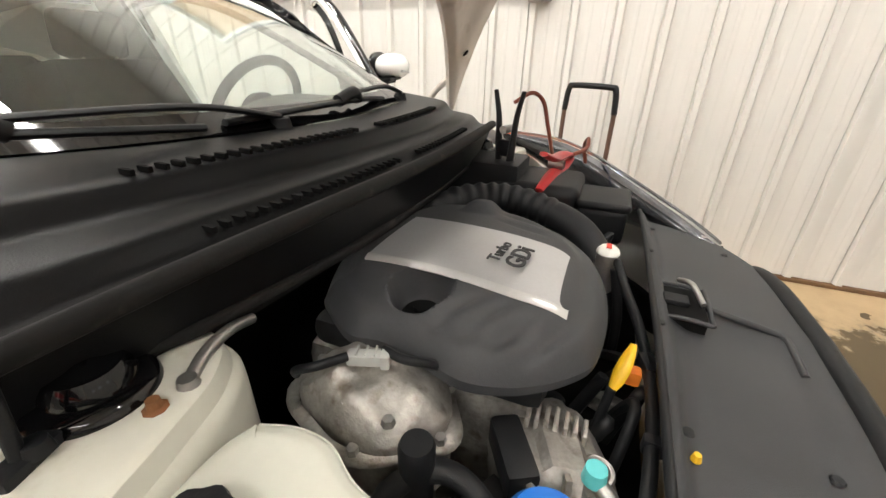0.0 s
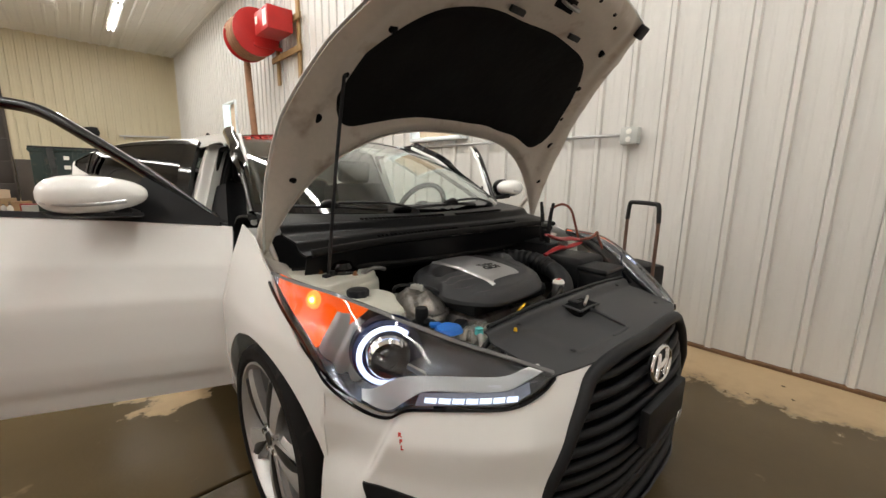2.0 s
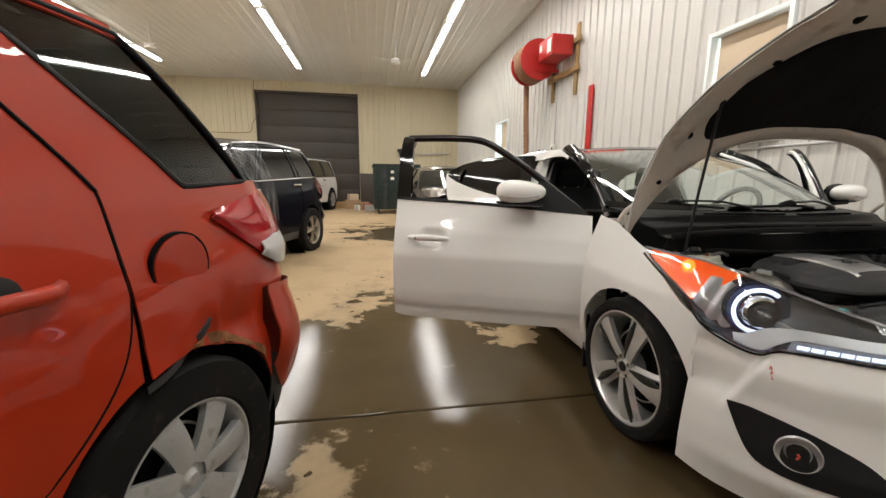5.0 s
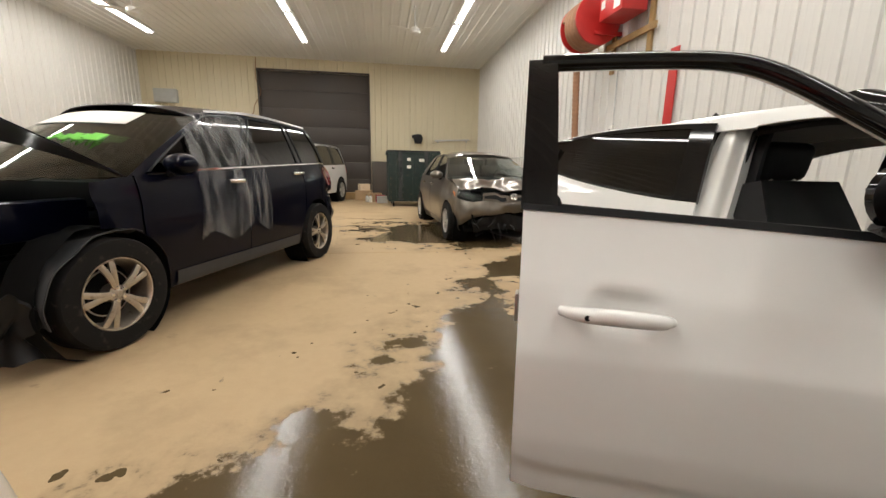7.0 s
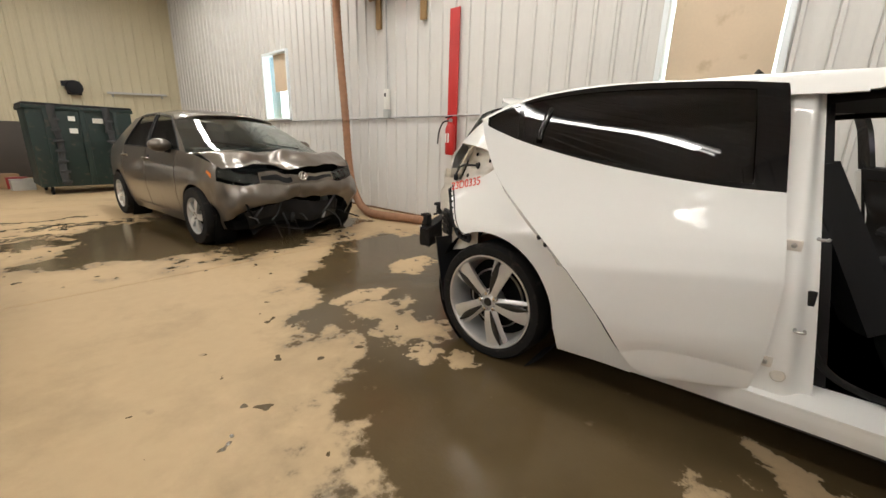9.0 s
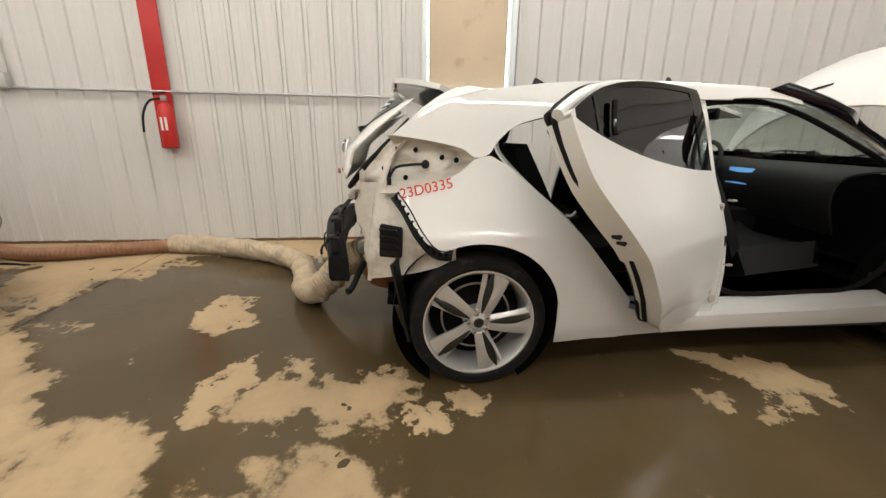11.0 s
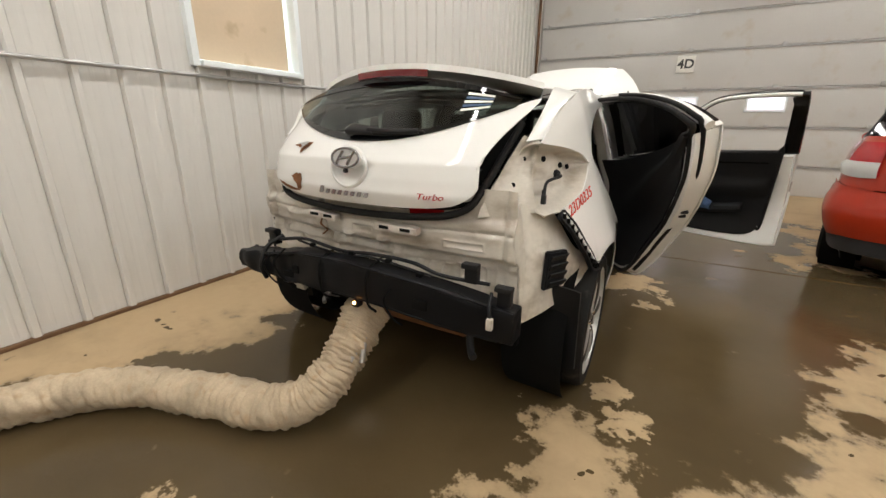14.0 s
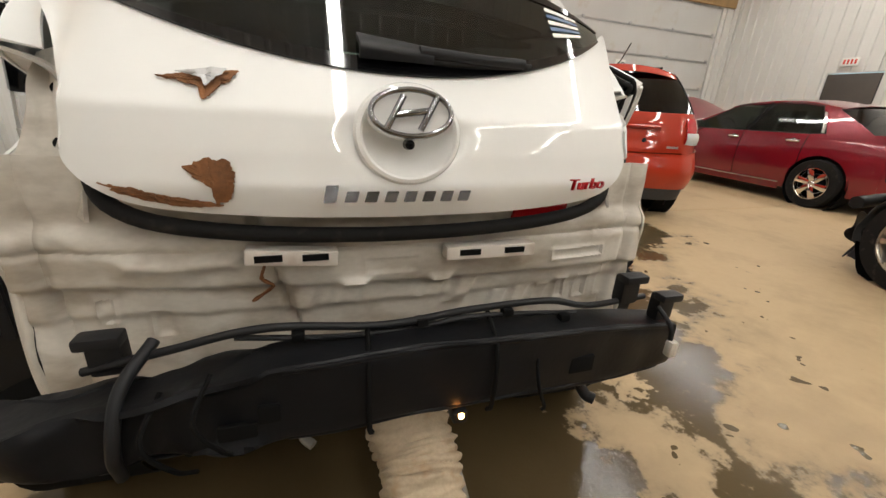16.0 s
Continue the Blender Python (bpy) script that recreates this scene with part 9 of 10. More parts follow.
    oc.P("clear_lens", [(-1.60, 0.895), (-1.66, 0.868), (-1.72, 0.845), (0.72, 0.83, "r"), (0.61, 0.835, "r")], [(-1.61, 0.94), (-1.66, 0.96), (-1.72, 0.98), (0.72, 0.985, "r"), (0.615, 0.98, "r")], "cup_grey", sd, off=lambda u, v: 0.017 + 0.014 * math.sin(math.pi * v), nu=20, nv=8, parent=lm, label="clear reversing and signal part")
    oc.P("reflector", [(0.78, 0.555, "r"), (0.68, 0.55, "r"), (0.60, 0.55, "r")], [(0.78, 0.585, "r"), (0.68, 0.58, "r"), (0.60, 0.58, "r")], "red_lens", sd, 0.05, 10, 4)
    oc.P("mud_flap", [(-1.66, 0.13), (-1.72, 0.13)], [(-1.62, 0.30), (-1.70, 0.30)], "black_plastic", sd, -0.05, 8, 6)
    # front end
    oc.P("front_bumper", [(0.0, 0.25, "f"), (0.4, 0.25, "f"), (0.65, 0.26, "f"), (1.72, 0.34)], [(0.0, 0.70, "f"), (0.4, 0.70, "f"), (0.65, 0.70, "f"), (1.72, 0.72)], None, sd, 0.0, 30, 10)
    oc.P("headlight", [(0.32, 0.71, "f"), (0.5, 0.71, "f"), (0.68, 0.72, "f"), (1.72, 0.75)], [(0.32, 0.83, "f"), (0.5, 0.84, "f"), (0.68, 0.86, "f"), (1.72, 0.90)], "cup_grey", sd, 0.004, 20, 6)
    oc.P("upper_grille", [(0.0, 0.70, "f"), (0.15, 0.70, "f"), (0.33, 0.70, "f")], [(0.0, 0.84, "f"), (0.15, 0.84, "f"), (0.33, 0.84, "f")], "black_plastic", sd, 0.0, 12, 5)
fd = oc.b.at(oc.b.sy(-1.28), 0.925, 0.006, -1)
fdm = face_frame(fd, oc.b.at(oc.b.sy(-1.28), 0.925, 1.0, -1) - fd)
lathe("fuel_door", [(0, 0.004), (0.080, 0.003), (0.084, -0.012)], "orange_paint", oc.car, fdm, n=44)
lathe("fuel_door_gap", [(0.083, 0.001), (0.088, 0.001), (0.089, -0.012)], "black_matt", oc.car, fdm, n=44)
oc.P("rust_edge", [(-1.28, oc.low(-1.28) + 0.004), (-1.38, oc.low(-1.38) + 0.004), (-1.48, oc.low(-1.48) + 0.004), (-1.56, oc.low(-1.56) + 0.006)], [(-1.28, oc.low(-1.28) + 0.010), (-1.38, oc.low(-1.38) + 0.035), (-1.48, oc.low(-1.48) + 0.022), (-1.56, oc.low(-1.56) + 0.05)], "rust", -1, lambda u, v: 0.018 + 0.004 * math.sin(30 * u), 30, 5, label="rusted arch lip")
oc.P("torn_strip", [(-1.13, 0.655), (-1.25, 0.69), (-1.345, 0.735)], [(-1.13, 0.672), (-1.25, 0.712), (-1.345, 0.765)], "grey_plastic", -1, lambda u, v: 0.012 + 0.006 * math.sin(9 * u), 16, 4, label="dark peeling strip")
oc.P("tape", [(-1.655, 0.57), (-1.70, 0.535)], [(-1.655, 0.61), (-1.71, 0.57)], "tape_blue", -1, 0.048, 8, 4, label="light blue tape")
oc.P("rust_spot", [(-0.90, 0.47), (-0.95, 0.46)], [(-0.91, 0.50), (-0.96, 0.505)], "rust", -1, 0.003, 6, 4)
oc.screen("windscreen", 1.25, 0.52, 0.32, 0.10, -0.03, 0.05, "glass_dark")
oc.screen("rear_window", -1.69, -1.40, -0.20, -0.10, 0.0, 0.055, "glass_dark", v1=0.93)
oc.screen("window_surround", -1.69, -1.40, -0.19, -0.09, -0.004, 0.051, "black_gloss", v0=-0.0, v1=0.10)
oc.roof_skin(0.52, -1.40, 0.10, -0.12, 0.06)
oc.screen("rear_spoiler", -1.69, -1.40, -0.22, -0.17, 0.0, 0.062, None or "orange_paint", v0=0.90, v1=1.06, wide=0.96)
oc.lid("hood", 1.25, 1.88, oc.belt, 0.32, 0.25, 0.05)
for sd in (1, -1):
    oc.P("tailgate", [(0.60, 0.745, "r"), (0.3, 0.74, "r"), (0.0, 0.735, "r")], [(0.60, 1.14, "r"), (0.3, 1.14, "r"), (0.0, 1.14, "r")], None, sd, lambda u, v: -0.02 * math.exp(-((v - 0.42) / 0.25) ** 4) * math.exp(-(max(0, 0.52 - u) / 0.06) ** 2), 40, 24)
tg = lambda x, z, o: oc.b.at(oc.sxr(abs(x)), z, o, 1 if x >= 0 else -1)
sweep("plate_lip", [tg(x, 0.995, 0.012) for x in np.linspace(-0.32, 0.32, 13)], 0.017, "orange_paint", oc.car, n=26, sides=8)
for x in (-0.18, 0.18):
    lathe("plate_lamp", [(0, 0.004), (0.02, 0.003), (0.024, 0)], "black_plastic", oc.car, face_frame(tg(x, 0.86, -0.012), (0, -1, 0)), n=14)
for x, z, w in ((-0.50, 0.995, 0.17), (-0.47, 0.795, 0.14), (0.48, 0.80, 0.12)):
    block("badge_bar", tuple(tg(x, z, 0.004)), (w, 0.006, 0.022), "silver_trim", oc.car, bevel=0.002)
for k in range(3):
    sweep("roof_bar", [(-0.52 + 0.5 * k, -0.1, 1.63), (-0.52 + 0.5 * k, -0.7, 1.65), (-0.52 + 0.5 * k, -1.25, 1.62)], 0.014, "black_plastic", oc.car, n=14, sides=8) if k != 1 else None
sweep("rear_wiper", [tg(0.05, 1.16, 0.02) + np.array((0, 0.0, 0.0)), tg(-0.15, 1.185, 0.0) + np.array((0, 0.0, 0)), tg(-0.35, 1.18, -0.01)], 0.010, "black_plastic", oc.car, n=12, sides=6)
sweep("antenna", [(0.0, -1.15, 1.61), (0.0, -1.28, 1.68), (0.0, -1.5, 1.82)], 0.006, "black_plastic", oc.car, n=10, sides=6)
oc.wheels(dict(kind="cap", n=7, mat="hubcap", low=False, cap="hubcap"), 0.205, "silver seven-spoke wheel cover, dirty")


def dent(p):
    k = math.exp(-((p[1] + 1.42) / 0.17) ** 2 - ((p[2] - 0.70) / 0.10) ** 2) if p[0] < -0.5 else 0
    return p + k * (np.array((0.05, 0, 0)) * (0.5 + 0.8 * abs(noise.noise(Vector(p) * 9))) + wob(p, 11) * 0.025)


oc.deform(dent)
# tools left on the roof and in the open window frame
ro = thing("roof_tool", "dark angled tool lying on the orange car's roof", "tool", oc.car.matrix_basis @ pose(-0.48, -1.05, 1.625, 0, 0, 30))
block("body", (0, 0, 0.03), (0.10, 0.05, 0.05), "black_plastic", ro, bevel=0.01)
block("head", (0.06, 0, 0.08), (0.05, 0.05, 0.11), "black_matt", ro, bevel=0.01, rot=(0, 25, 0))
sweep("cord", [(-0.05, 0, 0.02), (-0.12, 0.03, 0.05), (-0.2, 0.0, 0.03), (-0.27, 0.02, 0.012)], 0.006, "black_plastic", ro, n=16, sides=6)

# ---- navy SUV, its front torn off
PN = [(0, 2.25), (0.35, 2.2), (0.62, 2.06), (0.78, 1.85), (0.86, 1.55), (0.895, 1.2), (0.90, 0.8), (0.90, 0), (0.90, -0.8), (0.895, -1.3), (0.87, -1.65), (0.80, -1.9), (0.65, -2.06), (0.4, -2.15), (0, -2.18)]
IN = [(0.15, 0.10), (0.3, 0.03), (0.5, 0.01), (0.7, 0.0), (0.88, 0.0), (1.0, 0.02), (1.1, 0.05), (1.2, 0.09), (1.35, 0.15), (1.5, 0.215), (1.62, 0.29)]
nv_ = Body("navy_suv", "dark navy sport utility vehicle, torn front, film over one window", (4.195, -2.754, 0), -18.5, PN, IN, "navy_paint", 2.61, 1.53, 0.345,
           [(2.2, 0.92), (1.3, 1.02), (1.03, 1.06), (0.3, 1.09), (-0.6, 1.13), (-1.7, 1.17), (-2.2, 1.18)], [(0.6, 1.42), (0.2, 1.53), (-0.35, 1.585), (-1.0, 1.59), (-1.65, 1.55)], 0.26, 0.40)
nv_.base(1.2, -1.7)
for sd in (1, -1):
    nv_.panel("front_fender", 1.60 if sd > 0 else 1.36, 1.09, sd)
    nv_.panel("door", 1.08, 0.02, sd)
    nv_.panel("door", 0.01, -1.0, sd)
    nv_.panel("quarter_panel", -1.01, -1.72, sd)
    nv_.panel("sill_cladding", 0.86, -0.84, sd, off=0.014, mat="grey_plastic", top=lambda y: 0.375, low=lambda y: 0.27, nv=5)
    nv_.side_glass([(1.12, 0.30, "p"), (0.98, 0.20, "g"), (0.04, -0.33, "b"), (-0.06, -0.41, "g"), (-0.98, -0.98, "b"), (-1.08, -1.06, "g"), (-1.74, -1.52, "p"), (-1.86, -1.64, "p")], sd)
    nv_.handle(0.14, 1.0, sd, "chrome")
    nv_.handle(-0.90, 1.055, sd, "chrome")
    nv_.mirror(0.80, 1.13, sd)
    nv_.P("belt_chrome", [(1.0, 1.066), (0, 1.108), (-1.0, 1.148), (-1.75, 1.172)], [(1.0, 1.076), (0, 1.118), (-1.0, 1.158), (-1.75, 1.182)], "chrome", sd, 0.012, 30, 3)
    nv_.P("roof_bar", [(0.2, 1.56), (-0.5, 1.615), (-1.5, 1.59)], [(0.2, 1.575), (-0.5, 1.635), (-1.5, 1.605)], "silver_trim", sd, 0.03, 24, 4)
    nv_.P("rear_bumper", [(-1.72, 0.38), (0.75, 0.34, "r"), (0.5, 0.33, "r"), (0.0, 0.33, "r")], [(-1.72, 0.74), (0.75, 0.74, "r"), (0.5, 0.74, "r"), (0.0, 0.74, "r")], None, sd, lambda u, v: 0.02 * math.sin(math.pi * v), 30, 14)
    nv_.P("tailgate", [(-1.72, 0.74), (0.72, 0.74, "r"), (0.4, 0.74, "r"), (0.0, 0.74, "r")], [(-1.72, 1.17), (0.72, 1.18, "r"), (0.4, 1.18, "r"), (0.0, 1.18, "r")], None, sd, -0.004, 30, 12)
    nv_.P("tail_lamp", [(-1.64, 0.93), (-1.8, 0.92), (0.7, 0.92, "r")], [(-1.66, 1.12), (-1.8, 1.13), (0.7, 1.13, "r")], "brake_lens", sd, 0.008, 16, 8)
nv_.screen("windscreen", 1.12, 0.30, 0.35, 0.14, -0.03, 0.05, "glass_smoke", label="windscreen with green marker writing")
nv_.screen("rear_window", -1.86, -1.64, -0.16, -0.10, 0.0, 0.05, "glass_dark")
nv_.roof_skin(0.30, -1.64, 0.14, -0.10, 0.065)
nv_.lid("hood", 1.14, 1.95, lambda y: 1.04 - 0.10 * (y - 1.14), 0.33, 0.2, 0.05, "dark hood standing open", up=(1.14, 1.05, 34))
nv_.screen("paper_sheet", 1.12, 0.30, 0.35, 0.14, -0.03, 0.05, "paper", "white paper behind the windscreen", v0=0.72, v1=0.93, off=0.012, wide=0.55)
for k in range(7):
    q = -0.66 + 0.06 * k
    nv_.screen("marker_stroke", 1.12, 0.30, 0.35, 0.14, -0.03, 0.05, "green_marker", "", v0=0.46 + 0.02 * (k % 2), v1=0.55 - 0.015 * (k % 3), off=0.008, nu=3, nv=4).data.transform(Matrix.Translation((-0.42 + 0.05 * k, 0, 0)) @ Matrix.Diagonal((0.012, 1, 1, 1)))
# clear film taped over the driver's window
def film(u, v):
    z = 0.56 + 1.03 * v
    y = 0.62 - 0.92 * u - 0.10 * v * (1 - u)
    dz = 0.05 * math.sin(11 * u) * (1 - v) ** 2
    if v < 0.52:
        p = nv_.b.at(nv_.b.sy(y), z + dz, 0.014, -1)
    else:
        p = nv_.b.at(nv_.b.sy(y), min(z, nv_.roof(min(0.5, y)) + 0.03), 0.016, -1)
    return p + np.array((-1, 0, 0)) * 0.010 * noise.noise(Vector((u * 7, v * 4, 3)))


grid("plastic_film", film, 46, 40, "film", nv_.car, 0.001, "crinkled clear plastic film")
# torn front: hanging liner, crash beam, brake
for sd in (-1, 1):
    def liner(u, v, sd=sd):
        a = radians(-15 + 135 * u)
        r = 0.375 + 0.03 * noise.noise(Vector((u * 5, v * 4, sd * 3.0))) + 0.05 * (v - 0.3) ** 2
        return np.array((sd * (0.60 + 0.30 * v), 1.305 + r * math.cos(a), 0.36 + r * math.sin(a) - 0.05 * v * math.sin(3 * u)))
    grid("torn_liner", liner, 30, 14, "grey_plastic", nv_.car, 0.006, "torn dark wheel-arch liner")
    block("apron", (sd * 0.52, 1.55, 0.80), (0.12, 0.80, 0.22), "navy_paint", nv_.car, bevel=0.03)
sweep("crash_beam", [(-0.72, 1.95, 0.52), (-0.3, 2.05, 0.55), (0.3, 2.05, 0.55), (0.7, 1.98, 0.52)], 0.055, "black_plastic", nv_.car, n=24, sides=8)
block("radiator", (0, 1.88, 0.62), (1.0, 0.07, 0.55), "black_matt", nv_.car, bevel=0.01)
block("engine", (0.05, 1.5, 0.72), (0.7, 0.5, 0.3), "black_plastic", nv_.car, bevel=0.05)
block("caliper", (-0.70, 1.38, 0.42), (0.06, 0.12, 0.14), "rust", nv_.car, bevel=0.02)
def torn(u, v):
    return np.array((-0.80 + 0.08 * u + 0.04 * math.sin(5 * v), 1.70 + 0.18 * u, 0.10 + 0.40 * v * (0.7 + 0.3 * math.sin(4 * u)))) + wob((u * 2, v * 2, 0), 1.3) * 0.06
grid("torn_bumper", torn, 20, 16, "black_plastic", nv_.car, 0.008, "torn black bumper end hanging down")
nv_.wheels(dict(kind="pair", n=5, mat="alloy_brown", low=False, cap="alloy_brown"), 0.225, "dull brown-silver alloy wheel with paired spokes")


def smash(p):
    k = math.exp(-((p[1] + 1.85) / 0.26) ** 2 - ((p[2] - 0.85) / 0.35) ** 2) if p[0] < -0.3 else 0
    f = math.exp(-((p[1] - 1.45) / 0.2) ** 2) if p[0] < -0.4 and p[2] < 1.1 else 0
    return p + k * (np.array((0.05, 0.03, 0)) + wob(p, 7) * 0.10) + f * wob(p, 6, 3) * 0.05


nv_.deform(smash)

# ---- taupe sedan with a crushed nose
PT = [(0, 2.02), (0.3, 2.0), (0.55, 1.93), (0.74, 1.80), (0.83, 1.6), (0.865, 1.3), (0.872, 0.8), (0.872, 0), (0.872, -0.8), (0.868, -1.3), (0.83, -1.75), (0.76, -2.1), (0.6, -2.28), (0.35, -2.36), (0, -2.39)]
IT = [(0.15, 0.09), (0.3, 0.03), (0.5, 0.0), (0.7, 0.0), (0.82, 0.015), (0.95, 0.05), (1.05, 0.10), (1.2, 0.18), (1.35, 0.265), (1.45, 0.35)]
ta = Body("taupe_sedan", "taupe metallic four-door sedan with crushed front end", (0.335, -6.34, 0), 3.5, PT, IT, "taupe_paint", 2.63, 1.51, 0.305,
          [(2.05, 0.80), (1.7, 0.88), (1.3, 0.95), (0.9, 0.985), (0.0, 0.99), (-1.0, 1.0), (-1.6, 1.02), (-2.4, 0.98)], [(0.5, 1.28), (0.2, 1.37), (-0.3, 1.41), (-0.8, 1.395), (-1.2, 1.31)], 0.21, 0.345)
ta.base(1.5, -2.0, 0.26)
for sd in (1, -1):
    ta.panel("front_fender", 1.72, 0.86, sd)
    ta.panel("door", 0.85, -0.12, sd)
    ta.panel("door", -0.13, -1.02, sd)
    ta.panel("quarter_panel", -1.03, -1.95, sd)
    ta.panel("sill", 0.9, -0.9, sd, off=0.01, top=lambda y: 0.27, low=lambda y: 0.17, nv=5)
    ta.side_glass([(1.10, 0.36, "p"), (0.93, 0.25, "g"), (-0.10, -0.26, "b"), (-0.18, -0.34, "g"), (-1.05, -0.85, "p"), (-1.62, -1.12, "p")], sd, "glass_smoke")
    ta.handle(0.0, 0.86, sd)
    ta.handle(-0.90, 0.87, sd)
    ta.mirror(0.66, 1.03, sd)
    ta.P("rear_bumper", [(-1.95, 0.28), (0.72, 0.27, "r"), (0.4, 0.27, "r"), (0.0, 0.27, "r")], [(-1.95, 1.0), (0.72, 0.97, "r"), (0.4, 0.96, "r"), (0.0, 0.96, "r")], None, sd, 0.0, 24, 12)
    ta.P("front_bumper", [(0.0, 0.53, "f"), (0.3, 0.51, "f"), (0.55, 0.46, "f"), (0.72, 0.36, "f"), (1.72, 0.32)], [(0.0, 0.69, "f"), (0.3, 0.69, "f"), (0.55, 0.68, "f"), (0.72, 0.69, "f"), (1.72, 0.72)], None, sd, lambda u, v: 0.03 * math.sin(math.pi * v), 40, 16, label="torn taupe bumper")
    ta.P("headlight", [(0.40, 0.70, "f"), (0.55, 0.70, "f"), (0.70, 0.71, "f"), (1.70, 0.76)], [(0.40, 0.76, "f"), (0.55, 0.78, "f"), (0.70, 0.82, "f"), (1.70, 0.87)], "glass_smoke", sd, -0.005, 20, 8, label="broken headlight")
    ta.P("lamp_bowl", [(0.40, 0.70, "f"), (0.55, 0.70, "f"), (0.70, 0.71, "f"), (1.70, 0.76)], [(0.40, 0.76, "f"), (0.55, 0.78, "f"), (0.70, 0.82, "f"), (1.70, 0.87)], "black_plastic", sd, -0.05, 14, 5)
    ta.P("lower_grille", [(0.0, 0.24, "f"), (0.3, 0.22, "f"), (0.6, 0.22, "f")], [(0.0, 0.48, "f"), (0.3, 0.46, "f"), (0.6, 0.40, "f")], "black_plastic", sd, -0.05, 24, 10, label="broken black lower grille")
    ta.P("upper_grille", [(0.0, 0.685, "f"), (0.2, 0.685, "f"), (0.42, 0.69, "f")], [(0.0, 0.80, "f"), (0.2, 0.80, "f"), (0.42, 0.79, "f")], None, sd, 0.004, 16, 8)
    ta.P("grille_slot", [(0.08, 0.715, "f"), (0.2, 0.715, "f"), (0.40, 0.72, "f")], [(0.08, 0.765, "f"), (0.2, 0.765, "f"), (0.40, 0.755, "f")], "black_plastic", sd, 0.010, 12, 4)
    ta.P("amber_corner", [(1.66, 0.74), (1.60, 0.775)], [(1.66, 0.775), (1.60, 0.80)], "orange_plug", sd, 0.006, 6, 4)
ta.screen("windscreen", 1.10, 0.36, 0.30, 0.16, -0.02, 0.05, "glass_clear")
ta.screen("rear_window", -1.62, -1.12, -0.14, -0.14, 0.0, 0.05, "glass_dark")
ta.roof_skin(0.36, -1.12, 0.16, -0.14, 0.06)
ta.lid("trunk_lid", -1.62, -2.15, ta.belt, -0.14, -0.2, 0.03, flip=False)


def buckle(q, v):
    z = 0.075 * math.exp(-((v - 0.5) / 0.22) ** 2) * (1 - 0.35 * q * q) + 0.022 * math.sin(6 * q + 4 * v) * v - 0.045 * v * v
    return np.array((0, -0.02 * v, z))


ta.lid("hood", 1.14, 1.80, lambda y: 0.955 - 0.10 * (y - 1.1), 0.28, 0.22, 0.03, "buckled taupe hood", shape=buckle)
badge(ta.car, face_frame((-0.02, 1.99, 0.735), (0, 1, 0.1)), 0.05, 0.042)
for sd in (1, -1):
    for k in range(2):
        sweep("wiper", [(0.05 - 0.5 * k, 1.28 - 0.0 * k, 1.02), (0.30 - 0.5 * k, 1.22, 1.05), (0.55 - 0.5 * k, 1.10, 1.08)], 0.008, "black_plastic", ta.car, n=10, sides=6) if sd > 0 else None
rng = random.Random(5)
for k in range(16):
    x = rng.uniform(-0.62, 0.62)
    a = np.array((x, 1.86 + rng.uniform(-0.08, 0.12), rng.uniform(0.28, 0.60)))
    b = a + np.array((rng.uniform(-0.25, 0.25), rng.uniform(0.0, 0.14), -rng.uniform(0.05, 0.25)))
    b[2] = max(b[2], 0.07)
    sweep("broken_piece", [a, (a + b) / 2 + np.array((0, 0.05, 0.02)), b], rng.uniform(0.010, 0.024), rng.choice(["black_plastic", "black_matt", "grey_plastic", "black_plastic", "cast_alu"]), ta.car, n=8, sides=6, flat=0.4)
block("crash_beam", (0, 1.80, 0.55), (1.2, 0.08, 0.10), "steel", ta.car, bevel=0.02)
block("radiator", (0.05, 1.70, 0.50), (0.9, 0.06, 0.42), "black_matt", ta.car, bevel=0.01)
grid("hanging_cover", lambda u, v: np.array((-0.5 + 1.0 * u, 1.65 + 0.16 * v, 0.22 - 0.06 * v + 0.05 * math.sin(7 * u + 3 * v))), 24, 10, "black_plastic", ta.car, 0.006, "hanging black undertray")
ta.wheels(dict(kind="cap", n=5, mat="alloy", low=False, cap="alloy"), 0.2, "silver five-spoke wheel")


def crush(p):
    k = sg(-(p[1] - 1.45) * 9)
    if p[2] > 1.15:
        k = 0
    d = wob(p, 3.2, 7) * 0.055 + wob(p, 8, 2) * 0.022
    bend = np.array((0, -0.12 * math.exp(-((p[0] - 0.15) / 0.3) ** 2), -0.03)) + np.array((-0.10, 0.12, 0.03)) * max(0, -p[0] - 0.55) * 2.5
    return p + k * (d + bend)


ta.deform(crush)

# ---- white SUV at the back
PW = [(0, 2.45), (0.4, 2.38), (0.7, 2.2), (0.88, 1.9), (0.96, 1.5), (0.975, 0.8), (0.975, -0.8), (0.965, -1.6), (0.93, -2.1), (0.8, -2.4), (0.5, -2.5), (0, -2.52)]
IW = [(0.2, 0.06), (0.4, 0.01), (0.7, 0.0), (1.0, 0.01), (1.15, 0.04), (1.25, 0.07), (1.5, 0.15), (1.75, 0.24), (1.9, 0.32)]
ws = Body("white_suv", "large white sport utility vehicle with roof rack", (4.80, -11.43, 0), -15, PW, IW, "suv_white", 2.95, 1.68, 0.385,
          [(2.4, 1.05), (1.2, 1.17), (0, 1.19), (-1.5, 1.22), (-2.6, 1.24)], [(0.7, 1.62), (0.3, 1.74), (-0.5, 1.80), (-1.6, 1.80), (-2.2, 1.77)], 0.32, 0.45)
ws.base(1.9, -2.0, 0.4)
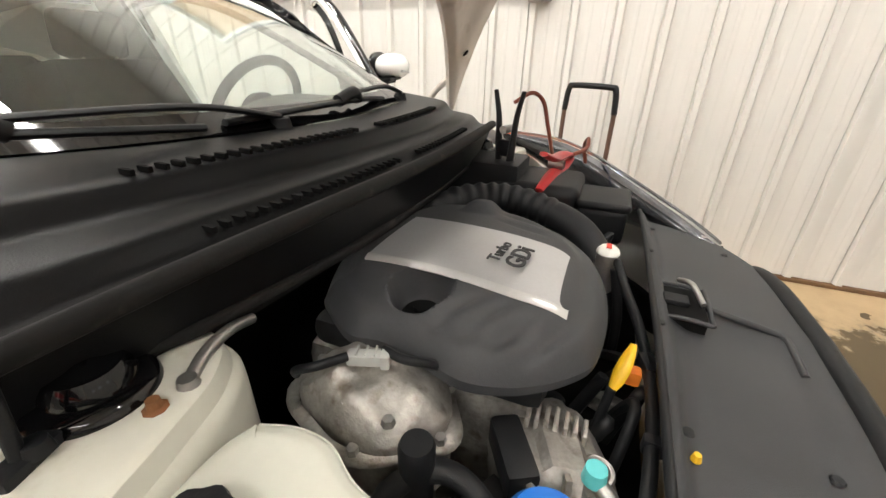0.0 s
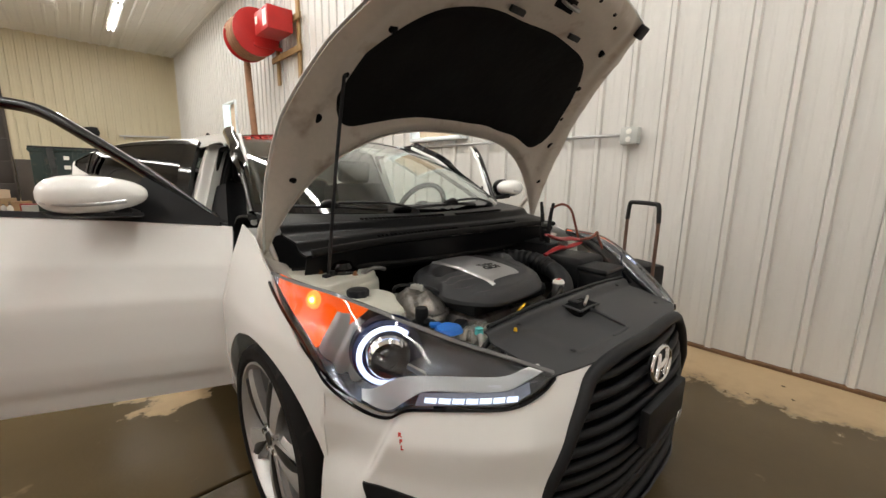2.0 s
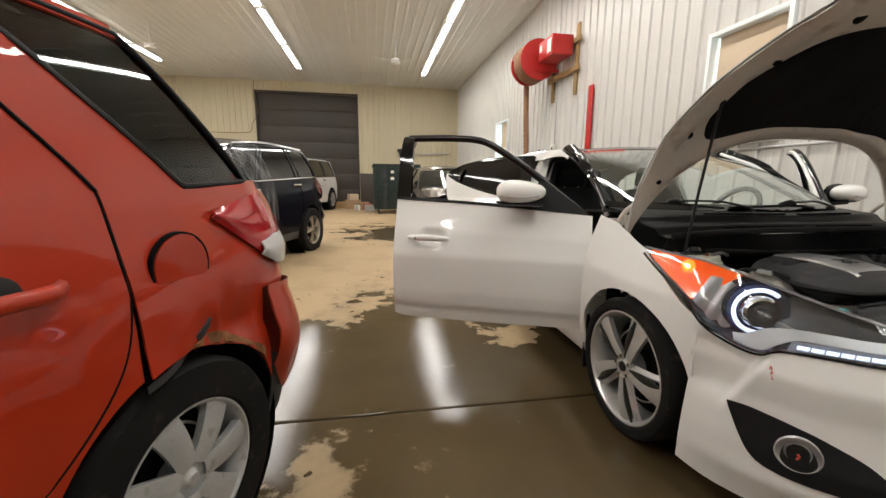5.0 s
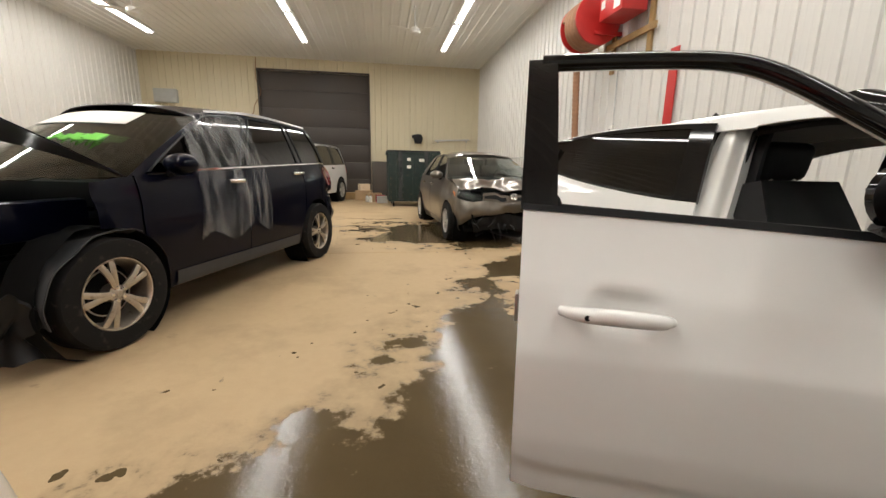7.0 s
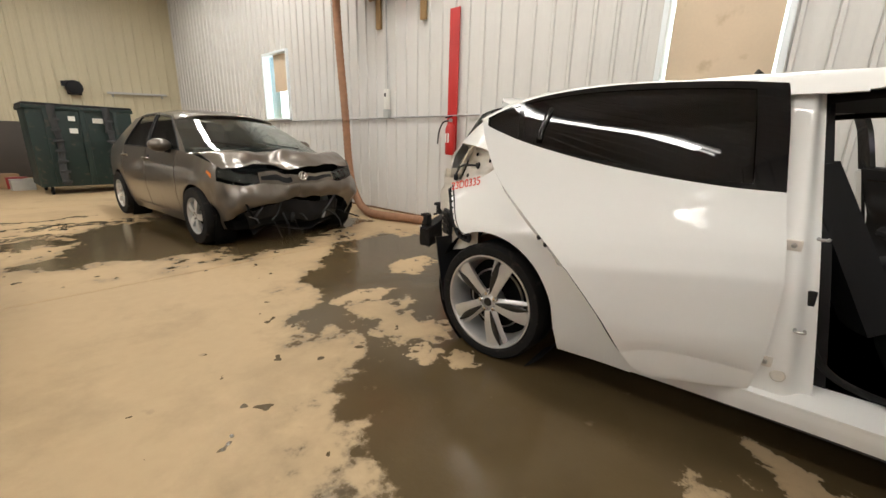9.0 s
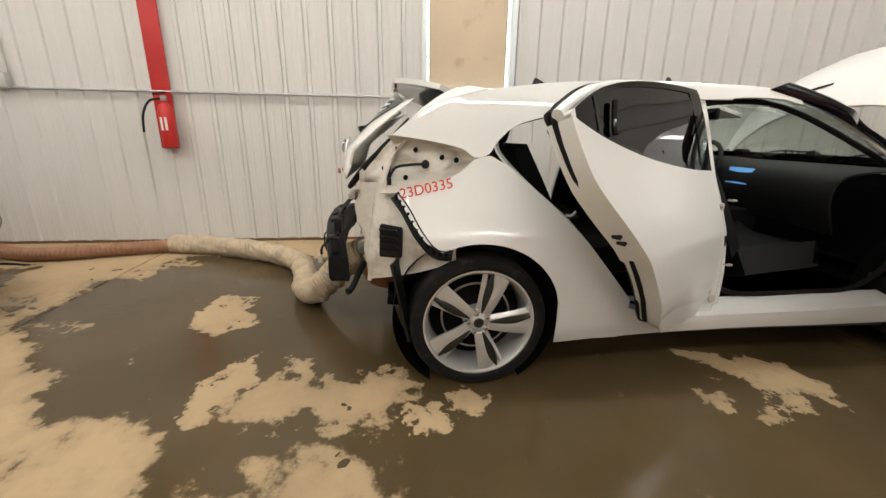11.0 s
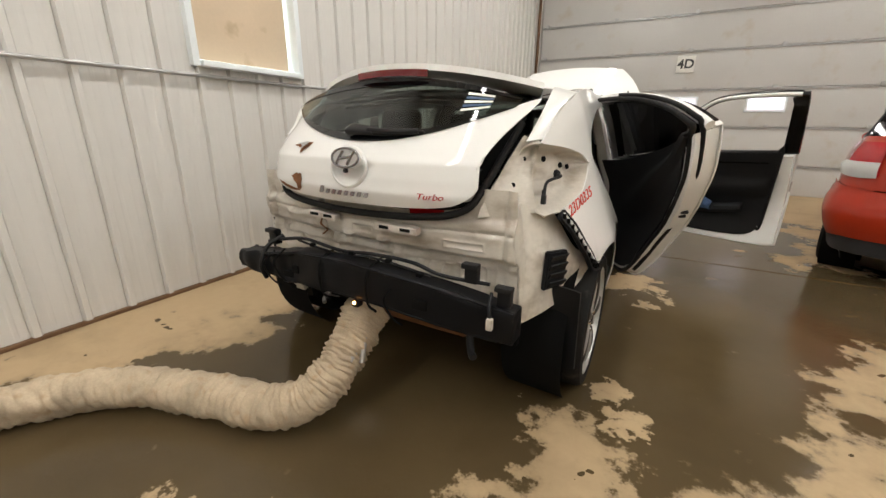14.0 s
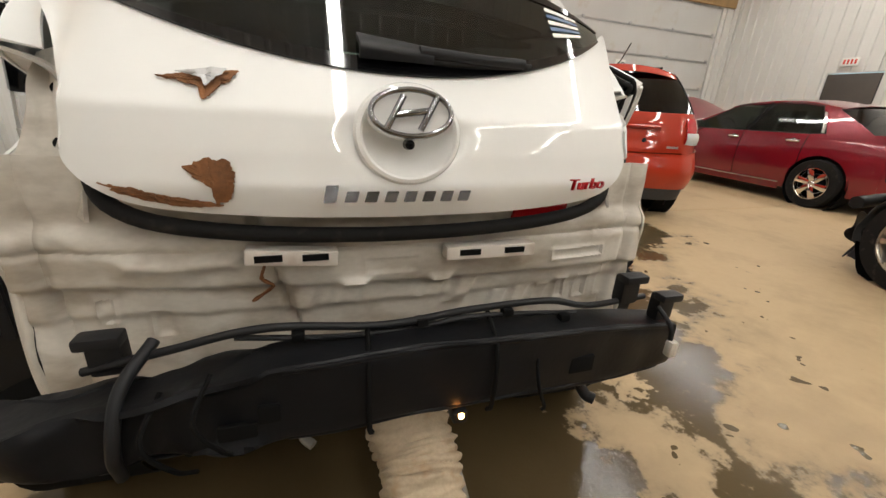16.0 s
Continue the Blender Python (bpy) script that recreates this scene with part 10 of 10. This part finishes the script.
for sd in (1, -1):
    ws.panel("front_fender", 2.0, 1.2, sd)
    ws.panel("door", 1.19, 0.1, sd)
    ws.panel("door", 0.09, -0.95, sd)
    ws.panel("quarter_panel", -0.96, -2.12, sd)
    ws.side_glass([(1.35, 0.55, "p"), (1.15, 0.42, "g"), (0.12, 0.0, "b"), (0.02, -0.1, "g"), (-0.95, -0.95, "b"), (-1.05, -1.05, "g"), (-2.05, -1.95, "p"), (-2.3, -2.2, "p")], sd)
    ws.handle(0.25, 1.08, sd, "black_plastic")
    ws.handle(-0.8, 1.1, sd, "black_plastic")
    ws.mirror(1.0, 1.25, sd)
    ws.P("roof_bar", [(0.2, 1.83), (-0.8, 1.87), (-1.9, 1.86)], [(0.2, 1.85), (-0.8, 1.895), (-1.9, 1.885)], "black_plastic", sd, 0.06, 20, 4)
    ws.P("rear_bumper", [(-2.12, 0.45), (0.8, 0.42, "r"), (0.4, 0.42, "r"), (0, 0.42, "r")], [(-2.12, 1.23), (0.8, 1.24, "r"), (0.4, 1.24, "r"), (0, 1.24, "r")], None, sd, 0.0, 24, 10)
    ws.P("tail_lamp", [(-2.2, 0.95), (-2.35, 0.95), (0.8, 0.95, "r")], [(-2.2, 1.22), (-2.35, 1.22), (0.8, 1.22, "r")], "red_lens", sd, 0.01, 10, 6)
    ws.P("front_bumper", [(0, 0.4, "f"), (0.4, 0.4, "f"), (0.7, 0.4, "f"), (1.98, 0.42)], [(0, 1.02, "f"), (0.4, 1.02, "f"), (0.7, 1.03, "f"), (1.98, 1.08)], None, sd, 0.0, 24, 10)
    ws.P("headlight", [(0.5, 0.82, "f"), (0.7, 0.82, "f"), (0.85, 0.84, "f")], [(0.5, 0.98, "f"), (0.7, 0.99, "f"), (0.85, 1.0, "f")], "cup_grey", sd, 0.01, 12, 6)
ws.screen("windscreen", 1.35, 0.55, 0.25, 0.12, -0.02, 0.05, "glass_dark")
ws.screen("rear_window", -2.3, -2.2, -0.12, -0.1, 0, 0.05, "glass_dark")
ws.roof_skin(0.55, -2.2, 0.12, -0.1, 0.06)
ws.lid("hood", 1.35, 2.15, ws.belt, 0.25, 0.2, 0.05)
ws.wheels(dict(kind="pair", n=5, mat="alloy", low=False, cap="alloy"), 0.25, "silver alloy wheel")

# ---- maroon sedan by the far doors
ma = Body("maroon_sedan", "dark red four-door sedan with its hood open", (7.55, 2.33, 0), -3.0, [(x * 1.03, y * 1.04) for x, y in PT], IT, "maroon_paint", 2.74, 1.55, 0.335,
          [(2.1, 0.86), (1.3, 0.94), (0.9, 0.975), (0.0, 0.985), (-1.0, 1.0), (-1.6, 1.03), (-2.5, 1.02)], [(0.5, 1.28), (0.2, 1.38), (-0.3, 1.43), (-0.8, 1.42), (-1.3, 1.33)], 0.21, 0.385)
ma.base(1.6, -2.0, 0.26)
for sd in (1, -1):
    ma.panel("front_fender", 1.80, 0.9, sd)
    ma.panel("door", 0.89, -0.12, sd)
    ma.panel("door", -0.13, -1.08, sd)
    ma.panel("quarter_panel", -1.09, -2.05, sd)
    ma.panel("sill", 0.9, -0.9, sd, off=0.01, top=lambda y: 0.27, low=lambda y: 0.17, nv=5)
    ma.P("sill_chrome", [(0.9, 0.27), (0, 0.265), (-0.9, 0.27)], [(0.9, 0.285), (0, 0.28), (-0.9, 0.285)], "silver_trim", sd, 0.012, 20, 3)
    ma.side_glass([(1.10, 0.36, "p"), (0.93, 0.25, "g"), (-0.10, -0.26, "b"), (-0.18, -0.34, "g"), (-1.28, -1.0, "p"), (-1.8, -1.25, "p")], sd, "glass_smoke")
    ma.P("window_chrome", [(-1.22, 1.02), (-1.17, 1.15), (-1.08, 1.30)], [(-1.26, 1.02), (-1.21, 1.15), (-1.12, 1.30)], "chrome", sd, 0.012, 8, 3)
    ma.handle(0.02, 0.88, sd, "chrome")
    ma.handle(-0.92, 0.89, sd, "chrome")
    ma.mirror(0.70, 1.03, sd, "black_plastic")
    ma.P("rear_bumper", [(-2.05, 0.28), (0.72, 0.27, "r"), (0.4, 0.27, "r"), (0.0, 0.27, "r")], [(-2.05, 1.03), (0.72, 1.02, "r"), (0.4, 1.01, "r"), (0.0, 1.01, "r")], None, sd, 0.0, 24, 12)
    ma.P("tail_lamp", [(-2.1, 0.75), (0.75, 0.75, "r"), (0.5, 0.75, "r")], [(-2.05, 0.98), (0.75, 0.98, "r"), (0.5, 0.97, "r")], "red_lens", sd, 0.01, 14, 6)
    ma.P("front_bumper", [(0.0, 0.25, "f"), (0.4, 0.25, "f"), (0.65, 0.26, "f"), (1.78, 0.30)], [(0.0, 0.78, "f"), (0.4, 0.78, "f"), (0.65, 0.80, "f"), (1.78, 0.84)], None, sd, 0.0, 24, 10)
    ma.P("headlight", [(0.5, 0.66, "f"), (0.62, 0.66, "f"), (0.72, 0.67, "f")], [(0.5, 0.78, "f"), (0.62, 0.79, "f"), (0.72, 0.80, "f")], "cup_grey", sd, 0.008, 12, 6)
ma.screen("windscreen", 1.10, 0.36, 0.30, 0.16, -0.02, 0.05, "glass_smoke")
ma.screen("rear_window", -1.8, -1.25, -0.14, -0.14, 0.0, 0.05, "glass_dark")
ma.roof_skin(0.36, -1.25, 0.16, -0.14, 0.05)
ma.lid("trunk_lid", -1.8, -2.2, ma.belt, -0.14, -0.2, 0.03, flip=False)
ma.lid("hood", 1.16, 1.95, lambda y: 0.95 - 0.08 * (y - 1.1), 0.28, 0.2, 0.04, "red hood standing open", up=(1.2, 0.97, 40))
block("engine", (0, 1.5, 0.70), (0.8, 0.5, 0.25), "black_plastic", ma.car, bevel=0.05)
ma.wheels(dict(kind="cap", n=6, mat="chrome", low=False, cap="chrome"), 0.22, "bright chrome alloy wheel")

# ---------------------------------------------------------------- shop clutter
bn = thing("refuse_bin", "dark green steel refuse bin on casters", "bin", pose(1.18, -11.2, 0, 0, 0, 2))
block("tub", (0, 0, 0.86), (1.53, 1.1, 1.42), "bin_green", bn, bevel=0.015)
block("rim", (0, 0, 1.58), (1.60, 1.16, 0.07), "bin_green", bn, bevel=0.015)
block("lid", (0, 0.0, 1.635), (1.58, 1.14, 0.045), "black_plastic", bn, bevel=0.015)
for x in (-0.50, 0.0, 0.50):
    block("rib", (x, 0.565, 0.86), (0.09, 0.035, 1.40), "bin_green", bn, bevel=0.01)
for x in (-0.42, 0.36):
    grid("strap", lambda u, v: np.array((x + 0.10 * u + 0.02 * math.sin(9 * v), 0.60 + 0.025 * math.sin(7 * v + 3 * u), 0.18 + 1.45 * v)), 5, 24, "grey_plastic", bn, 0.012, "grey hanging strap", flip=False)
    for k in range(7):
        block("slat", (x + 0.05, 0.625, 0.24 + 0.19 * k), (0.15, 0.02, 0.05), "grey_plastic", bn, bevel=0.006)
for x in (-0.62, 0.62):
    for y in (-0.45, 0.45):
        block("fork", (x, y, 0.14), (0.06, 0.06, 0.08), "steel", bn, bevel=0.008)
        lathe("caster", [(0.03, -0.025), (0.075, -0.022), (0.078, 0.0), (0.075, 0.022), (0.03, 0.025)], "rubber", bn, pose(x, y, 0.078, 0, 90, 0), n=20)
for x, z, w in ((-0.22, 1.38, 0.16), (0.16, 1.40, 0.10), (0.16, 1.18, 0.12)):
    block("label_bar", (x, 0.555, z), (w, 0.01, 0.09), "paper", bn, bevel=0.003)


def carton(x, y, w, d, h, rz, mat, label, cat, name="carton", z=0.0):
    c = thing(name, label, cat, pose(x, y, z, 0, 0, rz))
    block("box", (0, 0, h / 2), (w, d, h), mat, c, bevel=0.006)
    if mat == "cardboard":
        block("flap", (0, d * 0.26, h + 0.003), (w * 0.98, d * 0.47, 0.005), mat, c, bevel=0.001)
        block("flap", (0, -d * 0.26, h + 0.003), (w * 0.98, d * 0.47, 0.005), mat, c, bevel=0.001)
    else:
        block("cover", (0, 0, h + 0.008), (w * 1.03, d * 1.03, 0.02), mat, c, bevel=0.006)
    return c


carton(2.35, -12.6, 0.40, 0.30, 0.28, 15, "cardboard", "brown cardboard carton on the floor", "carton")
carton(2.75, -13.1, 0.55, 0.40, 0.34, -8, "cardboard", "worn brown cardboard carton by the door", "carton")
carton(2.75, -13.1, 0.36, 0.30, 0.20, 20, "board_beige", "small beige box on a carton", "carton", z=0.352)
carton(2.12, -11.9, 0.34, 0.26, 0.20, 5, "box_grey", "grey plastic tub beside the bin", "tub", "storage_tub")
carton(2.18, -12.25, 0.26, 0.22, 0.22, -20, "red_plastic", "red plastic crate beside the bin", "crate", "crate")
carton(3.30, -13.6, 0.9, 0.35, 0.22, 4, "wood", "low stack of timber offcuts", "timber", "timber_stack")
for x, y, mat, lab in ((2.5, -12.1, "paper", "white plastic bottle on the floor"), (2.62, -12.2, "cup_grey", "grey plastic bottle on the floor"), (2.30, -13.3, "red_plastic", "red plastic bottle by the wall")):
    bt = thing("bottle", lab, "bottle", pose(x, y, 0))
    lathe("body", [(0, 0), (0.05, 0), (0.055, 0.01), (0.055, 0.16), (0.045, 0.19), (0.018, 0.215), (0.018, 0.23), (0, 0.23)], mat, bt, n=20)
    lathe("cap", [(0.021, 0.228), (0.021, 0.25), (0, 0.252)], "black_plastic", bt, n=16)

# blower and strip lamp on the far wall
bw = thing("wall_blower", "black blower fixed high on the wall", "blower", pose(0.62, -15.20, 2.33))
lathe("drum", [(0, -0.10), (0.16, -0.10), (0.18, -0.07), (0.18, 0.07), (0.16, 0.10), (0, 0.10)], "black_plastic", bw, pose(0, 0.03, 0, 90, 0, 0), n=28)
block("outlet", (0.16, 0.03, 0.08), (0.18, 0.16, 0.13), "black_plastic", bw, bevel=0.01)
block("bracket", (0, -0.09, 0), (0.30, 0.06, 0.36), "alloy_dark", bw, bevel=0.01)
sl = thing("wall_strip", "long white strip rail on the wall", "rail", pose(-0.80, -15.27, 2.31, 0, 2.5, 0))
block("rail", (0, 0, 0), (1.45, 0.09, 0.06), "door_white", sl, bevel=0.01)
for x in (-0.6, 0.6):
    block("bracket", (x, -0.04, -0.05), (0.04, 0.06, 0.10), "box_grey", sl, bevel=0.004)
eb = thing("electric_box", "grey electric cabinet high on the wall", "electric box", pose(9.87, -15.24, 3.60))
block("box", (0, 0, 0), (0.75, 0.20, 0.47), "box_grey", eb, bevel=0.012)
block("cover", (0, 0.108, 0), (0.70, 0.012, 0.42), "box_grey", eb, bevel=0.004)
lathe("latch", [(0, 0.012), (0.018, 0.010), (0.02, 0)], "steel", eb, pose(0.30, 0.114, 0, -90, 0, 0), n=14)
sweep("brown_cable", [(6.7, -15.31, CEIL - 0.05), (6.75, -15.31, 4.4), (6.6, -15.31, 3.9), (6.85, -15.31, 3.4), (7.0, -15.31, 3.05), (7.8, -15.31, 3.0), (9.0, -15.31, 3.0)], 0.014, "cable_copper", None, n=50, sides=6)
tagged(bpy.data.objects["brown_cable"], "brown cable running down the beige wall", "cable")
bpy.data.objects["brown_cable"].data.materials[0] = MATS["hose_brown"]

# hand truck leaning by the wall
ht = thing("hand_truck", "upright trolley with black grip and brown poles", "trolley", pose(-1.20, 1.65, 0, 0, 0, 64))
sweep("grip", [(-0.12, 0, 0.93), (-0.11, 0, 1.02), (-0.08, 0, 1.035), (0.08, 0, 1.035), (0.11, 0, 1.02), (0.12, 0, 0.93)], 0.0125, "black_plastic", ht, n=30, sides=10)
for s in (-1, 1):
    sweep("pole", [(s * 0.12, 0, 0.05), (s * 0.12, 0, 0.5), (s * 0.12, 0, 0.94)], 0.010, "pole_brown", ht, n=8, sides=10)
    lathe("wheel", [(0.03, -0.02), (0.085, -0.018), (0.09, 0), (0.085, 0.018), (0.03, 0.02), (0.03, -0.02)], "rubber", ht, pose(s * 0.16, -0.06, 0.09, 0, 90, 0), n=24)
block("battery_box", (0, 0.03, 0.58), (0.22, 0.14, 0.20), "black_plastic", ht, bevel=0.02)
block("crossbar", (0, 0, 0.35), (0.24, 0.02, 0.03), "black_plastic", ht, bevel=0.005)
block("toe_plate", (0, 0.10, 0.012), (0.34, 0.22, 0.014), "black_plastic", ht, bevel=0.004)
sweep("axle", [(-0.16, -0.06, 0.09), (0.16, -0.06, 0.09)], 0.01, "steel", ht, n=4, sides=8)
# daylight seen outside the windows
for k, (y0, y1, z0, z1) in enumerate(WINDOWS):
    bd_ = block("backdrop", (WX - 0.55, (y0 + y1) / 2, (z0 + z1) / 2), (0.02, y1 - y0 + 0.8, z1 - z0 + 0.8), "outside_bright", None, bevel=0)
    tagged(bd_, "bright daylight outside the window", "backdrop", kind="structure")
